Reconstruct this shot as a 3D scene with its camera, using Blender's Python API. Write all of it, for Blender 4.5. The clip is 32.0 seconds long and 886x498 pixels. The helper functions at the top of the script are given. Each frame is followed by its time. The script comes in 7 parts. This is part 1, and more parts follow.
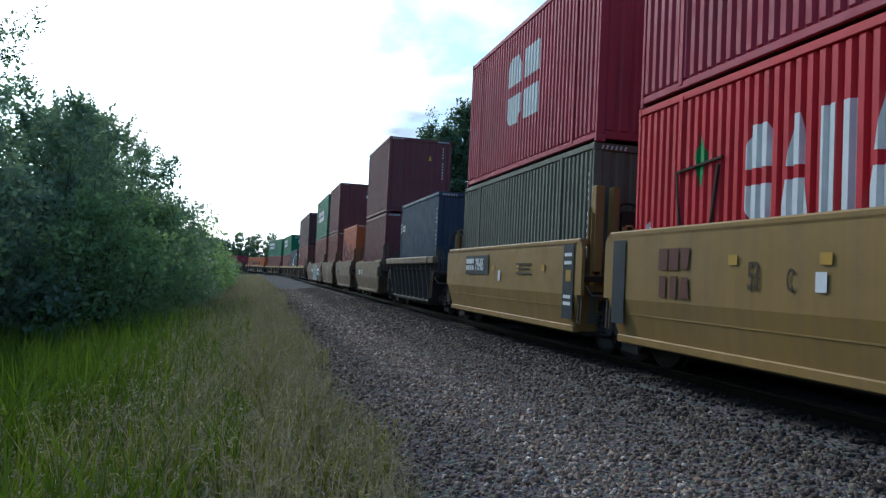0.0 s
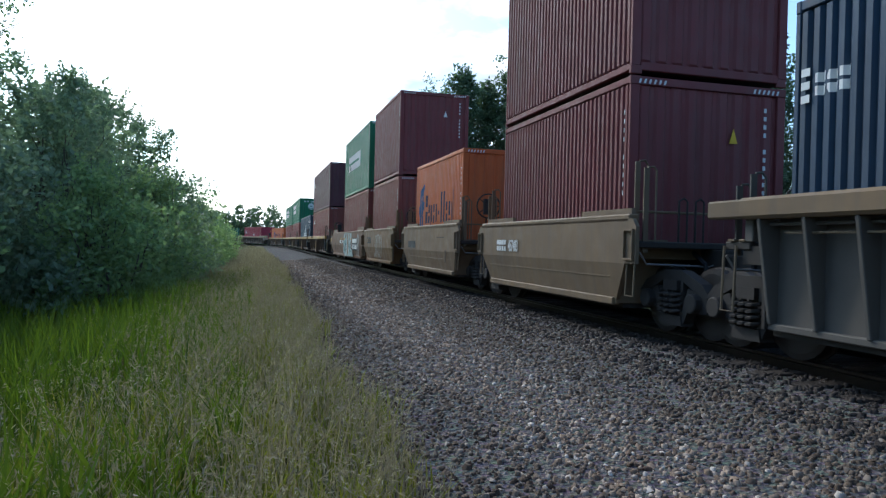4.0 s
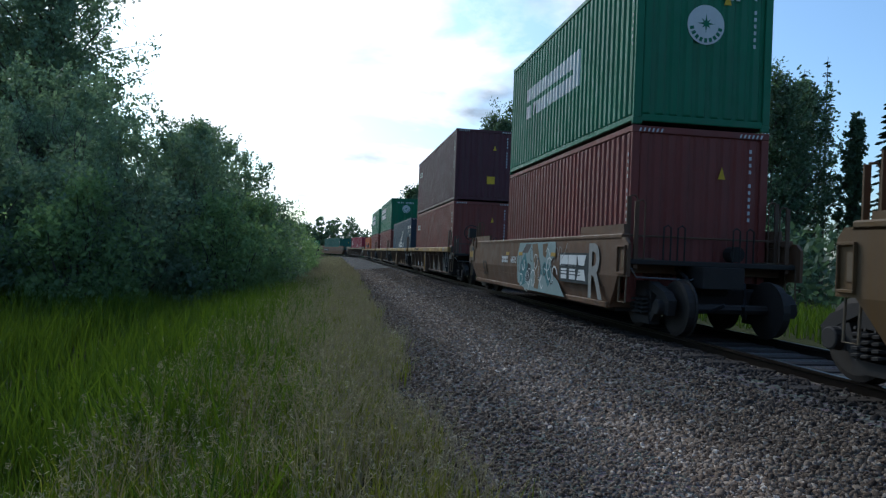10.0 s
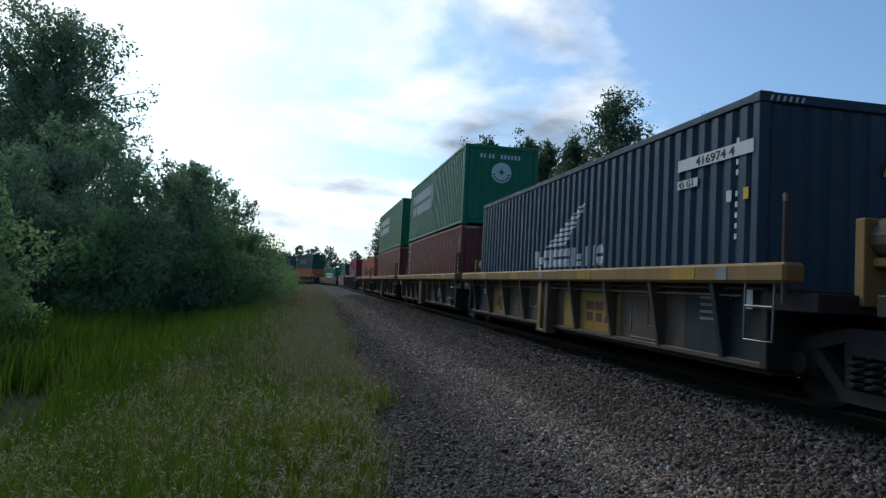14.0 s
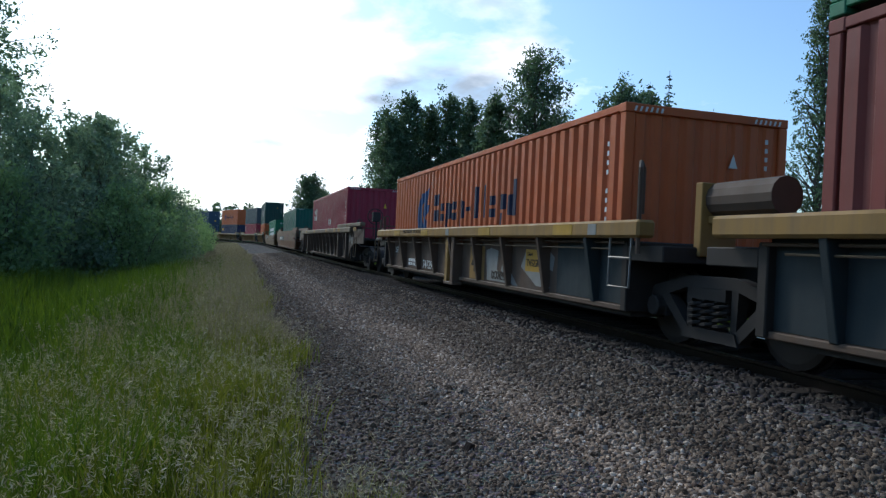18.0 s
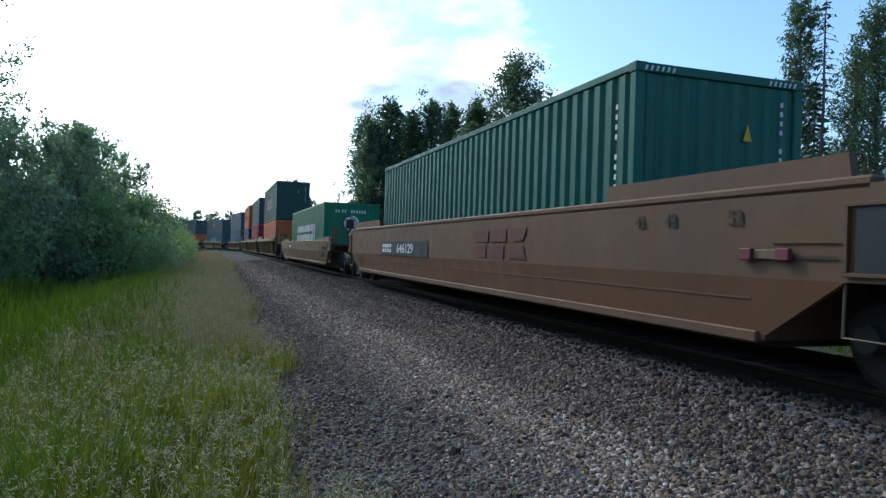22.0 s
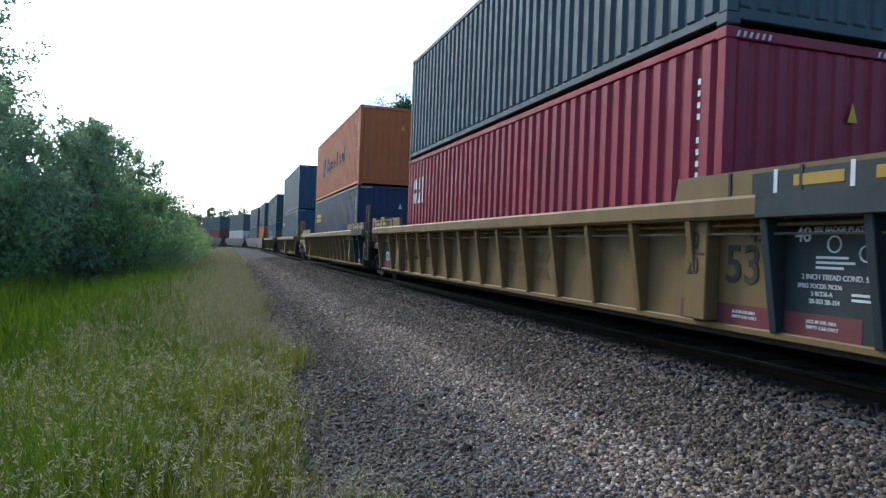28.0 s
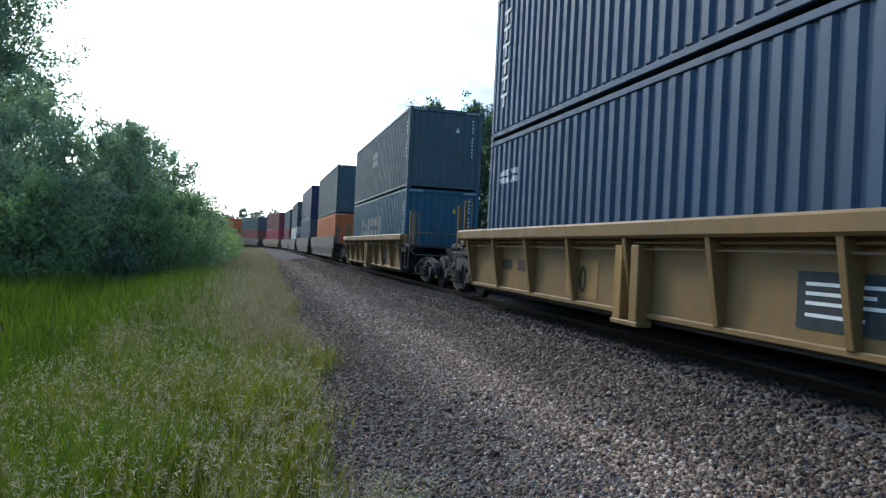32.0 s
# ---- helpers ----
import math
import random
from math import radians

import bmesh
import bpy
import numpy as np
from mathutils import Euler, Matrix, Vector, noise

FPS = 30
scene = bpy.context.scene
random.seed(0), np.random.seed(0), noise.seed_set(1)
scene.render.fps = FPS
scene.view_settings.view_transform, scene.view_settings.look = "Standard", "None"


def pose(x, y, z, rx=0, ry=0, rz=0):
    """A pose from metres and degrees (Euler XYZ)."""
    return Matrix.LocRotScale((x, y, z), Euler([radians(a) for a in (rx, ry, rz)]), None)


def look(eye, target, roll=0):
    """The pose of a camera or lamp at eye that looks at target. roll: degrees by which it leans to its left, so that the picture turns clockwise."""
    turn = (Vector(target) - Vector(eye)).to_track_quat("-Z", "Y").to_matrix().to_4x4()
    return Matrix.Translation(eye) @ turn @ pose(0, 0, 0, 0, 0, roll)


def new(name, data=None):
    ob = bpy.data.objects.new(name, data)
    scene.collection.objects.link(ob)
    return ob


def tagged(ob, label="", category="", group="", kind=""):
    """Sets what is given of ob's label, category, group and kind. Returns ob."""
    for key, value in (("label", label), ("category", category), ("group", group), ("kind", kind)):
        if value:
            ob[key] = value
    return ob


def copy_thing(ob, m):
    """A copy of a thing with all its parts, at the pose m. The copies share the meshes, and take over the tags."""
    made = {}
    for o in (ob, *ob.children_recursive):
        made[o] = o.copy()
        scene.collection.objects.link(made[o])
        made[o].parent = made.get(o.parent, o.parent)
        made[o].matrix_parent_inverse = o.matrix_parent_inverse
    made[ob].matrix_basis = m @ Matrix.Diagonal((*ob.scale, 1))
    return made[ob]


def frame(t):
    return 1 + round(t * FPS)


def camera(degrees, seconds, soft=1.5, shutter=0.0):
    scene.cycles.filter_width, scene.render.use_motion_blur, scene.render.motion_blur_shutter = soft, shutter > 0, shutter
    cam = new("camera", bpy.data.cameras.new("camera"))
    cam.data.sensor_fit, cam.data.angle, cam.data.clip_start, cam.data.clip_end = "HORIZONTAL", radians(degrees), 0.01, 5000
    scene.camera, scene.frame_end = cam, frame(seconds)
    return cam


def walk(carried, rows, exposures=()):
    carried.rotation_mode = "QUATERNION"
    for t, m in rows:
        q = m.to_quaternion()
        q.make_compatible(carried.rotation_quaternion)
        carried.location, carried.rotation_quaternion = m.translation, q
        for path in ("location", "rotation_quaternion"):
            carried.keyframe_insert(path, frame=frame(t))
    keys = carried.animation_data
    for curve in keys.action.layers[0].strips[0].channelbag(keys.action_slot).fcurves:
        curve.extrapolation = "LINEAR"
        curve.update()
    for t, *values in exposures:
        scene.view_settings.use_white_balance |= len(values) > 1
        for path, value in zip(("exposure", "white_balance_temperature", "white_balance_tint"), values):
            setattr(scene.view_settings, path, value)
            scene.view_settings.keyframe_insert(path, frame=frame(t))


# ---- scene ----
import collections

# ---------------------------------------------------------------- camera
# seconds, x, y, z, yaw (to the left), pitch (up), lean (to the left)
WAY = [
    (0.0, -6.020, 10.324, 1.034, -15.23, 2.24, 2.75),
    (0.5, -6.019, 10.326, 1.036, -14.91, 1.89, 2.69),
    (1.0, -6.021, 10.332, 1.039, -14.54, 1.39, 2.67),
    (1.5, -6.017, 10.337, 1.041, -14.40, 1.51, 2.68),
    (2.0, -6.012, 10.344, 1.044, -14.10, 0.92, 2.56),
    (2.5, -6.001, 10.353, 1.046, -15.26, 0.27, 2.58),
    (3.0, -5.994, 10.359, 1.047, -14.81, -0.24, 2.16),
    (3.5, -5.986, 10.363, 1.043, -14.97, -0.02, 1.68),
    (5.5, -5.984, 10.374, 1.042, -15.74, -2.25, 1.83),
    (6.0, -5.986, 10.370, 1.046, -16.13, -1.79, 2.50),
    (6.5, -5.988, 10.361, 1.053, -13.92, -0.23, 1.81),
    (7.0, -5.987, 10.356, 1.057, -13.50, -0.88, 2.08),
    (7.5, -5.988, 10.354, 1.059, -13.38, 0.05, 1.86),
    (8.0, -5.990, 10.359, 1.057, -14.61, -0.68, 1.93),
    (8.5, -5.993, 10.361, 1.055, -14.28, -0.99, 1.80),
    (9.0, -6.104, 8.549, 1.041, -11.62, 0.32, 2.25),
    (9.5, -6.160, 6.906, 1.068, -10.56, 0.59, 2.05),
    (10.0, -5.996, 5.083, 1.102, -9.04, 0.40, 2.28),
    (10.5, -5.961, 3.545, 1.045, -8.17, 0.96, 2.11),
    (11.0, -5.788, 0.748, 0.857, -6.46, 1.55, 1.76),
    (11.5, -5.854, 0.232, 0.938, -6.69, 1.09, 1.82),
    (12.0, -5.906, 0.013, 0.958, -7.09, 1.65, 2.12),
    (12.5, -5.857, 0.022, 0.987, -7.85, 1.88, 2.35),
    (13.0, -5.851, 0.021, 0.992, -9.62, 2.16, 3.11),
    (13.5, -5.840, 0.018, 1.000, -10.14, 2.63, 3.13),
    (14.0, -5.826, 0.006, 1.004, -10.57, 2.94, 2.92),
    (14.5, -5.817, -0.001, 1.007, -10.96, 2.78, 3.22),
    (16.5, -5.802, -0.019, 0.995, -12.95, 0.73, 1.59),
    (17.0, -5.798, -0.017, 0.993, -13.50, 0.12, 1.76),
    (17.5, -5.794, -0.012, 0.992, -14.91, -0.13, 2.30),
    (18.0, -5.791, -0.004, 0.993, -16.99, -0.25, 2.59),
    (18.5, -5.787, -0.003, 0.995, -17.65, -0.38, 2.28),
    (19.0, -5.784, -0.002, 0.996, -18.54, -0.31, 2.38),
    (19.5, -5.785, 0.001, 0.995, -19.15, -0.32, 2.34),
    (20.0, -5.787, 0.001, 0.996, -19.29, -0.22, 2.28),
    (20.5, -5.789, -0.002, 0.995, -19.65, -0.23, 2.47),
    (21.0, -5.793, -0.003, 0.994, -19.04, -0.04, 2.37),
    (21.5, -5.796, -0.003, 0.991, -18.45, 0.34, 1.87),
    (22.0, -5.794, -0.008, 0.991, -18.35, 0.20, 1.82),
    (22.5, -5.797, -0.005, 0.991, -18.08, -0.01, 1.99),
    (23.0, -5.796, -0.002, 0.993, -17.13, -0.04, 1.75),
    (23.5, -5.794, -0.001, 0.992, -17.25, -0.12, 1.76),
    (24.0, -5.790, -0.004, 0.994, -16.99, -0.35, 2.10),
    (24.5, -5.791, -0.001, 0.995, -17.56, 0.02, 1.87),
    (25.0, -5.796, -0.000, 0.994, -17.39, 0.24, 1.90),
    (25.5, -5.796, -0.007, 0.991, -17.46, 0.12, 2.19),
    (27.5, -5.801, 0.001, 0.977, -17.61, 0.43, 2.28),
    (28.0, -5.796, 0.000, 0.980, -17.37, 0.02, 2.12),
    (28.5, -5.788, 0.002, 0.988, -17.29, -0.50, 2.08),
    (29.0, -5.789, 0.007, 0.991, -17.34, -0.78, 1.99),
    (29.5, -5.792, 0.008, 0.991, -17.20, -0.79, 1.98),
    (30.0, -5.795, 0.006, 0.992, -17.12, -0.50, 2.34),
    (30.5, -5.797, 0.004, 0.993, -17.37, -0.01, 2.81),
    (31.0, -5.802, 0.007, 0.994, -16.50, 0.13, 2.70),
    (31.5, -5.805, 0.003, 0.994, -15.60, 0.11, 2.95),
    (32.0, -5.804, 0.000, 0.994, -15.03, 0.17, 2.85),
]


def cam_pose(x, y, z, yaw, pitch, lean):
    return pose(x, y, z, 90 + pitch, 0, yaw) @ pose(0, 0, 0, 0, 0, lean)


cam = camera(64.55, 32.0, soft=1.3, shutter=0.025)
walk(cam, [(r[0], cam_pose(*r[1:])) for r in WAY],
     exposures=[(0, 0.66, 5850, 8), (1.5, 0.56, 5850, 9), (3.2, 0.76, 5750, 8), (5.5, 1.38, 6650, 13), (7.5, 0.89, 5900, 11), (9.0, 0.59, 5800, 9), (10.0, 0.29, 5850, 8), (13.0, -0.06, 6000, 10), (14.5, -0.11, 5900, 8), (17.0, 0.29, 6000, 9), (19.0, 0.54, 5950, 9), (21.0, 0.76, 6000, 9), (24.0, 0.60, 5850, 7), (28.0, 1.16, 6100, 10), (29.0, 1.38, 6150, 10), (30.0, 1.36, 6200, 11), (31.0, 1.16, 6000, 9), (32.0, 1.16, 6150, 10)])

# ---------------------------------------------------------------- sky and sun
SUN_DIR = Vector((-0.36, 0.77, 0.64)).normalized()   # towards the sun


def make_world():
    w = bpy.data.worlds.new("sky")
    scene.world = w
    w.use_nodes = True
    nt = w.node_tree
    nt.nodes.clear()
    N, L = nt.nodes.new, nt.links.new
    out, bg = N("ShaderNodeOutputWorld"), N("ShaderNodeBackground")
    sky = N("ShaderNodeTexSky")
    sky.sky_type = "NISHITA"
    sky.sun_disc = False
    sky.sun_elevation = math.asin(SUN_DIR.z)
    sky.sun_rotation = math.atan2(SUN_DIR.x, SUN_DIR.y)
    sky.dust_density, sky.ozone_density = 2.0, 1.5
    bg.inputs["Strength"].default_value = 0.10
    # clouds on a flat layer above: noise over direction / height
    tc = N("ShaderNodeTexCoord")
    sep = N("ShaderNodeSeparateXYZ")
    L(tc.outputs["Generated"], sep.inputs[0])
    zc = N("ShaderNodeMath"); zc.operation = "MAXIMUM"; zc.inputs[1].default_value = 0.0
    L(sep.outputs["Z"], zc.inputs[0])
    za = N("ShaderNodeMath"); za.operation = "ADD"; za.inputs[1].default_value = 0.22
    L(zc.outputs[0], za.inputs[0])
    div = N("ShaderNodeVectorMath"); div.operation = "DIVIDE"
    comb = N("ShaderNodeCombineXYZ")
    for i in range(3):
        L(za.outputs[0], comb.inputs[i])
    L(tc.outputs["Generated"], div.inputs[0]); L(comb.outputs[0], div.inputs[1])
    n1 = N("ShaderNodeTexNoise")
    n1.inputs["Scale"].default_value, n1.inputs["Detail"].default_value, n1.inputs["Roughness"].default_value = 1.55, 9.0, 0.56
    n1.inputs["Distortion"].default_value = 0.25
    L(div.outputs[0], n1.inputs["Vector"])
    # veil round the sun's side of the sky: thick bright cloud there, thinning to blue away from it
    dot = N("ShaderNodeVectorMath"); dot.operation = "DOT_PRODUCT"
    dot.inputs[1].default_value = Vector((-0.06, 0.93, 0.36)).normalized()
    L(tc.outputs["Generated"], dot.inputs[0])
    veil = N("ShaderNodeMapRange")
    veil.inputs["From Min"].default_value, veil.inputs["From Max"].default_value = 0.76, 0.985
    veil.inputs["To Min"].default_value, veil.inputs["To Max"].default_value = -0.13, 0.13
    L(dot.outputs["Value"], veil.inputs["Value"])
    add = N("ShaderNodeMath"); add.operation = "ADD"
    L(n1.outputs["Fac"], add.inputs[0]); L(veil.outputs[0], add.inputs[1])
    ramp = N("ShaderNodeValToRGB")
    ramp.color_ramp.elements[0].position, ramp.color_ramp.elements[0].color = 0.52, (0, 0, 0, 1)
    ramp.color_ramp.elements[1].position, ramp.color_ramp.elements[1].color = 0.66, (1, 1, 1, 1)
    L(add.outputs[0], ramp.inputs[0])
    shade = N("ShaderNodeValToRGB")                  # thick parts are greyer beneath
    shade.color_ramp.elements[0].position, shade.color_ramp.elements[0].color = 0.40, (3.6, 4.2, 5.0, 1)
    shade.color_ramp.elements[1].position, shade.color_ramp.elements[1].color = 0.58, (11.6, 11.8, 12.0, 1)
    n2 = N("ShaderNodeTexNoise")
    n2.inputs["Scale"].default_value, n2.inputs["Detail"].default_value = 1.9, 6.0
    off = N("ShaderNodeVectorMath"); off.operation = "ADD"; off.inputs[1].default_value = (3.1, 1.7, 0.4)
    L(div.outputs[0], off.inputs[0]); L(off.outputs[0], n2.inputs["Vector"])
    add2 = N("ShaderNodeMath"); add2.operation = "ADD"
    L(n2.outputs["Fac"], add2.inputs[0]); L(veil.outputs[0], add2.inputs[1])
    L(add2.outputs[0], shade.inputs[0])
    mix = N("ShaderNodeMix"); mix.data_type = "RGBA"
    L(ramp.outputs["Color"], mix.inputs["Factor"])
    blue = N("ShaderNodeVectorMath"); blue.operation = "MULTIPLY"; blue.inputs[1].default_value = (1.08, 1.32, 1.46)
    L(sky.outputs["Color"], blue.inputs[0])
    L(blue.outputs[0], mix.inputs["A"]); L(shade.outputs["Color"], mix.inputs["B"])
    L(mix.outputs["Result"], bg.inputs["Color"]); L(bg.outputs[0], out.inputs[0])


make_world()
sun = new("sun", bpy.data.lights.new("sun", "SUN"))
sun.data.energy, sun.data.angle, sun.data.color = 1.1, radians(9), (1.0, 0.96, 0.88)
sun.matrix_world = look((-30, 40, 45), Vector((-30, 40, 45)) - SUN_DIR)


# ---------------------------------------------------------------- materials
def material(name, rough=0.6, metal=0.0):
    m = bpy.data.materials.new(name)
    m.use_nodes = True
    b = m.node_tree.nodes["Principled BSDF"]
    b.inputs["Roughness"].default_value, b.inputs["Metallic"].default_value = rough, metal
    return m, m.node_tree, b


def noise_node(nt, scale, detail=4.0, coord="Object", stretch=(1, 1, 1), rough=0.6):
    tc, mp, n = nt.nodes.new("ShaderNodeTexCoord"), nt.nodes.new("ShaderNodeMapping"), nt.nodes.new("ShaderNodeTexNoise")
    mp.inputs["Scale"].default_value = stretch
    n.inputs["Scale"].default_value, n.inputs["Detail"].default_value, n.inputs["Roughness"].default_value = scale, detail, rough
    nt.links.new(tc.outputs[coord], mp.inputs[0]); nt.links.new(mp.outputs[0], n.inputs["Vector"])
    return n.outputs["Fac"]


def ramp_node(nt, fac, stops):
    r = nt.nodes.new("ShaderNodeValToRGB")
    while len(r.color_ramp.elements) < len(stops):
        r.color_ramp.elements.new(0.5)
    for e, (p, col) in zip(r.color_ramp.elements, stops):
        e.position, e.color = p, (*col, 1) if len(col) == 3 else col
    nt.links.new(fac, r.inputs[0])
    return r.outputs["Color"]


def mix_node(nt, fac, a, b, mode="MIX"):
    m = nt.nodes.new("ShaderNodeMix")
    m.data_type, m.blend_type = "RGBA", mode
    for sock, v in ((m.inputs["Factor"], fac), (m.inputs["A"], a), (m.inputs["B"], b)):
        if isinstance(v, (int, float)):
            sock.default_value = v
        elif isinstance(v, (tuple, list)):
            sock.default_value = (*v, 1) if len(v) == 3 else v
        else:
            nt.links.new(v, sock)
    return m.outputs["Result"]


def bump_node(nt, b, height, strength, dist):
    bm_ = nt.nodes.new("ShaderNodeBump")
    bm_.inputs["Strength"].default_value, bm_.inputs["Distance"].default_value = strength, dist
    nt.links.new(height, bm_.inputs["Height"]); nt.links.new(bm_.outputs[0], b.inputs["Normal"])


def paint(name, col, rough=0.48, dirt=0.35, rust=0.25, dirt_col=(0.10, 0.085, 0.07)):
    """Weathered paint on steel: faded patches, rain streaks, rust specks."""
    m, nt, b = material(name, rough)
    b.inputs["Specular IOR Level"].default_value = 0.22
    fade = noise_node(nt, 1.1, 5)
    base = mix_node(nt, fade, tuple(c * 0.80 for c in col), tuple(min(1, c * 1.14 + 0.012) for c in col))
    streak = ramp_node(nt, noise_node(nt, 2.2, 5, stretch=(1.0, 3.2, 0.16)), [(0.42, (0, 0, 0)), (0.78, (dirt, dirt, dirt))])
    base = mix_node(nt, streak, base, dirt_col)
    grime = ramp_node(nt, noise_node(nt, 0.45, 6, rough=0.68), [(0.40, (0, 0, 0)), (0.72, (dirt * 1.1, dirt * 1.1, dirt * 1.1))])
    base = mix_node(nt, grime, base, tuple(0.55 * a + 0.15 * b for a, b in zip(dirt_col, col)))
    speck = ramp_node(nt, noise_node(nt, 7.0, 7, rough=0.72), [(0.63, (0, 0, 0)), (0.74, (rust, rust, rust))])
    base = mix_node(nt, speck, base, (0.13, 0.05, 0.022))
    nt.links.new(base, b.inputs["Base Color"])
    r = ramp_node(nt, noise_node(nt, 3.0, 4), [(0.3, (rough - 0.1,) * 3), (0.75, (min(1, rough + 0.22),) * 3)])
    nt.links.new(r, b.inputs["Roughness"])
    bump_node(nt, b, noise_node(nt, 1.6, 3), 0.25, 0.012)
    return m


def plain(name, col, rough=0.6, metal=0.0, vary=0.25, scale=6.0):
    m, nt, b = material(name, rough, metal)
    b.inputs["Specular IOR Level"].default_value = 0.25
    base = mix_node(nt, noise_node(nt, scale, 5), tuple(c * (1 - vary) for c in col), tuple(min(1, c * (1 + vary)) for c in col))
    nt.links.new(base, b.inputs["Base Color"])
    bump_node(nt, b, noise_node(nt, scale * 6, 3), 0.2, 0.004)
    return m


def leafy(name, dark, light, trans=0.35, rough=0.55):
    """Leaves: colour varies leaf by leaf, some light shines through."""
    m, nt, b = material(name, rough)
    geo = nt.nodes.new("ShaderNodeNewGeometry")
    col = mix_node(nt, geo.outputs["Random Per Island"], dark, light)
    col = mix_node(nt, ramp_node(nt, noise_node(nt, 0.6, 3), [(0.35, (0, 0, 0)), (0.7, (0.7, 0.7, 0.7))]), col, tuple((a + c) * 0.42 for a, c in zip(dark, light)))
    nt.links.new(col, b.inputs["Base Color"])
    b.inputs["Specular IOR Level"].default_value = 0.25
    tr, mx, out = nt.nodes.new("ShaderNodeBsdfTranslucent"), nt.nodes.new("ShaderNodeMixShader"), nt.nodes["Material Output"]
    warm = mix_node(nt, 0.5, col, (0.9, 1.0, 0.35), "MULTIPLY")
    nt.links.new(warm, tr.inputs["Color"])
    mx.inputs[0].default_value = trans
    nt.links.new(b.outputs[0], mx.inputs[1]); nt.links.new(tr.outputs[0], mx.inputs[2]); nt.links.new(mx.outputs[0], out.inputs["Surface"])
    return m


C = {
    "orange": paint("orange_paint", (0.52, 0.12, 0.03), 0.5, 0.25),
    "red": paint("red_paint", (0.30, 0.020, 0.042), 0.5, 0.25),
    "bright_red": paint("bright_red_paint", (0.55, 0.018, 0.025), 0.45, 0.2),
    "pink_red": paint("faded_red_paint", (0.42, 0.045, 0.07), 0.55, 0.3),
    "maroon": paint("maroon_paint", (0.17, 0.035, 0.035), 0.52, 0.3),
    "brown": paint("brown_red_paint", (0.22, 0.052, 0.038), 0.52, 0.3),
    "dark_maroon": paint("dark_maroon_paint", (0.10, 0.026, 0.033), 0.5, 0.3),
    "green": paint("green_paint", (0.012, 0.17, 0.075), 0.45, 0.25),
    "teal_green": paint("teal_green_paint", (0.015, 0.125, 0.085), 0.48, 0.3),
    "dark_green": paint("dark_green_paint", (0.02, 0.075, 0.062), 0.5, 0.3),
    "navy": paint("navy_paint", (0.018, 0.028, 0.075), 0.45, 0.25),
    "sea_blue": paint("sea_blue_paint", (0.028, 0.062, 0.092), 0.5, 0.3),
    "blue": paint("blue_paint", (0.026, 0.066, 0.115), 0.45, 0.3),
    "steel_blue": paint("steel_blue_paint", (0.024, 0.056, 0.094), 0.5, 0.3),
    "slate": paint("slate_paint", (0.055, 0.085, 0.095), 0.52, 0.35),
    "teal": paint("teal_paint", (0.015, 0.085, 0.12), 0.5, 0.3),
    "olive": paint("olive_grey_paint", (0.14, 0.14, 0.095), 0.6, 0.35),
    "cream": paint("cream_paint", (0.55, 0.52, 0.46), 0.6, 0.3),
}
YELLOW = paint("yellow_wagon_paint", (0.205, 0.120, 0.037), 0.5, 0.4)
FIRST_YELLOW = paint("strong_yellow_wagon_paint", (0.275, 0.160, 0.040), 0.5, 0.3)
BRIGHT_YELLOW = paint("bright_yellow_paint", (0.44, 0.255, 0.03), 0.5, 0.3)
OCHRE = paint("ochre_wagon_paint", (0.138, 0.070, 0.017), 0.55, 0.45)
TAN = paint("tan_wagon_paint", (0.179, 0.116, 0.0593), 0.6, 0.5)
BROWN_WELL = paint("brown_wagon_paint", (0.138, 0.066, 0.028), 0.6, 0.5)
GREY_WELL = paint("grimy_grey_wagon_paint", (0.095, 0.0836, 0.0684), 0.65, 0.6)
DIRTY_YELLOW = paint("grimy_yellow_wagon_paint", (0.108, 0.066, 0.040), 0.62, 0.6)
OLD_BROWN = paint("old_brown_wagon_paint", (0.098, 0.064, 0.042), 0.65, 0.5)
BLACK_PANEL = paint("black_stencil_panel", (0.02, 0.03, 0.032), 0.6, 0.2, 0.1)
CHORD_YELLOW = paint("worn_chord_yellow", (0.31, 0.175, 0.045), 0.6, 0.45, 0.4)
CHORD_GREY = paint("worn_grey_tan_chord", (0.165, 0.112, 0.06), 0.6, 0.45, 0.4)
PATCH_YELLOW = paint("old_bright_yellow", (0.34, 0.205, 0.036), 0.6, 0.3)
RUST_ORANGE = paint("rusty_orange_brown", (0.175, 0.073, 0.028), 0.6, 0.4, 0.4)
DULL_RED = paint("dull_red_band", (0.17, 0.032, 0.035), 0.6, 0.35)
MID_BLUE = plain("mid_blue_mark", (0.022, 0.062, 0.15), 0.6)
# ballast stone coloured near black to paint in the train's shade
SHADE_STONE = plain("shaded_ballast_stone", (0.040, 0.031, 0.025), 0.9, vary=0.6, scale=9.0)
STEEL = plain("dark_grimy_steel", (0.04, 0.034, 0.029), 0.62, 0.3)
CAST = plain("dusty_cast_steel", (0.034, 0.029, 0.025), 0.75)
EMBLEM_GREEN = plain("emblem_green", (0.012, 0.15, 0.07), 0.5)
WHEEL = plain("worn_wheel_steel", (0.045, 0.037, 0.031), 0.6, 0.35)
RAIL = plain("rail_steel", (0.035, 0.026, 0.021), 0.35, 0.8)
RUBBER = plain("black_hose", (0.02, 0.02, 0.02), 0.7)
WHITE = plain("white_lettering", (0.62, 0.62, 0.58), 0.6, vary=0.15)
DARK_INK = plain("dark_lettering", (0.045, 0.032, 0.02), 0.65)
BLUE_INK = plain("blue_lettering", (0.01, 0.016, 0.045), 0.55)
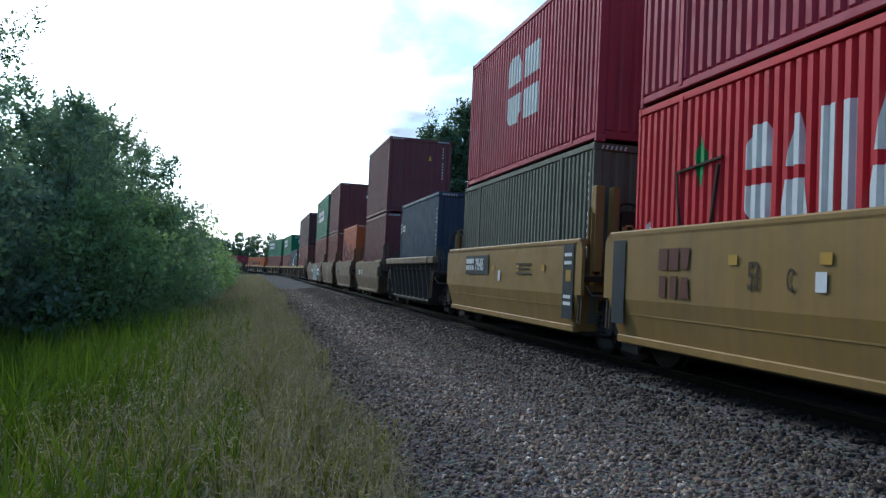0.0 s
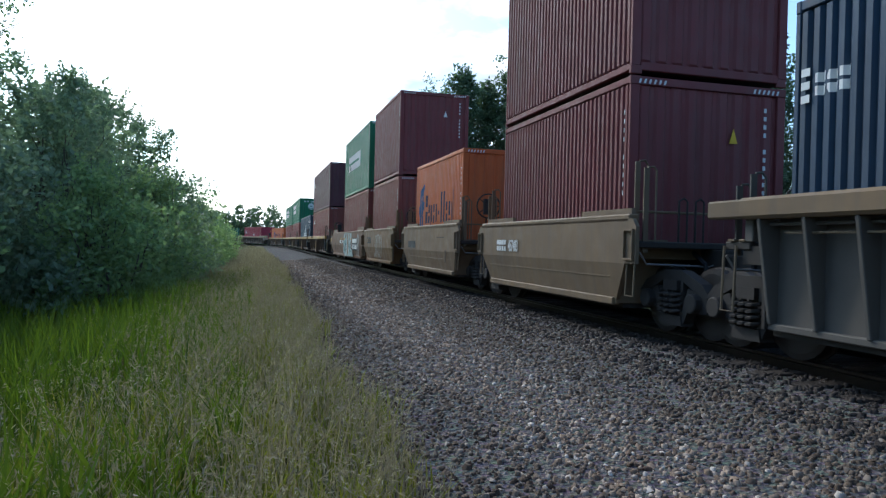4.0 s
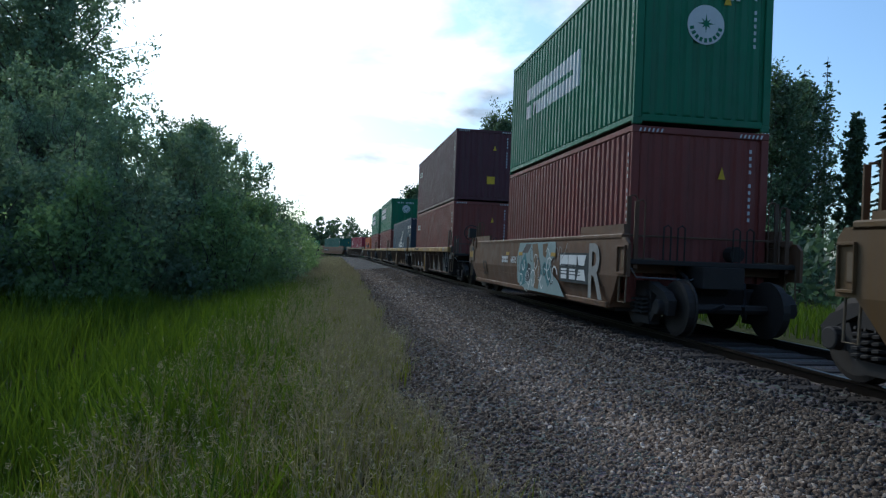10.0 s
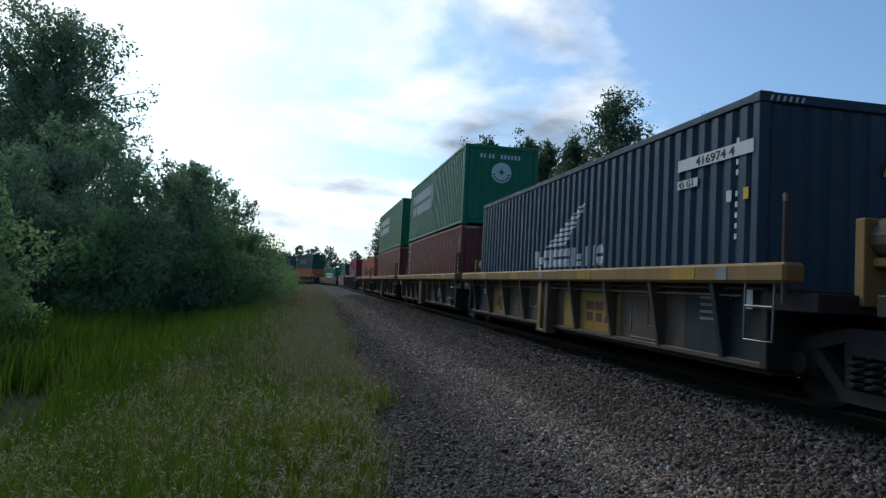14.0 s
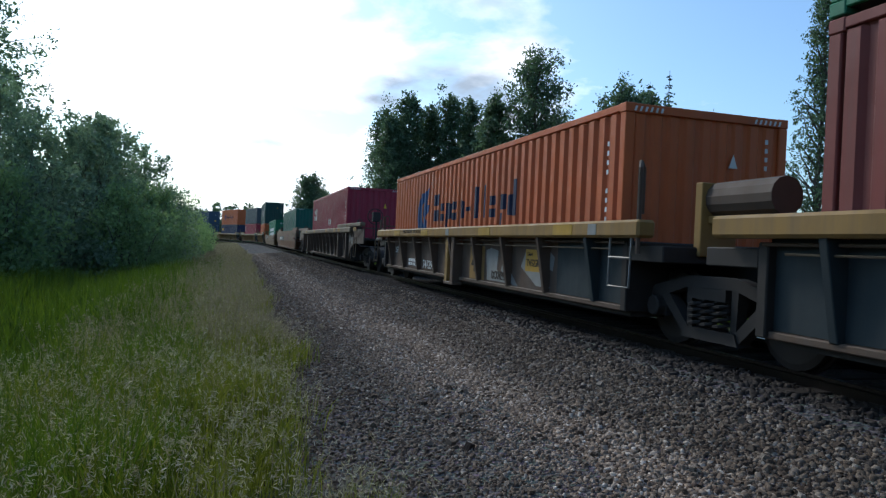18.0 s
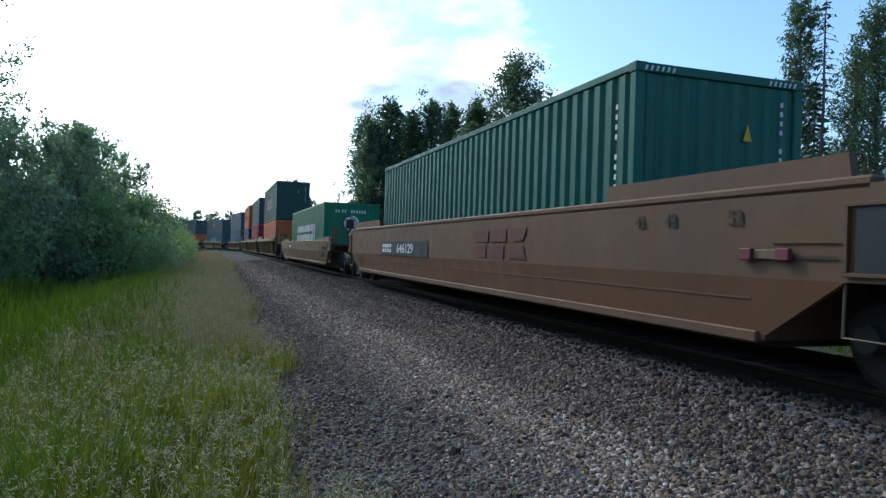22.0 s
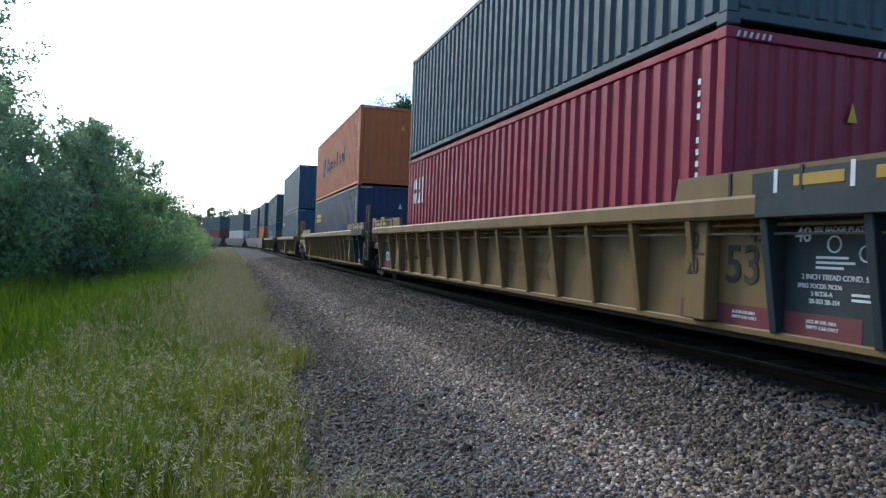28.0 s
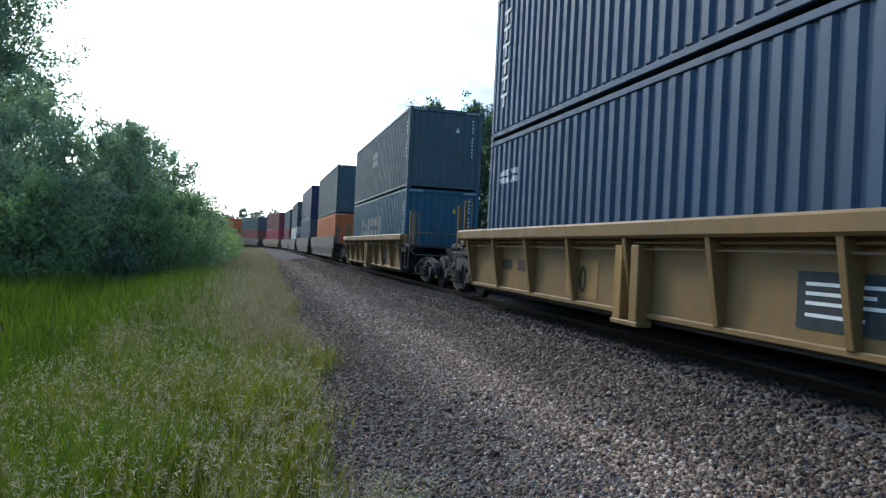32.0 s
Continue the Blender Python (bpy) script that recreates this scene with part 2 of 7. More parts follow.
GOLD_INK = plain("yellow_lettering", (0.65, 0.40, 0.03), 0.55)
RED_INK = plain("red_lettering", (0.105, 0.040, 0.028), 0.6)
GREEN_INK = plain("green_mark", (0.02, 0.22, 0.05), 0.5)
SILVER = plain("galvanised_rail", (0.22, 0.21, 0.195), 0.45, 0.6)
TEAL_SPRAY = plain("teal_spray_paint", (0.06, 0.17, 0.17), 0.7)
PALE_SPRAY = plain("pale_spray_paint", (0.24, 0.235, 0.21), 0.7)
GRAFFITI = plain("pale_graffiti", (0.22, 0.29, 0.27), 0.6)
TIMBER = plain("tarred_timber", (0.03, 0.023, 0.018), 0.85)
BARK = plain("grey_bark", (0.10, 0.085, 0.07), 0.9)


# ---------------------------------------------------------------- mesh helpers
def part(name, bm, mat, parent, label="", smooth=False):
    """Link a bmesh (or a ready mesh) as one mesh object under a thing or a part."""
    if isinstance(bm, bmesh.types.BMesh):
        me = bpy.data.meshes.new(name)
        bm.to_mesh(me)
        bm.free()
    else:
        me = bm
    if mat is not None and not me.materials:
        me.materials.append(mat)
    if smooth:
        me.shade_smooth()
    ob = new(name, me)
    ob.parent = parent
    if label:
        tagged(ob, label=label)
    return ob


def box(bm, x0, x1, y0, y1, z0, z1, bev=0.0):
    vs = [bm.verts.new((x, y, z)) for z in (z0, z1) for y in (y0, y1) for x in (x0, x1)]
    fs = [bm.faces.new([vs[i] for i in q]) for q in ((0, 2, 3, 1), (4, 5, 7, 6), (0, 1, 5, 4), (2, 6, 7, 3), (0, 4, 6, 2), (1, 3, 7, 5))]
    if bev:
        bmesh.ops.bevel(bm, geom=list({e for f in fs for e in f.edges}), offset=bev, segments=1, affect="EDGES", profile=0.5)
    return bm


def boxes(*dims, bev=0.0):
    bm = bmesh.new()
    for d in dims:
        box(bm, *d, bev=bev)
    return bm


def prism(bm, pts, axis, a, b):
    """Extrude a polygon given in the two other axes along axis from a to b."""
    def v(p, c):
        return {"x": (c, p[0], p[1]), "y": (p[0], c, p[1]), "z": (p[0], p[1], c)}[axis]
    lo, hi = [bm.verts.new(v(p, a)) for p in pts], [bm.verts.new(v(p, b)) for p in pts]
    n = len(pts)
    bm.faces.new(lo[::-1]); bm.faces.new(hi)
    for i in range(n):
        bm.faces.new((lo[i], lo[(i + 1) % n], hi[(i + 1) % n], hi[i]))
    bmesh.ops.recalc_face_normals(bm, faces=bm.faces)
    return bm


def tube(bm, pts, r, seg=8):
    """A round bar through points."""
    rings = []
    pts = [Vector(p) for p in pts]
    for i, p in enumerate(pts):
        d = (pts[min(i + 1, len(pts) - 1)] - pts[max(i - 1, 0)]).normalized()
        u = d.orthogonal().normalized()
        w = d.cross(u)
        rings.append([bm.verts.new(p + r * (math.cos(2 * math.pi * k / seg) * u + math.sin(2 * math.pi * k / seg) * w)) for k in range(seg)])
    for a, b in zip(rings, rings[1:]):
        best = min(range(seg), key=lambda s: sum((a[k].co - b[(k + s) % seg].co).length for k in range(seg)))
        for k in range(seg):
            bm.faces.new((a[k], a[(k + 1) % seg], b[(k + 1 + best) % seg], b[(k + best) % seg]))
    for ring in (rings[0], rings[-1]):
        bm.faces.new(ring)
    bmesh.ops.recalc_face_normals(bm, faces=bm.faces)
    return bm


def disc(bm, cx, cy, cz, r, x0, x1, seg=24, hole=0.0):
    """A wheel-like drum whose axle runs along x."""
    rings = []
    for x, rr in ((x0, r * 0.30), (x0, r * 0.86), (x0 + (x1 - x0) * 0.1, r), (x1 - (x1 - x0) * 0.25, r), (x1 - (x1 - x0) * 0.2, r * 1.06), (x1, r * 1.06), (x1, r * 0.3)):
        rings.append([bm.verts.new((cx + x, cy + rr * math.cos(2 * math.pi * k / seg), cz + rr * math.sin(2 * math.pi * k / seg))) for k in range(seg)])
    for a, b in zip(rings, rings[1:]):
        for k in range(seg):
            bm.faces.new((a[k], a[(k + 1) % seg], b[(k + 1) % seg], b[k]))
    bm.faces.new(rings[0]); bm.faces.new(rings[-1])
    bmesh.ops.recalc_face_normals(bm, faces=bm.faces)
    return bm


def text_mesh(body, size, width=None):
    """Letters of the built-in font as a thin mesh in the x-y plane, from the origin to the right."""
    cu = bpy.data.curves.new("text", "FONT")
    cu.body, cu.size, cu.extrude = body, size, 0.002
    cu.offset = size * 0.012
    cu.resolution_u = 3
    ob = bpy.data.objects.new("text", cu)
    me = bpy.data.meshes.new_from_object(ob)
    bpy.data.objects.remove(ob)
    bpy.data.curves.remove(cu)
    return me


def glyphs(me):
    """Split a text mesh into its characters: pieces that overlap along the line of writing stay together."""
    n = len(me.vertices)
    co = np.empty(n * 3, np.float32)
    me.vertices.foreach_get("co", co)
    co = co.reshape(-1, 3)
    polys = [tuple(p.vertices) for p in me.polygons]
    root = list(range(n))

    def find(a):
        while root[a] != a:
            root[a] = root[root[a]]
            a = root[a]
        return a
    for p in polys:
        a = find(p[0])
        for b in p[1:]:
            root[find(b)] = a
    sets = collections.defaultdict(list)
    for i in range(n):
        sets[find(i)].append(i)
    runs = []
    for ids in sorted(sets.values(), key=lambda q: co[q, 0].min()):
        lo, hi = co[ids, 0].min(), co[ids, 0].max()
        if runs and lo < runs[-1][1] - 0.25 * min(hi - lo, runs[-1][1] - runs[-1][0]):
            runs[-1][1] = max(hi, runs[-1][1])
            runs[-1][2].extend(ids)
        else:
            runs.append([lo, hi, list(ids)])
    out = []
    for lo, hi, ids in runs:
        new_of = {a: i for i, a in enumerate(ids)}
        g = bpy.data.meshes.new("character")
        g.from_pydata([tuple(co[a]) for a in ids], [], [tuple(new_of[a] for a in p) for p in polys if p[0] in new_of])
        out.append(g)
    return out


def letters(parent, body, mat, x, y, z, h, stretch=1.0, name="character", spin=0.0, plate=False):
    """Painted writing on the side that faces -x; y is its far end, from which it reads towards the near end."""
    me = text_mesh(body, h / 0.7)
    m = Matrix.Translation((x, y, z)) @ Matrix(((0, 0, -1, 0), (-1, 0, 0, 0), (0, 1, 0, 0), (0, 0, 0, 1))) @ Matrix.Diagonal((stretch, 1, 1, 1))
    if spin:
        m = m @ Matrix.Rotation(radians(spin), 4, "Z")
    if h < 0.07:                             # fine print stays together
        me.transform(m)
        return tagged(part("fine_print", me, mat, parent), kind="stuff")
    for g in glyphs(me):
        g.transform(m)
        if plate:
            for v in g.vertices:
                v.co.x += max(0.0, 0.86 - v.co.z) * 0.18
        part(name, g, mat, parent)


CW = 1.219                                   # half the width of a container
# plain outlines of word marks, in a unit cell that runs in the reading direction
MARK = {
    "R": ([(0, 0), (1, 0), (1, 0.42), (0, 0.42)], [(0, 0.58), (1, 0.58), (1, 1), (0, 1)]),
    "N": ([(0, 0), (0.42, 0), (0.42, 1), (0, 1)], [(0.58, 0), (1, 0), (1, 1), (0.58, 1)]),
    "v": ([(0.34, 0), (0.66, 0), (0.82, 0.44), (0.18, 0.44)], [(0.14, 0.56), (0.86, 0.56), (1, 1), (0, 1)]),
    "t": ([(0.14, 0), (0.86, 0), (0.86, 0.44), (0.14, 0.44)], [(0, 0.56), (1, 0.56), (1, 1), (0, 1)]),
    "x": ([(0, 0), (1, 0), (0.8, 0.42), (0.2, 0.42)], [(0.2, 0.58), (0.8, 0.58), (1, 1), (0, 1)]),
    "a": ([(0, 0), (1, 0), (0.82, 0.42), (0.18, 0.42)], [(0.2, 0.54), (0.8, 0.54), (0.64, 1), (0.36, 1)]),
    "o": ([(0.2, 0), (0.8, 0), (1, 0.2), (1, 0.42), (0, 0.42), (0, 0.2)], [(0, 0.58), (1, 0.58), (1, 0.8), (0.8, 1), (0.2, 1), (0, 0.8)]),
    "l": ([(0.28, 0), (0.72, 0), (0.72, 1), (0.28, 1)],),
    "s": ([(0.1, 0), (0.95, 0), (0.95, 0.26), (0.1, 0.26)], [(0.1, 0.36), (0.95, 0.36), (0.9, 0.64), (0.15, 0.64)]),
    "p": ([(0.1, -0.26), (0.42, -0.26), (0.42, 0.64), (0.1, 0.64)], [(0.52, 0.02), (0.95, 0.06), (0.95, 0.58), (0.52, 0.64)]),
    "y": ([(0.2, -0.26), (0.5, -0.26), (0.62, 0.1), (0.36, 0.1)], [(0.2, 0.2), (0.8, 0.2), (0.95, 0.64), (0.05, 0.64)]),
    "d": ([(0.05, 0.04), (0.54, 0), (0.54, 0.62), (0.05, 0.58)], [(0.66, 0), (1, 0), (1, 1), (0.66, 1)]),
    "-": ([(0.1, 0.26), (0.9, 0.26), (0.9, 0.40), (0.1, 0.40)],),
}


RIBS = {}                                    # corrugation of each container's side: length of the sheet, number of ribs


def painted(parent, polys, mat, x, name):
    """Paint on the side that faces -x; on a corrugated side it follows the ribs."""
    bm = bmesh.new()
    if parent.name not in RIBS:
        for pts in polys:
            prism(bm, pts, "x", x - 0.002, x + 0.002)
        return part(name, bm, mat, parent)
    L, n = RIBS[parent.name]
    p = L / n

    def depth(y):
        q = ((y + L / 2) / p) % 1.0
        return 0.046 * (1 if q < 0.24 else 1 - (q - 0.24) / 0.16 if q < 0.40 else 0 if q < 0.84 else (q - 0.84) / 0.16)
    for pts in polys:
        bm.faces.new([bm.verts.new((0, a, b)) for a, b in pts])
    ys = [v.co.y for v in bm.verts]
    for i in range(int((min(ys) + L / 2) / p) - 1, int((max(ys) + L / 2) / p) + 2):
        for q in (0.0, 0.24, 0.40, 0.84):
            y = -L / 2 + (i + q) * p
            if min(ys) < y < max(ys):
                bmesh.ops.bisect_plane(bm, geom=bm.verts[:] + bm.edges[:] + bm.faces[:], plane_co=(0, y, 0), plane_no=(0, 1, 0))
    for v in bm.verts:
        v.co.x = -CW + 0.008 + depth(v.co.y)
    bmesh.ops.recalc_face_normals(bm, faces=bm.faces)
    return part(name, bm, mat, parent)


def block_word(parent, shapes, mat, x, y, z, h, w, gap=0.14, name="mark_block", lean=0.0):
    """A word mark as plain blocks in a row, from the far end y towards the near end."""
    shapes = "RoRaRNRvR"[:shapes] if isinstance(shapes, int) else shapes
    cw = w / len(shapes)
    for i, q in enumerate(shapes):
        painted(parent, [[(y - cw * (i + u * (1 - gap)) - lean * v * h, z + v * h) for u, v in piece] for piece in MARK[q]], mat, x, name)


def bars(parent, rows, mat, x, name="fine_print"):
    """Small unreadable stencils as plain bars: rows of (y far, y near, z low, z high)."""
    bm = bmesh.new()
    for y1, y0, z0, z1 in rows:
        box(bm, x - 0.002, x + 0.002, y0, y1, z0, z1)
    return tagged(part(name, bm, mat, parent), kind="stuff")


# ---------------------------------------------------------------- containers
SHARED = {}


def shared(key, make):
    if key not in SHARED:
        SHARED[key] = make()
    return SHARED[key]


def to_mesh(name, bm, mat):
    me = bpy.data.meshes.new(name)
    bm.to_mesh(me)
    bm.free()
    me.materials.append(mat)
    return me


def wave_panel(length, z0, z1, n, depth, inset_ends=0.05, slant=0.16):
    """A corrugated sheet in the y-z plane; outward is -x; x = 0 is the outer crest."""
    bm = bmesh.new()
    pitch = length / n
    ys = []
    for i in range(n):
        a = -length / 2 + i * pitch
        ys += [(a, depth), (a + pitch * 0.24, depth), (a + pitch * (0.24 + slant), 0), (a + pitch * (1 - slant), 0)]
    ys.append((length / 2, depth))
    zs = [z0, z0 + 0.03, z1 - 0.03, z1]
    cols = [[bm.verts.new((depth * 0.8 if k in (0, 3) else x, y, z)) for k, z in enumerate(zs)] for y, x in ys]
    for a, b in zip(cols, cols[1:]):
        for k in range(3):
            bm.faces.new((a[k], a[k + 1], b[k + 1], b[k]))
    back = [bm.verts.new((depth + 0.02, y, z)) for y, z in ((-length / 2, z0), (length / 2, z0), (length / 2, z1), (-length / 2, z1))]
    bm.faces.new(back)
    bmesh.ops.recalc_face_normals(bm, faces=bm.faces)
    return bm


def container(L, H, mat, label, group="containers on the train", n=42, posts=(), k=1.0):
    """A steel box of length L and height H, its origin in the middle of its floor; -y faces the camera."""
    e = tagged(new("shipping_container"), label, "container", group)
    f = 0.13 * (k if k < 1 else 1)
    RIBS[e.name] = (L - 2 * f, n)
    key = (round(L, 2), round(H, 2), mat.name, n)
    side = shared(("side",) + key, lambda: to_mesh("side_wall", wave_panel(L - 2 * f, 0.15, H - 0.09, n, 0.046), mat))
    end = shared(("end",) + key, lambda: to_mesh("end_wall", wave_panel(2 * CW - 0.26, 0.17, H - 0.11, 9, 0.026), mat))
    for sx in (-1, 1):
        o = part("side_wall", side, None, e)
        o.matrix_basis = pose(-CW + 0.012, 0, 0) if sx < 0 else pose(CW - 0.012, 0, 0, 0, 0, 180)
    o = part("end_wall", end, None, e)
    o.matrix_basis = pose(0, -L / 2 + 0.02, 0, 0, 0, 90)
    door = shared(("door",) + key, lambda: to_mesh("door_leaf", wave_panel(CW - 0.15, 0.17, H - 0.11, 3, 0.02), mat))
    for sx in (-1, 1):
        o = part("door_leaf", door, None, e)
        o.matrix_basis = pose(sx * (CW - 0.13) / 2, L / 2 - 0.03, 0, 0, 0, -90)
    lock = shared(("lock", H), lambda: to_mesh("lock_rod", tube(bmesh.new(), [(0, 0, 0.15), (0, 0, H - 0.12)], 0.018, 6), SILVER))
    for xx in (-0.85, -0.35, 0.35, 0.85):
        o = part("lock_rod", lock, None, e)
        o.location = (xx, L / 2 + 0.015, 0)
    roof = shared(("roof",) + key, lambda: to_mesh("roof", boxes((-CW + 0.05, CW - 0.05, -L / 2 + 0.05, L / 2 - 0.05, H - 0.05, H - 0.025)), mat))
    part("roof", roof, None, e)
    floor = shared(("floor", key), lambda: to_mesh("floor", boxes((-CW + 0.05, CW - 0.05, -L / 2 + 0.05, L / 2 - 0.05, 0.05, 0.14)), STEEL))
    part("floor", floor, None, e)
    post = shared(("post", H, mat.name, f), lambda: to_mesh("corner_post", boxes((-0.065, 0.065, -f / 2, f / 2, 0.118, H - 0.118), bev=0.012 * min(1, f / 0.13)), mat))
    cast = shared(("cast", mat.name, f), lambda: to_mesh("corner_casting", boxes((-0.081, 0.081, -f * 0.62, f * 0.62, -0.059, 0.059), bev=0.01), mat))
    for sx in (-1, 1):
        for sy in (-1, 1):
            o = part("corner_post", post, None, e)
            o.location = (sx * (CW - 0.068), sy * (L / 2 - f / 2 - 0.003), 0)
            for zz in (0.059, H - 0.059):
                o = part("corner_casting", cast, None, e)
                o.location = (sx * (CW - 0.078), sy * (L / 2 - f * 0.62), zz)
    rail = shared(("rail", L, mat.name), lambda: to_mesh("side_rail", boxes((-0.045, 0.045, -L / 2 + f, L / 2 - f, -0.045, 0.045), bev=0.008), mat))
    xrail = shared(("xrail", mat.name), lambda: to_mesh("end_rail", boxes((-CW + 0.14, CW - 0.14, -0.04, 0.04, -0.055, 0.055), bev=0.008), mat))
    for sx in (-1, 1):
        for zz, nm in ((0.10, "bottom_rail"), (H - 0.05, "top_rail")):
            o = part(nm, rail, None, e)
            o.location = (sx * (CW - 0.05), 0, zz)
    for sy in (-1, 1):
        for zz, nm in ((0.11, "door_sill"), (H - 0.06, "end_header")):
            o = part(nm, xrail, None, e)
            o.location = (0, sy * (L / 2 - 0.045), zz)
    for yy in posts:
        p2 = shared(("midpost", H, mat.name, k), lambda: to_mesh("lifting_post", boxes((-0.03, 0.05, -0.09 * k, 0.09 * k, 0.1, H - 0.05), bev=0.008 * k), mat))
        o = part("lifting_post", p2, None, e)
        o.location = (-CW + 0.025, yy, 0)
    return e


def end_marks(e, L, H, seed, tri=True, k=1.0):
    """Small marks: a hazard triangle and code bars on the end that leads, code bars on the side."""
    rnd = random.Random(seed)
    y = -L / 2 + 0.015
    bm = bmesh.new()
    for i in range(11):
        if i != 4:
            z = H - 0.35 - i * 0.115
            box(bm, 0.875, 0.915, y - 0.004, y + 0.004, z, z + 0.06)
    tagged(part("container_code", bm, WHITE, e), kind="stuff")
    if tri:
        bm = bmesh.new()
        prism(bm, [(0.32, H * 0.72), (0.45, H * 0.72), (0.385, H * 0.79)], "y", y - 0.004, y + 0.004)
        part("warning_triangle", bm, GOLD_INK if rnd.random() < 0.6 else WHITE, e)
    bm = bmesh.new()                         # slanted height stripes at the top corners
    for sx in (-1, 1):
        for i in range(6):
            a = sx * (1.08 - i * 0.075)
            prism(bm, [(a - 0.03, H - 0.10), (a, H - 0.10), (a + 0.02, H - 0.04), (a - 0.01, H - 0.04)], "y", -L / 2 - 0.006, -L / 2 - 0.002)
    tagged(part("height_stripe", bm, WHITE, e), kind="stuff")
    rows = []
    for i in range(10):
        if i != 4:
            z = H - 0.5 - i * 0.12
            rows.append((-L / 2 + 0.42 * k, -L / 2 + 0.375 * k, z, z + 0.06))
    bars(e, rows, WHITE, -CW + 0.008, "container_code")


# ---------------------------------------------------------------- wagons
def wheel_mesh():
    return shared(("wheel",), lambda: to_mesh("wheel", disc(bmesh.new(), 0, 0, 0, 0.42, -0.075, 0.075), WHEEL))


def truck(parent, y, base=1.78, dz=0.0):
    """A two-axle truck: bolster with side frames, wheels, springs and axle caps."""
    b = boxes((-0.95, 0.95, -0.17, 0.17, 0.42, 0.72), (-0.25, 0.25, -0.3, 0.3, 0.66, 0.86), bev=0.03)
    for sy in (-1, 1):
        tube(b, [(-0.8, sy * base / 2, 0.42), (0.8, sy * base / 2, 0.42)], 0.075, 8)
    t = part("truck", b, STEEL, parent, "grimy cast steel truck")
    t.location = (0, y, dz)
    for sy in (-1, 1):
        for sx in (-1, 1):
            w = part("wheel", wheel_mesh(), None, t)
            w.matrix_basis = pose(sx * 0.755, sy * base / 2, 0.42, 0, 0, 0 if sx < 0 else 180)

    def frame_mesh():
        bm = bmesh.new()
        h = base / 2
        q = min(1.0, base / 1.78)
        prism(bm, [(-h - 0.24, 0.52), (-h - 0.10, 0.66), (-0.36 * q, 0.80), (0.36 * q, 0.80), (h + 0.10, 0.66), (h + 0.24, 0.52), (h + 0.12, 0.50), (0.36 * q, 0.68), (-0.36 * q, 0.68), (-h - 0.12, 0.50)], "x", -0.07, 0.07)
        for sg in (-1, 1):
            pts = [(sg * (h - 0.02), 0.56), (sg * (h - 0.16), 0.60), (sg * 0.30 * q, 0.20), (sg * 0.42 * q, 0.16)]
            prism(bm, pts, "x", -0.065, 0.065)
            prism(bm, [(sg * 0.30 * q, 0.22), (sg * 0.38 * q, 0.22), (sg * 0.40 * q, 0.72), (sg * 0.30 * q, 0.72)], "x", -0.06, 0.06)
            prism(bm, [(sg * (h - 0.13), 0.32), (sg * (h + 0.20), 0.32), (sg * (h + 0.24), 0.54), (sg * (h - 0.13), 0.58)], "x", -0.06, 0.06)
        prism(bm, [(-0.44 * q, 0.14), (0.44 * q, 0.14), (0.38 * q, 0.26), (-0.38 * q, 0.26)], "x", -0.09, 0.09)
        prism(bm, [(-0.26 * q, 0.56), (0.26 * q, 0.56), (0.26 * q, 0.68), (-0.26 * q, 0.68)], "x", -0.10, 0.06)
        return to_mesh("side_frame", bm, CAST)

    def spring_mesh():
        bm = bmesh.new()
        turns = [(0.075 * math.cos(a * 0.9), 0.075 * math.sin(a * 0.9), 0.28 + a * 0.0093) for a in range(0, 31)]
        tube(bm, turns, 0.02, 5)
        return to_mesh("spring", bm, CAST)

    for sx in (-1, 1):
        o = part("side_frame", shared(("frame", base), frame_mesh), None, t)
        o.location = (sx * 0.98, 0, 0)
        for yy in (-0.2, 0.0, 0.2):
            o = part("spring", shared(("spring",), spring_mesh), None, t)
            o.location = (sx * 1.06, yy * min(1, base / 1.5), 0)
        for sy in (-1, 1):
            o = part("axle_cap", shared(("cap",), lambda: to_mesh("axle_cap", disc(bmesh.new(), 0, 0, 0, 0.115, -0.06, 0.06, 14), CAST)), None, t)
            o.location = (sx * 1.08, sy * base / 2, 0.43)
    return t


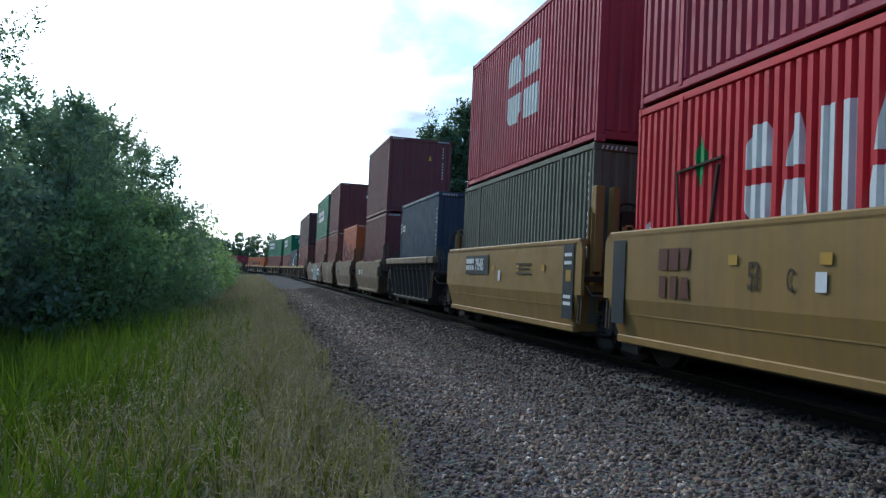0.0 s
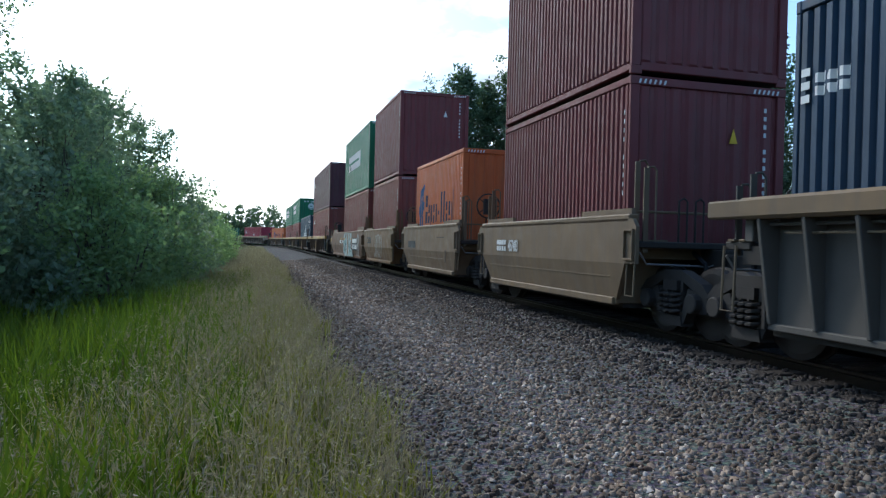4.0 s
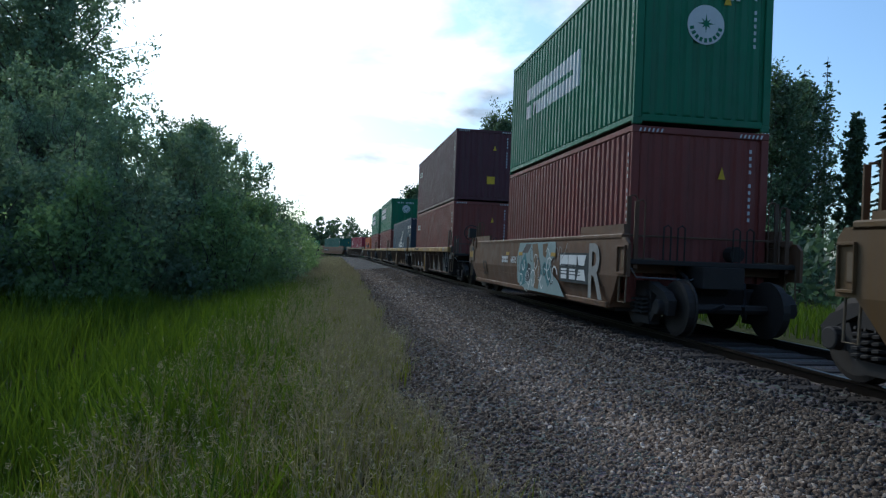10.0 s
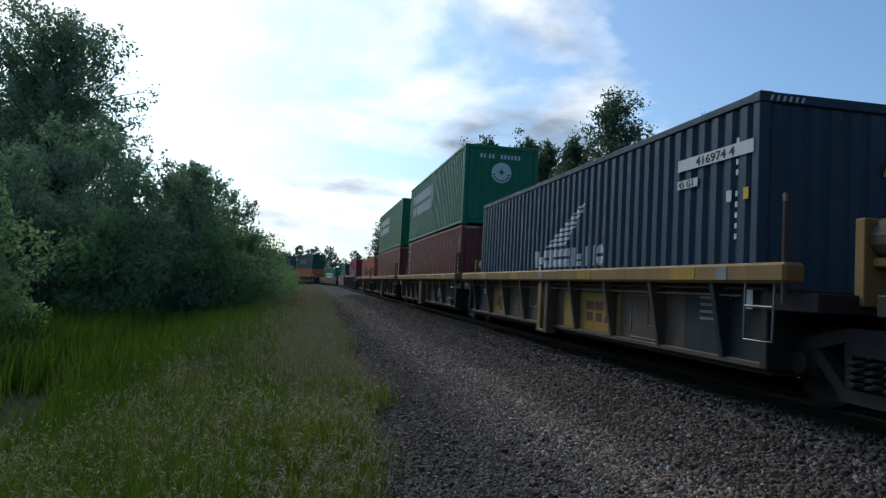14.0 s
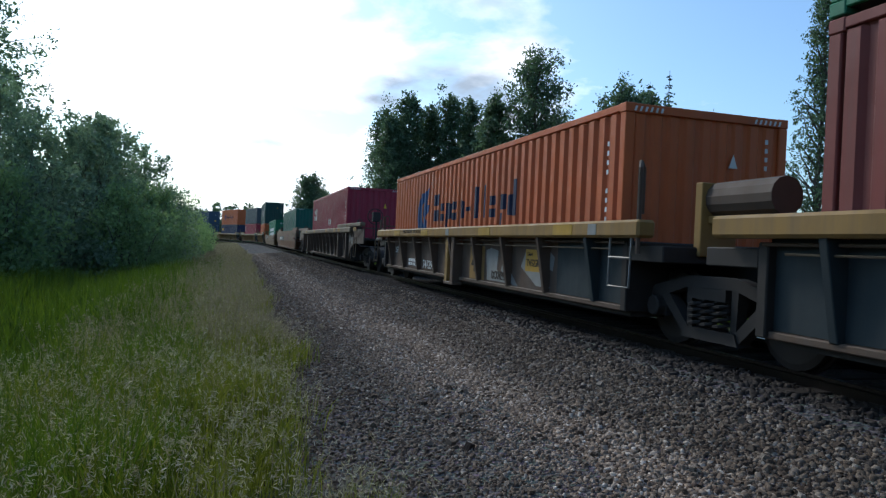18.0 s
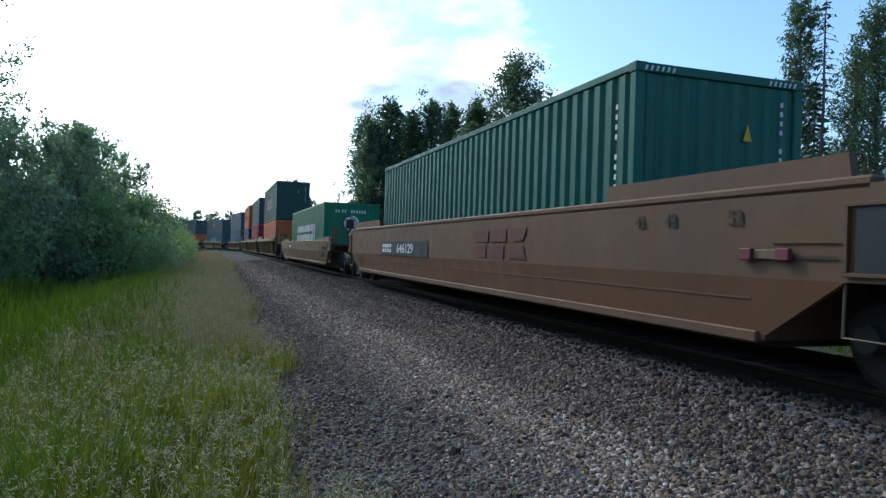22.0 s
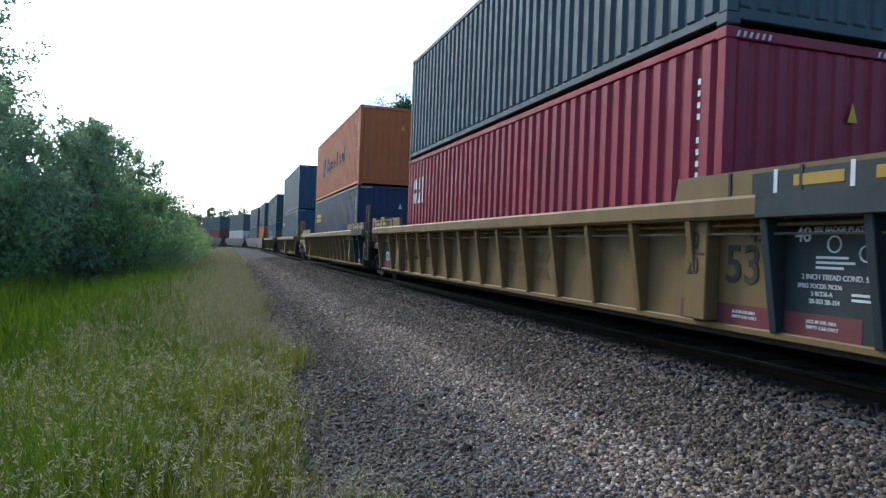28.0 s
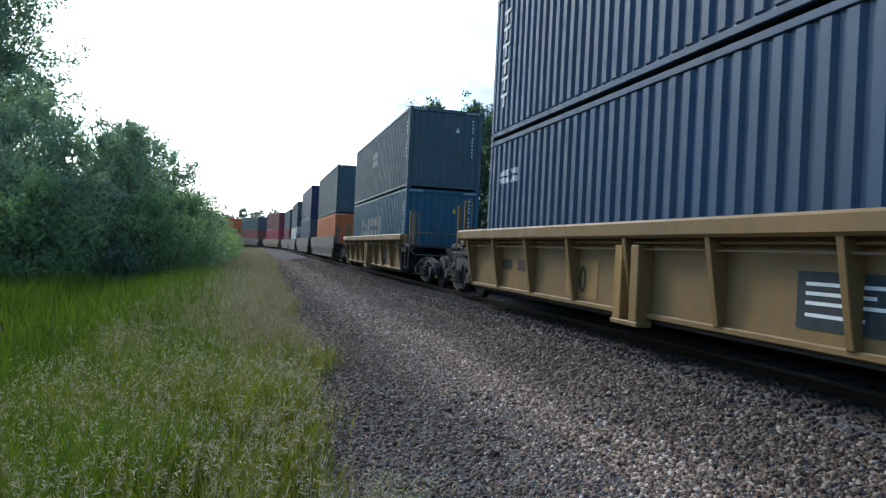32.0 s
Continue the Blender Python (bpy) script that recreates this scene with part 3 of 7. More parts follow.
def end_gear(parent, y, sgn, k, mat, wheel=False, tall=False):
    """Platform end of a wagon: treads, stanchions, grab loops, stirrup steps, hoses; sgn is the way it points along y."""
    def span(a, b):
        return min(y + sgn * a * k, y + sgn * b * k), max(y + sgn * a * k, y + sgn * b * k)
    a, b = span(0, 0.9)
    part("end_platform", boxes((-1.42, 1.42, a, b, 1.06, 1.14), bev=0.01), STEEL, parent)
    c, d = span(0, 1.4)
    part("centre_sill", boxes((-0.35, 0.35, c, d, 0.72, 1.06), bev=0.01), STEEL, parent)
    top = 2.15 if tall else 1.80
    for sx in (-1, 1):
        e, f = span(0.12, 0.34)
        part("tread_board", boxes((sx * 1.20 - 0.24, sx * 1.20 + 0.24, e, f, 1.142, 1.165), bev=0.004), CHORD_GREY, parent)
        e, f = span(0.50, 0.74)
        part("tread_board", boxes((sx * 1.20 - 0.24, sx * 1.20 + 0.24, e, f, 1.142, 1.165), bev=0.004), CHORD_GREY, parent)
        # stirrup hung below the corner
        p, q = y + sgn * 0.42 * k, y + sgn * 0.86 * k
        part("stirrup_step", tube(bmesh.new(), [(sx * 1.44, p, 1.10), (sx * 1.46, p, 0.46), (sx * 1.46, q, 0.46), (sx * 1.44, q, 1.10)], 0.015, 6), CHORD_GREY, parent)
        # square stanchion with a grab loop beside it
        for yy, hh in ((0.30, top), (0.80, top - 0.1)):
            py = y + sgn * yy * k
            part("stanchion", boxes((sx * 1.30 - 0.035, sx * 1.30 + 0.035, py - 0.03 * k, py + 0.03 * k, 1.0, hh), bev=0.006 * k), mat, parent)
            px = sx * 1.16
            part("grab_loop", tube(bmesh.new(), [(sx * 1.30, py, 1.06), (px, py, 1.10), (px, py, hh - 0.03), (px + sx * 0.04, py, hh + 0.02), (sx * 1.28, py, hh + 0.01)], 0.014, 6), mat, parent)
        # low loops on the cross rail
        for xx in (0.42, 0.66):
            py = y + sgn * 0.62 * k
            part("grab_loop", tube(bmesh.new(), [(sx * xx, py, 1.14), (sx * xx, py, 1.66), (sx * (xx + 0.05), py, 1.70), (sx * (xx + 0.12), py, 1.66), (sx * (xx + 0.12), py, 1.14)], 0.014, 6), STEEL, parent)
        part("corner_lug", boxes((sx * 1.38 - 0.05, sx * 1.38 + 0.05, *span(-0.12, 0.16), 1.14, 1.42), bev=0.02 * k), mat, parent)
    yy = y + sgn * 0.3 * k
    part("platform_rail", tube(bmesh.new(), [(-1.30, yy, 1.52), (1.30, yy, 1.52)], 0.018, 6), mat, parent)
    yy = y + sgn * 0.92 * k
    part("release_lever", tube(bmesh.new(), [(-1.40, yy, 1.00), (-1.30, yy, 0.86), (-0.4, yy, 0.84), (-0.2, yy, 0.92)], 0.013, 6), SILVER, parent)
    yy = y + sgn * 1.0 * k
    for x0, dz in ((0.45, 0.0), (-0.45, 0.08)):
        part("air_hose", tube(bmesh.new(), [(x0, y + sgn * 0.2 * k, 0.95 + dz), (x0 * 1.1, yy, 0.8 + dz), (x0 * 0.93, yy + sgn * 0.3 * k, 0.35 + dz), (x0 * 0.66, yy + sgn * 0.6 * k, 0.3 + dz), (x0 * 0.33, yy + sgn * 0.9 * k, 0.5)], 0.03, 6), RUBBER, parent)
    part("brake_cylinder", tube(bmesh.new(), [(0.55, y + sgn * 0.12 * k, 1.28), (0.55, y + sgn * 0.5 * k, 1.28)], 0.13, 12), STEEL, parent)
    if wheel:
        bm = bmesh.new()
        n = 20
        yy = y + sgn * 0.55 * k
        cx, cz, r = -0.72, 1.95, 0.28
        tube(bm, [(cx + r * math.cos(2 * math.pi * i / n), yy, cz + r * math.sin(2 * math.pi * i / n)) for i in range(n + 1)], 0.018, 6)
        for g in (0, 72, 144, 216, 288):
            tube(bm, [(cx, yy, cz), (cx + r * math.cos(radians(g)), yy, cz + r * math.sin(radians(g)))], 0.012, 5)
        part("hand_brake_wheel", bm, STEEL, parent)
        bm = boxes((cx - 0.14, cx + 0.14, yy - 0.3 * k, yy - 0.06 * k, cz - 0.2, cz + 0.16), bev=0.02 * k)
        tube(bm, [(cx, yy - sgn * 0.2 * k, cz), (cx, yy + 0.02, cz)], 0.05, 8)
        tube(bm, [(cx, yy - 0.2 * k, cz - 0.2), (cx, yy - 0.2 * k, 1.1)], 0.03, 6)
        part("brake_housing", bm, STEEL, parent)


def coupler(parent, y, sgn, k):
    bm = boxes((-0.16, 0.16, min(y, y + sgn * 1.3 * k), max(y, y + sgn * 1.3 * k), 0.66, 0.90), (-0.24, 0.24, min(y + sgn * 1.0 * k, y + sgn * 1.35 * k), max(y + sgn * 1.0 * k, y + sgn * 1.35 * k), 0.62, 0.94), bev=0.03)
    part("coupler", bm, STEEL, parent)


def well_body(e, Lw, mat, kind, k, top=1.62, chord=None, n_rib=14):
    """Two side girders, floor and bulkheads of a well wagon of well length Lw (k shortens the details of the short wagons)."""
    X = 1.46
    h = Lw / 2
    for sx in (-1, 1):
        if kind == "smooth":
            bm = bmesh.new()
            s, q, lo, zm = 0.9 * k, 1.5 * k, 0.10, 0.86
            out = [(-h - q, zm, 0), (-h - q, top - 0.10, 0), (-h - q + 0.2 * k, top, 0), (h + q - 0.2 * k, top, 0), (h + q, top - 0.10, 0), (h + q, zm, 0)]
            lower = [(h + s, zm, 0), (h, 0.34, lo), (-h, 0.34, lo), (-h - s, zm, 0)]
            prism(bm, [(y_, z_) for y_, z_, x_ in out], "x", 0.0, 0.05)
            low = bmesh.new()
            vs = [low.verts.new((x_ + t_, y_, z_)) for t_ in (0.0, 0.05) for y_, z_, x_ in lower]
            for q_ in ((0, 1, 2, 3), (7, 6, 5, 4), (0, 4, 5, 1), (1, 5, 6, 2), (2, 6, 7, 3), (3, 7, 4, 0)):
                low.faces.new([vs[i_] for i_ in q_])
            bmesh.ops.recalc_face_normals(low, faces=low.faces)
            o = part("lower_plate", low, mat, e)
            o.matrix_basis = pose(-(X + 0.03), 0, 0) if sx < 0 else pose(X + 0.03, 0, 0, 0, 0, 180)
            o = part("side_girder", bm, mat, e)
            o.matrix_basis = pose(-(X + 0.03), 0, 0) if sx < 0 else pose(X + 0.03, 0, 0, 0, 0, 180)
            bm = boxes((-0.07, 0.07, -h - 1.1 * k, h + 1.1 * k, -0.05, 0.06), bev=0.02)
            o = part("top_chord", bm, chord or mat, e)
            o.location = (sx * (X - 0.04), 0, top)
            bm = boxes((-0.008, 0.008, -h + 0.05, h - 0.05, -0.008, 0.008))
            o = part("weld_seam", bm, mat, e)
            o.location = (sx * (X - 0.008), 0, 0.68)
            bm = boxes((-0.06, 0.06, -h, h, -0.05, 0.05), bev=0.012)
            o = part("bottom_chord", bm, mat, e)
            o.location = (sx * (X - 0.08), 0, 0.36)
        else:
            bm = boxes((-0.012, 0.012, -h, h, 0.36, top - 0.17))
            o = part("side_plate", bm, mat, e)
            o.location = (sx * (X - 0.17), 0, 0)
            bm = boxes((-0.13, 0.10, -h - 0.5 * k, h + 0.5 * k, -0.11, 0.09), bev=0.03)
            o = part("top_chord", bm, chord or mat, e, "yellow painted top chord" if chord else "")
            o.location = (sx * (X - 0.03) if sx < 0 else sx * (X - 0.06), 0, top - 0.09)
            bm = bmesh.new()
            tube(bm, [(0, -h, 0), (0, h, 0)], 0.016, 8)
            o = part("side_pipe", bm, mat, e)
            o.location = (sx * (X - 0.06), 0, top - 0.25)
            o = part("hand_line", tube(bmesh.new(), [(0, -h + 0.3, 0), (0, h - 0.3, 0)], 0.011, 6), CHORD_GREY, e)
            o.location = (sx * (X - 0.02), 0, top - 0.33)
            bm = boxes((-0.07, 0.0, -h, h, -0.035, 0.03), bev=0.01) if sx > 0 else boxes((0.0, 0.07, -h, h, -0.035, 0.03), bev=0.01)
            o = part("bottom_chord", bm, mat, e)
            o.location = (sx * (X - 0.10), 0, 0.36)

            def rib():
                b2 = bmesh.new()
                w = 0.042 * max(k, 0.55)
                prism(b2, [(-0.16, 0.38), (-0.06, 0.38), (0.09, top - 0.2), (-0.16, top - 0.2)], "y", -w, w)
                bmesh.ops.bevel(b2, geom=list(b2.edges), offset=0.008, segments=1, affect="EDGES", profile=0.5)
                return to_mesh("rib", b2, mat)
            rm = shared(("rib", mat.name, top, k), rib)
            for i in range(n_rib):
                o = part("rib", rm, None, e)
                inset = 0.5 if n_rib == 17 else 0.75 if mat is DIRTY_YELLOW else 0.12 * k
                yy = -h + inset + (Lw - 2 * inset) * i / (n_rib - 1)
                o.matrix_basis = pose(-(X - 0.02), yy, 0, 0, 0, 180) if sx < 0 else pose(X - 0.02, yy, 0)
    part("well_floor", boxes((-1.28, 1.28, -h, h, 0.27, 0.33)), STEEL, e)
    for sy in (-1, 1):
        bm = boxes((-1.4, 1.4, sy * h - 0.06 * k, sy * h + 0.06 * k, 0.33, 1.15), (-1.40, 1.40, sy * (h + 0.4 * k) - 0.35 * k, sy * (h + 0.4 * k) + 0.35 * k, 0.92, 1.10), bev=0.012 * k)
        part("bulkhead", bm, mat if kind == "smooth" else STEEL, e)


def wagon(Lw, pitch, mat, kind, label, k=1.0, chord=None, trucks=(1, 1), top=1.62, n_rib=14, wheel=True, base=1.78, tall=False, joint=False):
    """A well wagon, origin at the middle of its well on the rail tops."""
    e = tagged(new("well_wagon"), label, "rail wagon", "wagons of the train")
    well_body(e, Lw, mat, kind, k, top, chord, n_rib)
    h = Lw / 2
    over = (pitch - Lw) / 2
    for sy, has in ((-1, trucks[0]), (1, trucks[1])):
        if joint and not (has == 2):
            ty = sy * pitch / 2
        else:
            ty = sy * (h + over * 0.52)
        if has:
            truck(e, ty, base)
        part("draft_sill", boxes((-0.3, 0.3, min(sy * h, sy * (h + over * 0.85)), max(sy * h, sy * (h + over * 0.85)), 0.74, 1.0), bev=0.02), STEEL, e)
        if over > 1.6 * k:
            end_gear(e, sy * (h + 0.45 * k), sy, k, mat, wheel=wheel and sy < 0, tall=tall)
        if not joint or has == 2:
            coupler(e, sy * (h + over * 0.8 - 0.35 * k), sy, k * min(1, over / 3))
    return e


# ---------------------------------------------------------------- how the train runs
BEND_AT, BEND_R = 105.0, 160.0


def on_track(u, x=0.0, z=0.0):
    """The pose on the line u metres along it: straight, then a long bend to the left."""
    if u <= BEND_AT:
        return pose(x, u, z)
    a = min((u - BEND_AT) / BEND_R, 1.5)
    rest = u - BEND_AT - a * BEND_R
    px, py = -BEND_R * (1 - math.cos(a)) - rest * math.sin(a), BEND_AT + BEND_R * math.sin(a) + rest * math.cos(a)
    return pose(px, py, z, 0, 0, math.degrees(a)) @ pose(x, 0, 0)


# metres run by the train at given seconds; it gathers speed as the view widens
RUN = [(0, 0.0), (8.5, 37.6), (9.0, 38.1), (9.5, 39.4), (10.0, 41.0), (10.5, 44.3), (11.0, 49.0), (11.5, 54.35)]
V, ACC = 11.165, 0.00766


def run(t):
    if t >= 11.5:
        return 54.35 + V * (t - 11.5) + 0.5 * ACC * (t - 11.5) ** 2
    for (a, p), (b, q) in zip(RUN, RUN[1:]):
        if t <= b:
            return p + (q - p) * (t - a) / (b - a)


def slack(t):
    """The leading cut pulls ahead of the rest as the train gathers speed."""
    return float(np.interp(t, (8.0, 8.5, 9.0, 9.5, 10.0, 11.0, 13.0), (0, 0.3, 2.4, 4.0, 5.5, 12.5, 16.0)))


def slack_next(t):
    """The wagon after them stretches and takes up its coupling slack."""
    return float(np.interp(t, (8.5, 9.0, 9.5, 10.0, 10.5, 11.0, 11.5, 12.0), (0, 0.35, 0.7, 1.1, 1.8, 2.3, 1.5, 1.5)))


MOVERS = []


def on_train(ob, s, z=0.0):
    """Note that ob rides with its origin s metres along the train."""
    MOVERS.append((ob, s, z))
    return ob


TIMES = [0, 2, 4, 6, 7.5, 8, 8.5, 9, 9.5, 10, 10.5, 11, 11.5, 12, 12.5, 13, 14, 16, 18, 20, 22, 24, 26, 28, 30, 32]


def motions():
    for ob, s, z in MOVERS:
        walk(ob, [(t, on_track(s - run(t) - (slack(t) if s < 57.5 else slack_next(t) if s < 67 else 0), 0, z)) for t in TIMES])


# ---------------------------------------------------------------- the train, wagon by wagon
Z0 = 0.36
LONG = 12.19


def load(s0, s1, H, z, mat, label, n=42, posts=(), k=1.0):
    c = container(s1 - s0, H, C[mat], label, n=n, posts=posts, k=k)
    return on_train(c, (s0 + s1) / 2, z)


def graffiti(w, mat, x, y, z, width, height, seed):
    """A sprayed tag: looping strokes side by side."""
    rnd = random.Random(seed)
    n = 6
    for i in range(n):
        g_ = bmesh.new()
        c = y - width * (i + 0.5) / n
        pts = []
        for j in range(9):
            a = j / 8 * (5.0 + rnd.random())
            pts.append((x, c + width / n * 0.7 * math.cos(a * 1.3 + i) * rnd.uniform(0.6, 1.0), z + height * (0.5 + 0.48 * math.sin(a + rnd.uniform(-0.4, 0.4)))))
        tube(g_, pts, 0.03, 5)
        for v in g_.verts:
            v.co.x = x - 0.002 + (v.co.x - x) * 0.05
        part("graffiti_stroke", g_, mat, w)


def stroke(parent, pts, x, r, mat, name="sprayed_stroke"):
    """A flat sprayed line through points (y, z)."""
    bm = tube(bmesh.new(), [(x, a, b) for a, b in pts], r, 5)
    for v in bm.verts:
        v.co.x = x + (v.co.x - x) * 0.04
    part(name, bm, mat, parent)


def patch(parent, pts, x, mat, name="sprayed_patch"):
    part(name, prism(bmesh.new(), pts, "x", x - 0.0012, x + 0.0012), mat, parent)


def brown_wagon_marks(w, x):
    """Number, painted panel, sprayed picture and large figures on the brown wagon."""
    block_word(w, "Rttx", WHITE, x, 1.75, 0.95, 0.16, 0.62)
    letters(w, "64515", WHITE, x, 0.85, 0.95, 0.16, 0.95)
    letters(w, "53", DARK_INK, x, 4.15, 0.56, 0.40, 1.0, plate=True)
    for y in (1.15, -0.1, -2.6):
        part("reflector", boxes((x - 0.009, x - 0.006, y - 0.16, y + 0.16, 1.14, 1.22)), BRIGHT_YELLOW, w)
    # the sprayed picture, layer over layer
    patch(w, [(0.1, 0.5), (0.25, 1.05), (0.0, 1.44), (-2.7, 1.44), (-2.75, 1.18), (-2.45, 1.05), (-2.5, 0.80), (-2.9, 0.66), (-3.35, 0.36), (-0.6, 0.36)], x, GRAFFITI)
    for col, pts in ((TEAL_SPRAY, [(-0.1, 0.40), (-0.1, 0.95), (-0.5, 1.2), (-0.75, 0.9), (-0.6, 0.5)]),
                     (TAN, [(-1.05, 1.4), (-1.45, 1.42), (-1.75, 0.9), (-1.6, 0.42), (-1.3, 0.42), (-1.25, 0.9)]),
                     (TEAL_SPRAY, [(-1.7, 0.75), (-2.0, 1.02), (-2.35, 0.95), (-2.5, 0.7), (-2.3, 0.5), (-2.05, 0.72)]),
                     (OCHRE, [(-1.85, 1.4), (-2.2, 1.42), (-2.1, 1.1), (-1.9, 1.15)]),
                     (BLACK_PANEL, [(-0.55, 0.62), (-0.75, 0.98), (-1.0, 0.92), (-0.95, 0.62), (-0.75, 0.52)]),
                     (GREY_WELL, [(-0.2, 1.2), (-0.6, 1.42), (-1.0, 1.40), (-0.7, 1.2)])):
        patch(w, pts, x - 0.003, col)
    rnd = random.Random(5)
    for i in range(17):
        c, z0 = -0.05 - i * 0.165, rnd.uniform(0.55, 1.2)
        a0, turn = rnd.uniform(0, 6.28), rnd.choice((-1, 1)) * rnd.uniform(0.5, 0.9)
        r0 = rnd.uniform(0.10, 0.26)
        stroke(w, [(c + r0 * math.cos(a0 + turn * j) * (1 - 0.07 * j), z0 + r0 * 0.95 * math.sin(a0 + turn * j)) for j in range(8)], x - 0.006, rnd.uniform(0.010, 0.022), WHITE if i % 3 else BLACK_PANEL)
    stroke(w, [(-2.65, 1.02), (-2.72, 1.3), (-2.85, 1.32), (-2.88, 1.05), (-3.0, 1.34), (-3.12, 1.3), (-3.1, 1.08), (-3.3, 1.2), (-3.45, 1.4)], x - 0.006, 0.014, PALE_SPRAY)
    part("word_panel", boxes((x - 0.001, x + 0.002, -4.65, -3.0, 0.66, 1.22)), BLACK_PANEL, w)
    block_word(w, "ttx", WHITE, x - 0.004, -3.05, 0.72, 0.46, 1.45, 0.06)
    for z in (0.80, 0.86, 0.92, 0.98):
        part("speed_line", boxes((x - 0.0065, x - 0.0045, -4.2, -3.1, z, z + 0.018)), BLACK_PANEL, w)
    letters(w, "R", PALE_SPRAY, x - 0.006, -4.55, 0.45, 0.95, 0.85, "sprayed_letter")
    # worn sheet with the yellow patch at the end
    part("end_sheet", boxes((x - 0.012, x, 5.45, 6.12, 0.93, 1.38), bev=0.004), CHORD_GREY, w)
    part("yellow_patch", boxes((x - 0.016, x - 0.012, 5.6, 6.05, 1.04, 1.22)), BRIGHT_YELLOW, w)
    part("hatch", boxes((x - 0.018, x - 0.012, 5.52, 5.72, 1.26, 1.35)), BLACK_PANEL, w)
    for y0, y1 in ((5.2, 5.3), (5.62, 5.72)):
        part("flange_bracket", boxes((x - 0.02, x + 0.02, y0, y1, 1.34, 1.66), bev=0.008), BROWN_WELL, w)


def short_wagons():
    """The wagons that pass first, in the order in which they pass."""
    k = 0.4
    # yellow wagon, bright red below, faded red above
    w = on_train(wagon(6.5, 7.7, FIRST_YELLOW, "smooth", "yellow smooth-sided well wagon carrying red containers", k=0.2, base=0.9, top=1.66, wheel=False), 15.2)
    block_word(w, "ttx", RED_INK, -1.505, 2.25, 0.92, 0.55, 0.62)
    letters(w, "53", DARK_INK, -1.505, 0.75, 1.05, 0.26, 0.42)
    letters(w, "C", DARK_INK, -1.505, 0.25, 1.05, 0.2, 0.42)
    part("notice_plate", boxes((-1.507, -1.503, -0.20, -0.08, 1.05, 1.22)), WHITE, w)
    for y in (0.95, -0.2, -1.3):
        part("reflector", boxes((-1.507, -1.503, y - 0.05, y + 0.08, 1.28, 1.38)), BRIGHT_YELLOW, w)
    part("dark_end_panel", boxes((-1.507, -1.503, 3.0, 3.3, 0.55, 1.6)), BLACK_PANEL, w)
    c = load(11.9, 18.49, 2.9, Z0 + 0.08, "bright_red", "bright red corrugated container with white lettering", 46, (0.85 + 1.5,), k)
    block_word(c, "oaNaRlaN", WHITE, -CW - 0.004, 1.2, 1.22, 1.05, 3.9, 0.24)
    painted(c, [[(2.0, 1.75), (2.06, 2.1), (1.96, 2.35), (1.86, 2.1), (1.92, 1.75)]], GREEN_INK, 0, "leaf_mark")
    lines = bmesh.new()
    for a, b in (((2.38, 1.95), (1.55, 2.02)), ((2.38, 1.95), (2.25, 0.85)), ((1.62, 1.95), (1.78, 0.95))):
        tube(lines, [(-CW - 0.004, a[0], a[1]), (-CW - 0.004, b[0], b[1])], 0.02, 5)
    part("outline_mark", lines, DARK_INK, c)
    painted(c, [[(2.98, 1.1), (3.06, 1.28), (2.98, 1.46), (2.90, 1.28)]], WHITE, -CW - 0.004, "hazard_diamond")
    end_marks(c, 6.59, 2.9, 1, k=k)
    c = load(11.9, 18.46, 2.9, Z0 + 2.98, "pink_red", "faded red container with lifting posts, stacked on top", 40, (2.4, -2.4), k)
    # yellow wagon, olive below, red above
    w = on_train(wagon(6.45, 7.6, FIRST_YELLOW, "smooth", "yellow smooth-sided well wagon under an olive container", k=0.2, base=0.9, top=1.62, wheel=True, tall=True), 22.95)
    part("number_panel", boxes((-1.507, -1.503, 0.5, 2.0, 1.12, 1.5)), BLACK_PANEL, w)
    block_word(w, "Rttx", WHITE, -1.511, 1.95, 1.2, 0.24, 0.55)
    letters(w, "795485", WHITE, -1.511, 1.32, 1.2, 0.24, 0.52)
    part("stop_post", boxes((-1.30, -1.16, -3.52, -3.36, 1.2, 2.45), (-1.02, -0.92, -3.52, -3.36, 1.2, 2.45), bev=0.01), FIRST_YELLOW, w)
    part("notice_plate", boxes((-1.507, -1.503, -0.20, -0.08, 1.0, 1.2)), WHITE, w)
    part("dark_end_panel", boxes((-1.507, -1.503, -3.3, -2.95, 0.5, 1.6)), BLACK_PANEL, w)
    for a_, b_ in ((-3.0, 1.42), (-3.0, 1.3), (-3.0, 0.8), (-3.0, 0.7)):
        bars(w, [(a_, a_ - 0.24, b_, b_ + 0.05)], WHITE, -1.511)
    part("yellow_patch", boxes((-1.512, -1.506, -3.22, -3.06, 1.05, 1.22)), BRIGHT_YELLOW, w)
    for y in (0.2, -1.1, -2.2):
        part("reflector", boxes((-1.507, -1.503, y - 0.05, y + 0.08, 1.2, 1.3)), BRIGHT_YELLOW, w)
    bars(w, [(-1.0, -1.7, 1.30, 1.33), (-1.0, -1.6, 1.22, 1.25), (-1.0, -1.7, 1.14, 1.17)], DARK_INK, -1.505)
    c = load(19.7, 26.2, 2.7, Z0 + 0.08, "olive", "olive-grey ribbed steel container in the well", 44, (2.1, -2.1), k)
    end_marks(c, 6.5, 2.7, 2, False, k)
    c = load(19.66, 26.05, 2.9, Z0 + 2.78, "pink_red", "faded red container with large white initials", 44, (2.45, -2.35), k)
    block_word(c, "oR", WHITE, -CW - 0.004, 0.75, 0.95, 1.35, 1.75)
    # ribbed wagon with the dark blue container
    w = on_train(wagon(5.0, 7.5, GREY_WELL, "ribbed", "grimy grey ribbed well wagon with tan top chord", k=k, chord=TAN, base=0.9, top=1.55, n_rib=10), 31.05)
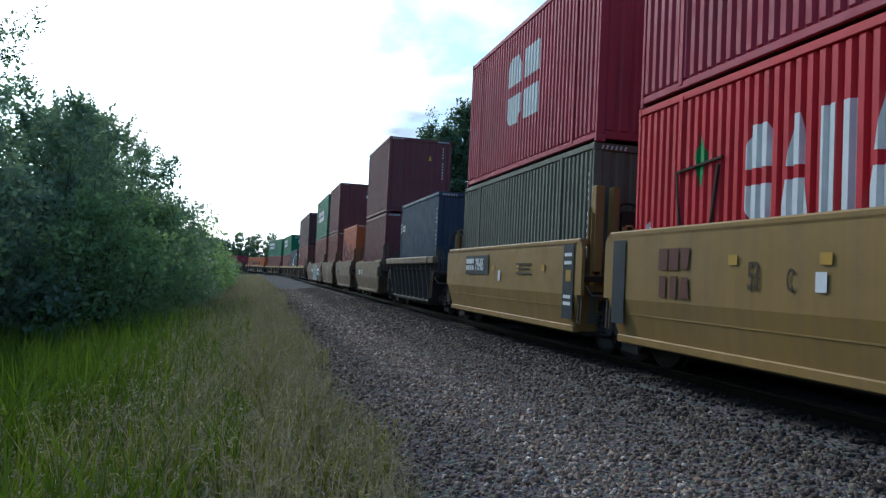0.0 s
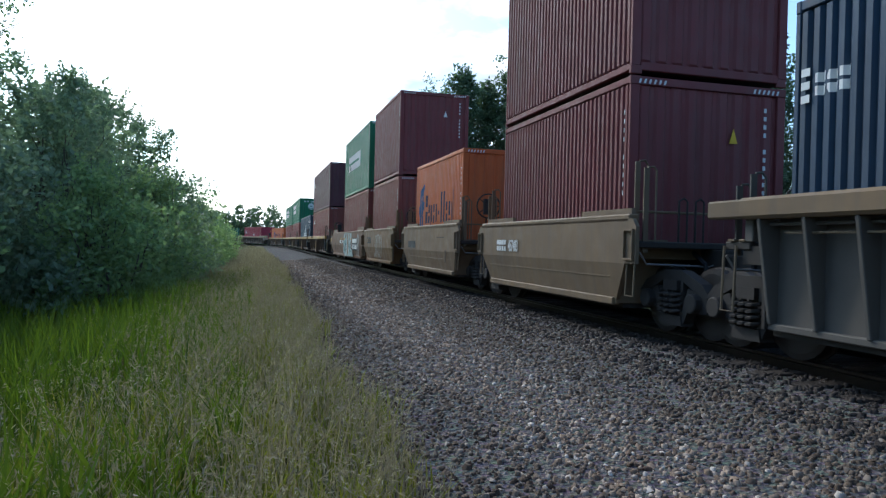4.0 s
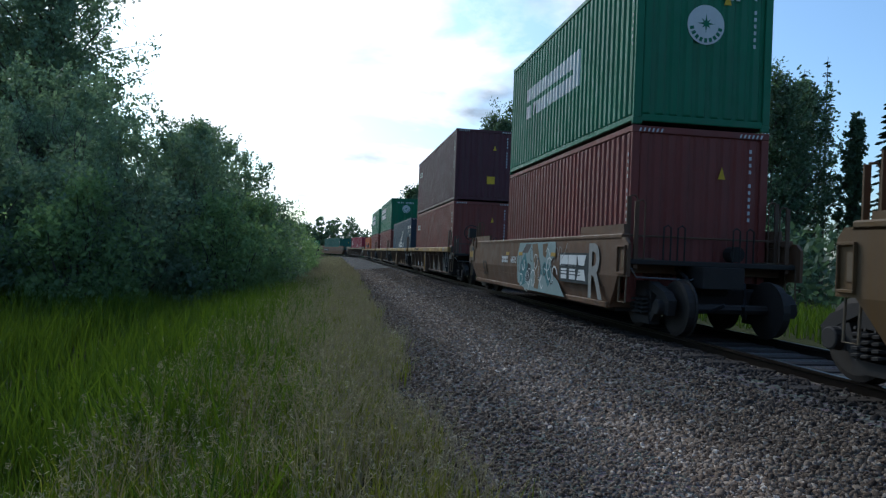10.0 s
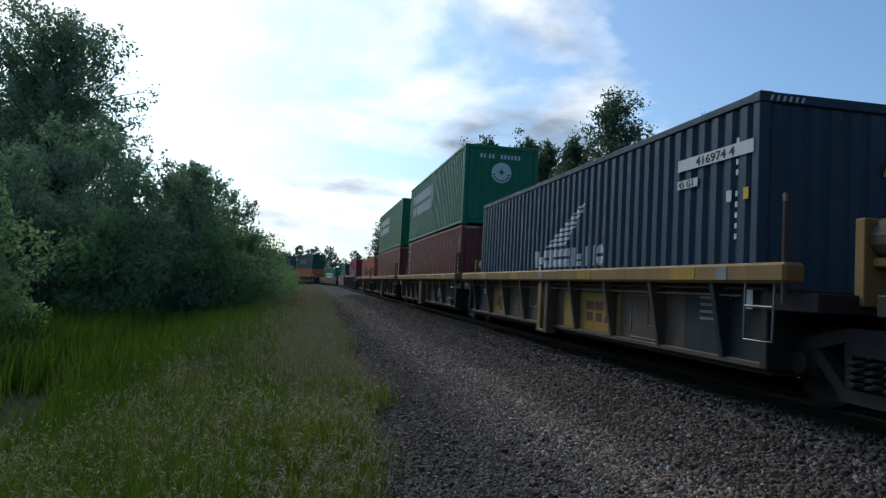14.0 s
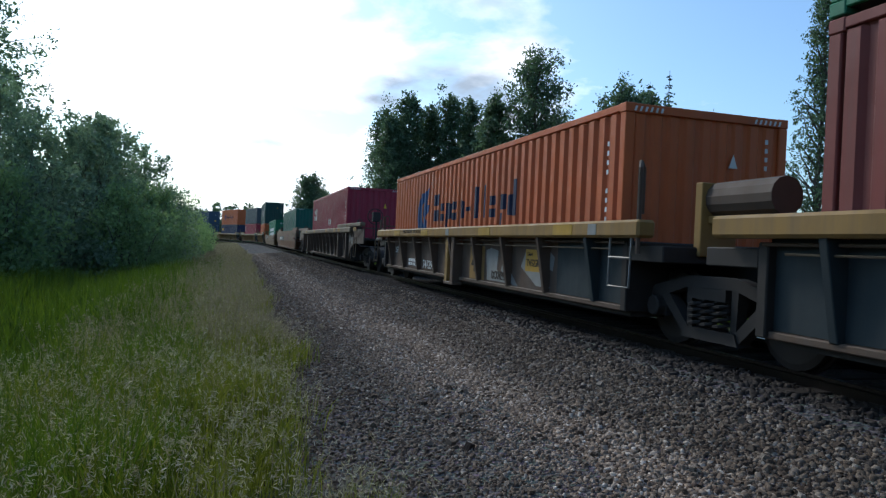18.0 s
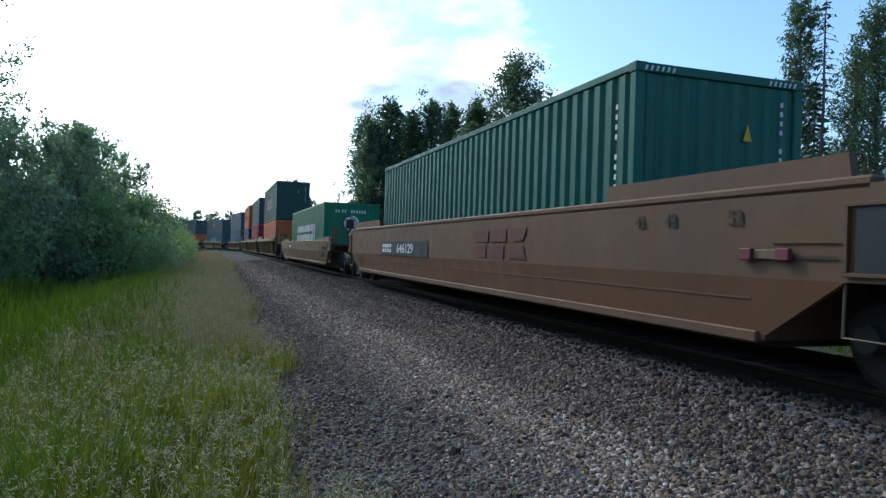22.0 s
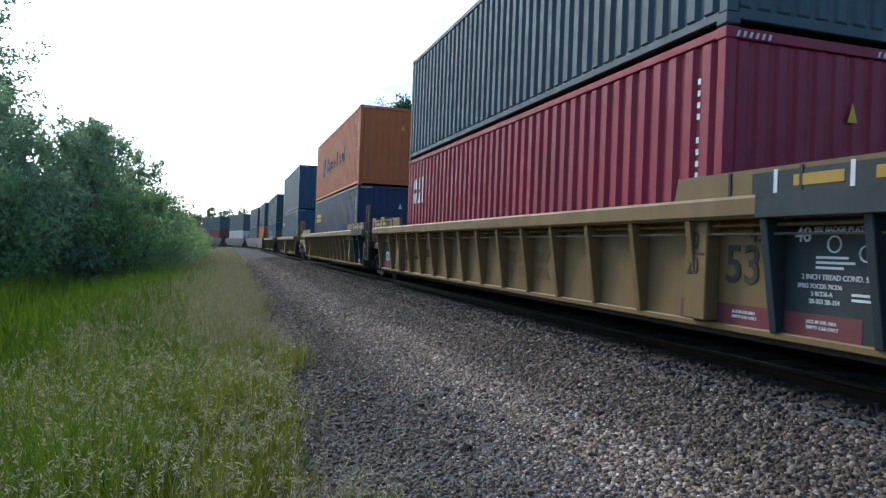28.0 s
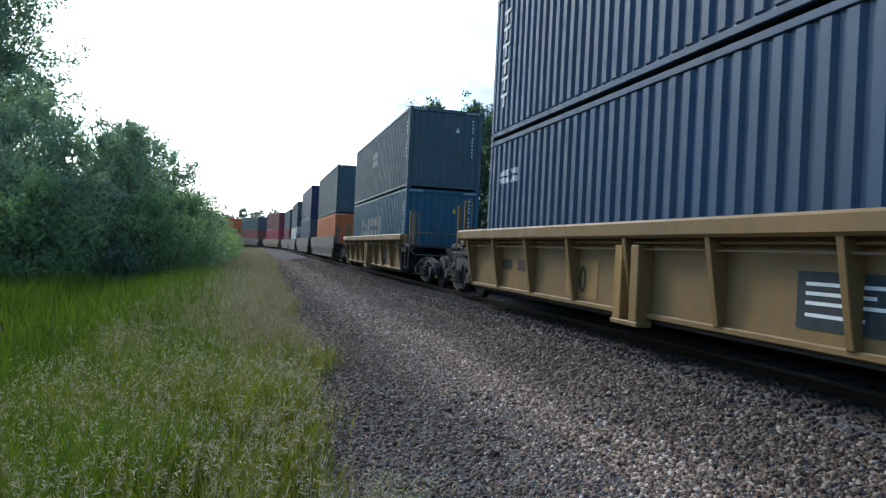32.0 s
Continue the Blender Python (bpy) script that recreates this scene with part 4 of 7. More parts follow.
    part("chord_end", boxes((-1.53, -1.38, -3.25, -2.6, 1.36, 1.54), bev=0.02), TAN, w)
    part("chord_end", boxes((-1.53, -1.38, 2.6, 3.2, 1.36, 1.54), bev=0.02), TAN, w)
    c = load(28.66, 33.45, 2.9, Z0 + 0.08, "steel_blue", "dark blue corrugated container with small white lettering", 34, (), k)
    block_word(c, 3, WHITE, -CW - 0.004, 2.15, 2.0, 0.2, 0.4)
    bars(c, [(2.3, 2.2, 1.95, 2.02), (2.3, 2.2, 2.07, 2.14), (2.3, 2.2, 2.19, 2.26)], WHITE, -CW - 0.004)
    end_marks(c, 4.8, 2.9, 3, False, k)
    # tan smooth wagons
    rows = (
        (36.35, 41.1, TAN, "tan smooth-sided well wagon with white stencils", (("maroon", "dull maroon container in the well"), ("maroon", "dull maroon container stacked on top"))),
        (43.95, 48.75, TAN, "pale tan smooth-sided well wagon under an orange container", (("orange", "orange container with dark blue lettering"),)),
        (51.55, 56.6, OCHRE, "tan smooth-sided well wagon with pale graffiti", (("brown", "brown-red ribbed container in the well"), ("maroon", "maroon container stacked on top"))),
        (58.0, 66.0, BROWN_WELL, "brown smooth-sided well wagon with graffiti", (("brown", "brown-red ribbed container in the well"), ("green", "green container with white lettering on top"))),
    )
    for i, (a, b, mat, label, boxes_) in enumerate(rows):
        mid = (a + b) / 2
        kk = 0.6 if i == 3 else 0.42
        Lw, over_all = (10.6, 12.6) if i == 3 else (b - a + 0.1, 7.75)
        top = 1.48 if i else 1.42
        w = on_train(wagon(Lw, over_all, mat, "smooth", label, k=kk, base=1.3 if i == 3 else 0.95, top=top, wheel=i in (1, 2), tall=True), mid + 1.6 if i == 3 else mid)
        flaps(w, Lw, mat, top, 0.2 if i > 2 else 0.12, kk)
        x = -1.505
        if i == 0:
            block_word(w, "Rttx", WHITE, x, 1.9, 0.95, 0.2, 0.5)
            letters(w, "457483", WHITE, x, 1.3, 0.95, 0.2, 0.55)
        elif i == 1:
            part("number_panel", boxes((x - 0.002, x + 0.002, 1.2, 2.1, 0.92, 1.12)), BLACK_PANEL, w)
            bars(w, [(-1.2, -1.9, 1.2, 1.22), (-2.0, -2.1, 0.6, 0.9)], DARK_INK, x)
        elif i == 2:
            part("number_panel", boxes((x - 0.002, x + 0.002, 1.25, 2.15, 1.0, 1.24)), BLACK_PANEL, w)
            block_word(w, "Rttx", TAN, x - 0.004, 2.1, 1.05, 0.14, 0.35)
            letters(w, "56888", TAN, x - 0.004, 1.65, 1.05, 0.14, 0.5)
            graffiti(w, PALE_SPRAY, x, 0.3, 0.45, 1.5, 0.9, 3)
        else:
            brown_wagon_marks(w, x)
        z = Z0 + 0.08
        for j, (col, lab) in enumerate(boxes_):
            c = load(a, b, 2.9, z, col, lab, 36, (), k)
            end_marks(c, b - a, 2.9, 10 + i * 2 + j, True, k)
            if col == "orange":
                block_word(c, "Rspsp-llsyd", BLUE_INK, -CW - 0.004, 1.25, 1.18, 0.8, 2.9)
                flag_emblem(c, -CW - 0.004, 2.05, 1.08, 1.15, 0.6)
            if col == "green":
                block_word(c, "RvRRoRRRN", WHITE, -CW - 0.004, 2.55, 1.25, 0.75, 3.9)
                ring_mark(c, b - a)
            z += 2.92


def flag_emblem(c, x, y, z, h, w):
    """Two slanted blue flags that lean on one another."""
    for pts in ([(0.0, 0.40), (0.26, 0.92), (0.30, 0.95), (0.60, 1.0), (0.45, 0.62), (0.44, 0.40), (0.52, 0.0), (0.16, 0.0), (0.12, 0.2)],
                [(0.64, 1.0), (0.70, 1.02), (1.0, 1.08), (0.92, 0.86), (0.80, 0.64), (1.0, 0.64), (0.98, 0.42), (0.76, 0.42), (0.72, 0.3), (0.88, 0.0), (0.56, 0.0), (0.48, 0.40), (0.49, 0.62)]):
        painted(c, [[(y - u * w, z + v * h) for u, v in pts]], MID_BLUE, x, "emblem_flag")


def ring_mark(c, L):
    """The round white emblem with its green star on the leading end of a green container."""
    y = -L / 2 + 0.008
    n = 28
    part("round_emblem", prism(bmesh.new(), [(0.33 * math.cos(2 * math.pi * i / n), 1.72 + 0.33 * math.sin(2 * math.pi * i / n)) for i in range(n)], "y", y - 0.004, y + 0.004), WHITE, c)
    part("star_emblem", prism(bmesh.new(), [((0.16 if i % 4 == 0 else 0.11 if i % 2 == 0 else 0.045) * math.cos(math.pi * i / 8), 1.74 + (0.16 if i % 4 == 0 else 0.11 if i % 2 == 0 else 0.045) * math.sin(math.pi * i / 8)) for i in range(16)], "y", y - 0.008, y - 0.003), EMBLEM_GREEN, c)
    bm = bmesh.new()
    for i in range(11):
        if i != 4:
            box(bm, -0.72 + i * 0.115 + 0.05 * (i > 1) + 0.05 * (i > 3), -0.655 + i * 0.115 + 0.05 * (i > 1) + 0.05 * (i > 3), y - 0.003, y + 0.003, 2.17, 2.30)
    tagged(part("container_code", bm, WHITE, c), kind="stuff")
    for i in range(9):                       # small blocks round the lower half of the disc
        g = math.pi * (1.08 + 0.84 * i / 8)
        px, pz = 0.26 * math.cos(g), 1.72 + 0.26 * math.sin(g)
        ux, uz = -math.sin(g) * 0.026, math.cos(g) * 0.026
        vx, vz = math.cos(g) * 0.035, math.sin(g) * 0.035
        part("mark_block", prism(bmesh.new(), [(px - ux - vx, pz - uz - vz), (px + ux - vx, pz + uz - vz), (px + ux + vx, pz + uz + vz), (px - ux + vx, pz - uz + vz)], "y", y - 0.008, y - 0.003), EMBLEM_GREEN, c)


def word(c, kind):
    """The large markings of the long containers."""
    x = -CW - 0.004
    if kind == "evergreen_white":
        block_word(c, "RvRRoRRRN", WHITE, x, 3.5, 0.94, 0.8, 6.95, 0.07)
        ring_mark(c, LONG)
    elif kind == "white_side":
        block_word(c, "RvRRoRRRN", WHITE, x, 5.2, 1.15, 0.95, 5.4)
        ring_mark(c, LONG)
    elif kind == "blue_on_orange":
        block_word(c, "Rspsp-llsyd", BLUE_INK, x, 2.2, 1.2, 0.62, 5.0)
        flag_emblem(c, x, 3.75, 1.02, 0.92, 1.1)
    elif kind == "cai":
        block_word(c, "oal", WHITE, x, 5.25, 1.72, 0.62, 1.05)
        for y in (-0.76, -1.25):
            painted(c, [[(y, 1.36), (y + 0.15, 1.54), (y, 1.72), (y - 0.15, 1.54)]], WHITE, -CW - 0.004, "hazard_diamond")
    elif kind == "cai_small":
        block_word(c, "oal", WHITE, x, 5.55, 1.75, 0.62, 1.0)
    elif kind == "wing_white":
        block_word(c, "Nyxlooolsllo", WHITE, x, 1.45, 1.10, 0.34, 3.6)
        for i in range(8):
            z = 1.50 + i * 0.09
            painted(c, [[(0.75 - i * 0.24, z), (-0.35 - i * 0.12, z), (-0.45 - i * 0.12, z + 0.06), (0.6 - i * 0.24, z + 0.06)]], WHITE, x, "emblem_feather")
        part("code_plate", boxes((x - 0.002, x + 0.002, -6.0, -4.42, 2.25, 2.40)), WHITE, c)
        letters(c, "416974 4", DARK_INK, x - 0.005, -4.85, 2.275, 0.1, 1.5)
        part("code_plate", boxes((x - 0.002, x + 0.002, -4.9, -4.42, 2.02, 2.13)), WHITE, c)
        letters(c, "45 G1", DARK_INK, x - 0.005, -4.45, 2.035, 0.08, 1.3)
        part("code_plate", boxes((x - 0.002, x + 0.002, -5.62, -5.52, 1.75, 1.88)), WHITE, c)
        part("code_plate", boxes((x - 0.002, x + 0.002, -5.93, -5.84, 1.75, 1.88)), GOLD_INK, c)
    elif kind == "white_word_small":
        block_word(c, "ooaxo", WHITE, x, 5.5, 2.0, 0.26, 0.95)
    elif kind == "gold_word_small":
        block_word(c, "oRooo", GOLD_INK, x, 5.4, 1.75, 0.4, 1.6)
    elif kind == "white_vertical":
        bm = bmesh.new()
        for i in range(6):
            z = 2.45 - i * 0.33
            box(bm, x - 0.002, x + 0.002, 5.25, 5.6, z, z + 0.06)
            box(bm, x - 0.002, x + 0.002, 5.4, 5.46, z - 0.2, z)
        part("word_mark", bm, WHITE, c)
    elif kind == "white_wide":
        block_word(c, "vaNooN", PALE_SPRAY, x, 3.4, 1.0, 0.85, 5.2, 0.3)
    elif kind == "white_mid":
        block_word(c, "oxo", PALE_SPRAY, x, 1.0, 1.3, 0.6, 1.2)


def mid_post(w, top):
    """The doubled post in the middle of a ribbed side, rust-streaked, reaching below the sill."""
    mat = next(ch for ch in w.children if ch.name.startswith("side_plate")).data.materials[0]
    for yy in (0.14, -0.24):
        part("mid_post", boxes((-1.50, -1.28, yy - 0.09, yy + 0.09, 0.26, top - 0.2), bev=0.012), CHORD_YELLOW if yy > 0 else mat, w)
    part("post_foot", boxes((-1.51, -1.30, -0.36, 0.26, 0.22, 0.28), bev=0.01), mat, w)


def joint_gear(w, tank=True):
    """Air reservoir, hand rail and ladder at the end of a wagon that shares its truck."""
    if tank:
        bm = bmesh.new()
        tube(bm, [(-0.75, -8.25, 1.62), (-0.75, -8.2, 1.62), (-0.75, -7.25, 1.62), (-0.75, -7.2, 1.62)], 0.19, 14)
        part("air_reservoir", bm, OLD_BROWN, w)
        part("reservoir_bracket", boxes((-0.98, -0.52, -7.3, -7.18, 1.0, 1.80), (-0.9, -0.6, -8.2, -7.3, 1.36, 1.44), bev=0.01), CHORD_YELLOW, w)
    bm = bmesh.new()
    tube(bm, [(-1.50, -6.34, 1.3), (-1.52, -6.36, 0.62), (-1.52, -6.80, 0.62), (-1.50, -6.80, 1.3)], 0.014, 6)
    tube(bm, [(-1.52, -6.36, 0.95), (-1.52, -6.80, 0.95)], 0.014, 6)
    part("step_ladder", bm, SILVER, w)
    bm = bmesh.new()
    tube(bm, [(-1.50, -6.92, 1.0), (-1.50, -6.92, 1.95), (-1.46, -6.86, 2.02), (-1.40, -6.82, 1.96), (-1.40, -6.82, 1.45)], 0.028, 6)
    part("hand_rail", bm, OLD_BROWN, w)
    for yy, mat in ((-5.2, BRIGHT_YELLOW), (-2.2, BRIGHT_YELLOW), (1.7, BRIGHT_YELLOW), (4.4, BRIGHT_YELLOW), (-0.05, PALE_SPRAY), (-6.0, PALE_SPRAY)):
        l = 0.28 if mat is BRIGHT_YELLOW else 0.10
        part("chord_patch", boxes((-1.566, -1.556, yy - l, yy + l, 1.21, 1.345)), mat, w)


def dark_end(w, y0, y1, z1):
    """A dark painted end of a ribbed side, with the ribs on it."""
    part("dark_end_panel", boxes((-1.309, -1.305, y0, y1, 0.40, z1)), BLACK_PANEL, w)
    for ch in w.children:
        if ch.name.startswith("rib") and ch.location.x < 0 and y0 - 0.2 < ch.location.y < y1 + 0.05:
            src = ch.data
            def dark():
                me = src.copy()
                me.materials[0] = BLACK_PANEL
                return me
            ch.data = shared(("dark_rib", src.name), dark)


def end_arches(w):
    """Side plates over the trucks, cut by an arch, with the raised chord of the wagon's ends."""
    for sy in (-1, 1):
        bm = bmesh.new()
        pts = [(8.05, 0.34), (8.05, 1.45), (11.2, 1.45), (11.2, 0.95)]
        n = 10
        for i in range(n + 1):
            a = math.pi * 0.5 * i / n
            pts.append((9.75 - 1.5 * math.sin(a), 0.34 + 0.6 * math.cos(a) if i < n else 0.34))
        prism(bm, [(sy * a_, b_) for a_, b_ in (pts if sy > 0 else pts[::-1])], "x", -0.02, 0.02)
        for sx in (-1, 1):
            o = part("end_plate", bm.copy() if sx < 0 else bm, OLD_BROWN, w)
            o.location = (sx * 1.40, 0, 0)
            part("end_post", boxes((sx * 1.42 - 0.1, sx * 1.42 + 0.1, sy * 8.0 - 0.09, sy * 8.0 + 0.09, 0.34, 1.40), bev=0.015), OLD_BROWN, w)
            y0, y1 = sorted((sy * 5.7, sy * 11.0))
            part("raised_chord", boxes((sx * 1.43 - 0.09, sx * 1.43 + 0.09, y0, y1, 1.545, 1.68), bev=0.02), CHORD_GREY, w)
    for ch in list(w.children):
        if ch.name.startswith("rib") and abs(ch.location.y) > 8.1:
            bpy.data.objects.remove(ch)
    for yy in (-5.2, -6.4, -10.2, 6.0, 2.0, -2.6):
        part("yellow_patch", boxes((-1.566, -1.555, yy - 0.3, yy + 0.3, 1.38, 1.51)), CHORD_YELLOW, w)
    for yy in (-5.8, 5.8):
        part("lift_post", boxes((-1.50, -1.30, yy - 0.15, yy + 0.15, 0.36, 1.36), bev=0.012), OLD_BROWN, w)
    letters(w, "20", DARK_INK, -1.505, -5.68, 0.98, 0.12, 0.9)
    letters(w, "40", DARK_INK, -1.505, -5.68, 0.80, 0.12, 0.9)
    for a_, b_ in ((-8.35, 1.1), (-8.8, 1.02)):
        part("decal", boxes((-1.426, -1.421, a_ - 0.22, a_, b_ - 0.1, b_ + 0.14)), PALE_SPRAY, w)


def well_marks(w, kind, Lw):
    x = -1.465
    h = Lw / 2
    if kind == "brown_number":
        x = -1.505
        part("number_panel", boxes((x - 0.002, x + 0.002, 0.9, 5.05, 0.86, 1.2)), BLACK_PANEL, w)
        block_word(w, "Rttx", WHITE, x - 0.005, 4.9, 0.93, 0.21, 0.95)
        letters(w, "646129", WHITE, x - 0.005, 3.45, 0.93, 0.21, 1.62)
        letters(w, "53", DARK_INK, x + 0.02, 8.05, 0.58, 0.22, 1.5)
        block_word(w, "ttx", RED_INK, x, -1.8, 0.92, 0.45, 2.2)
        for yy, nn in ((-6.6, "45"), (-7.1, "48"), (-8.0, "53")):
            letters(w, nn, DARK_INK, x, yy, 1.30, 0.13, 1.0)
        part("yellow_patch", boxes((x - 0.002, x + 0.002, -9.2, -8.5, 1.14, 1.27)), OCHRE, w)
        bars(w, [(-8.6, -9.15, 1.02, 1.045)], DARK_INK, x)
        for yy in (-8.27, -8.67):
            part("jacking_pad", boxes((x - 0.05, x, yy - 0.07, yy + 0.07, 1.0, 1.1), bev=0.008), DULL_RED, w)
        part("jacking_plate", boxes((x - 0.02, x, -8.6, -8.34, 1.01, 1.09), bev=0.006), TAN, w)
        part("notice_plate", boxes((x - 0.004, x + 0.001, -9.9, -9.3, 0.92, 1.42)), BLACK_PANEL, w)
    elif kind == "yellow_smooth":
        x = -1.505
        part("number_panel", boxes((x - 0.002, x + 0.001, 3.3, 5.75, 0.92, 1.15)), BLACK_PANEL, w)
        block_word(w, "Rttx", GREY_WELL, x - 0.004, 5.65, 0.96, 0.14, 0.75)
        letters(w, "469914", WHITE, x - 0.004, 4.55, 0.95, 0.155, 1.35)
        part("stamped_square", boxes((x - 0.003, x + 0.001, 2.5, 2.52, 0.93, 1.2), (x - 0.003, x + 0.001, 2.78, 2.80, 0.93, 1.2), (x - 0.003, x + 0.001, 2.5, 2.8, 0.92, 0.935), (x - 0.003, x + 0.001, 2.5, 2.8, 1.195, 1.21)), DARK_INK, w)
        part("wear_plate", prism(bmesh.new(), [(1.85, 1.21), (1.55, 1.11), (-3.3, 1.11), (-3.6, 1.21)], "x", x - 0.014, x), OCHRE, w)
        letters(w, "53", DARK_INK, x, -7.0, 0.88, 0.17, 0.95)
        part("notice_plate", boxes((x + 0.01, x + 0.04, -8.0, -7.5, 0.66, 0.84)), BLACK_PANEL, w)
        bars(w, [(-7.55, -7.75, 0.78, 0.81), (-7.55, -7.75, 0.70, 0.73), (-7.82, -7.95, 0.76, 0.80)], GREY_WELL, x + 0.005)
        part("sill_strip", boxes((x + 0.03, x + 0.06, -8.3, -5.7, 0.535, 0.548)), SILVER, w)
        for yy, nn in ((-6.6, "45"), (-7.1, "48"), (-7.95, "53")):
            letters(w, nn, DARK_INK, x, yy, 1.08, 0.09, 1.0)
        for yy in (-8.14, -8.52):
            part("jacking_pad", boxes((x - 0.05, x, yy - 0.06, yy + 0.06, 0.93, 1.04), bev=0.008), DULL_RED, w)
        part("jacking_plate", boxes((x - 0.02, x, -8.46, -8.2, 0.94, 1.0), bev=0.006), TAN, w)
        part("end_hatch", boxes((x - 0.012, x, -10.0, -9.1, 0.90, 1.20), bev=0.004), OCHRE, w)
        part("data_plate", boxes((x - 0.016, x - 0.012, -9.42, -9.27, 0.96, 1.14)), TAN, w)
        part("data_plate", boxes((x - 0.016, x - 0.012, -9.85, -9.58, 0.94, 1.12)), GREY_WELL, w)
        for yy in (-9.12, -9.96):
            part("hatch_frame", boxes((x - 0.03, x, yy - 0.02, yy + 0.02, 0.90, 1.22), bev=0.006), OCHRE, w)
        for zz in (0.91, 1.21):
            part("hatch_frame", boxes((x - 0.03, x, -9.98, -9.10, zz - 0.015, zz + 0.015), bev=0.005), OCHRE, w)
        bars(w, [(-3.5, -4.0, 1.0, 1.04)], DARK_INK, x)
    elif kind == "ribbed_number":
        xp = -1.306
        mid_post(w, 1.38)
        dark_end(w, -6.5, -4.6, 1.18)
        letters(w, "257", WHITE, xp - 0.003, 5.55, 0.76, 0.16, 1.0)
        part("yellow_patch", boxes((xp - 0.002, xp + 0.001, -1.62, -0.82, 0.40, 1.02)), CHORD_YELLOW, w)
        letters(w, "40", DARK_INK, xp - 0.005, -0.92, 0.54, 0.36, 0.9)
        spray = bmesh.new()
        for pts in ([(-1.78, 0.42), (-1.70, 0.95), (-1.95, 1.0), (-2.3, 0.95), (-2.25, 0.62), (-2.85, 0.42)], [(-2.45, 0.62), (-2.6, 1.0), (-2.85, 1.02), (-2.75, 0.7), (-3.2, 0.40), (-3.0, 0.40)], [(-3.3, 0.72), (-3.5, 1.0), (-4.1, 0.6), (-4.4, 0.45), (-3.9, 0.45)], [(-4.15, 0.75), (-4.3, 1.0), (-4.5, 0.9), (-4.45, 0.7)]):
            prism(spray, pts[::-1], "x", xp - 0.0030, xp - 0.0012)
        tagged(part("pale_spray", spray, PALE_SPRAY, w), kind="stuff")
        part("yellow_patch", boxes((xp - 0.006, xp - 0.003, -4.02, -3.48, 0.66, 1.0)), BRIGHT_YELLOW, w)
        letters(w, "TW52GM", DARK_INK, xp - 0.008, -3.53, 0.74, 0.11, 0.72)
        letters(w, "C-264-0", DARK_INK, xp - 0.008, -3.55, 0.90, 0.055, 0.72)
        letters(w, "KICKME!!!", DARK_INK, xp - 0.005, -2.0, 0.46, 0.14, 0.72)
        letters(w, "MAX. GROSS WT. FOR 20 FT. CONTAINERS", DARK_INK, -1.5625, 3.7, 1.27, 0.085, 0.98)
        block_word(w, "Rttx", WHITE, xp - 0.006, 4.0, 0.47, 0.17, 0.95)
        letters(w, "741292", WHITE, xp - 0.006, 2.62, 0.45, 0.19, 1.22)
    elif kind == "forty":
        xp = -1.306
        mid_post(w, 1.38)
        dark_end(w, -6.5, -4.85, 1.18)
        dark_end(w, 4.9, 6.5, 1.18)
        letters(w, "1257", WHITE, xp - 0.003, 5.3, 0.84, 0.14, 0.9)
        part("yellow_patch", boxes((xp - 0.002, xp + 0.001, 3.05, 4.3, 0.40, 1.02)), CHORD_YELLOW, w)
        letters(w, "40", DARK_INK, xp - 0.005, 3.85, 0.48, 0.34, 0.9)
        lines = bmesh.new()
        for pts in ([(2.7, 0.42), (2.45, 1.0), (2.2, 1.0), (1.75, 0.42), (2.0, 0.42), (2.1, 0.62), (2.4, 0.62), (2.45, 0.42)], [(1.3, 1.0), (1.3, 0.66), (0.25, 0.66), (0.15, 0.42)], [(-3.4, 0.5), (-3.4, 1.0), (-3.9, 1.0), (-3.9, 0.6), (-4.3, 0.6), (-4.3, 0.42), (-3.4, 0.42)]):
            tube(lines, [(xp - 0.003, a_, b_) for a_, b_ in pts], 0.012, 4)
        tagged(part("chalk_outline", lines, PALE_SPRAY, w), kind="stuff")
        part("yellow_patch", boxes((xp - 0.003, xp + 0.001, -3.05, -0.72, 0.40, 1.0)), PATCH_YELLOW, w)
        block_word(w, "ttx", RED_INK, xp - 0.006, -1.75, 0.55, 0.32, 1.1)
        bars(w, [(-5.2, -5.8, 1.0, 1.03), (-5.2, -5.7, 0.92, 0.95), (-5.2, -5.8, 0.84, 0.87), (-5.2, -5.75, 0.76, 0.79)], PALE_SPRAY, xp - 0.008)
        part("white_plate", boxes((xp - 0.10, xp - 0.095, -6.32, -6.18, 0.92, 1.14)), WHITE, w)
    elif kind == "plain_forty":
        xp = -1.306
        mid_post(w, 1.38)
        part("yellow_patch", boxes((xp - 0.002, xp + 0.001, 1.0, 2.0, 0.44, 0.98)), CHORD_YELLOW, w)
        letters(w, "40", DARK_INK, xp - 0.005, 1.8, 0.52, 0.36, 0.9)
        bars(w, [(5.2, 4.3, 0.72, 0.9), (4.0, 3.3, 0.72, 0.9)], DARK_INK, xp - 0.002)
        part("notice_plate", boxes((xp - 0.005, xp + 0.001, -3.6, -2.6, 0.5, 0.98)), BLACK_PANEL, w)
        bars(w, [(-2.7, -3.5, 0.86, 0.89), (-2.7, -3.4, 0.78, 0.81), (-2.7, -3.5, 0.70, 0.73), (-2.7, -3.3, 0.60, 0.63)], WHITE, xp - 0.006)
    elif kind in ("new_yellow", "new_yellow_end"):
        xp = -1.306
        far_panel = kind == "new_yellow"
        dark_end(w, -8.5, -6.92, 1.34)
        part("dark_chord_end", boxes((-1.566, -1.555, -8.98, -6.95, 1.345, 1.535)), BLACK_PANEL, w)
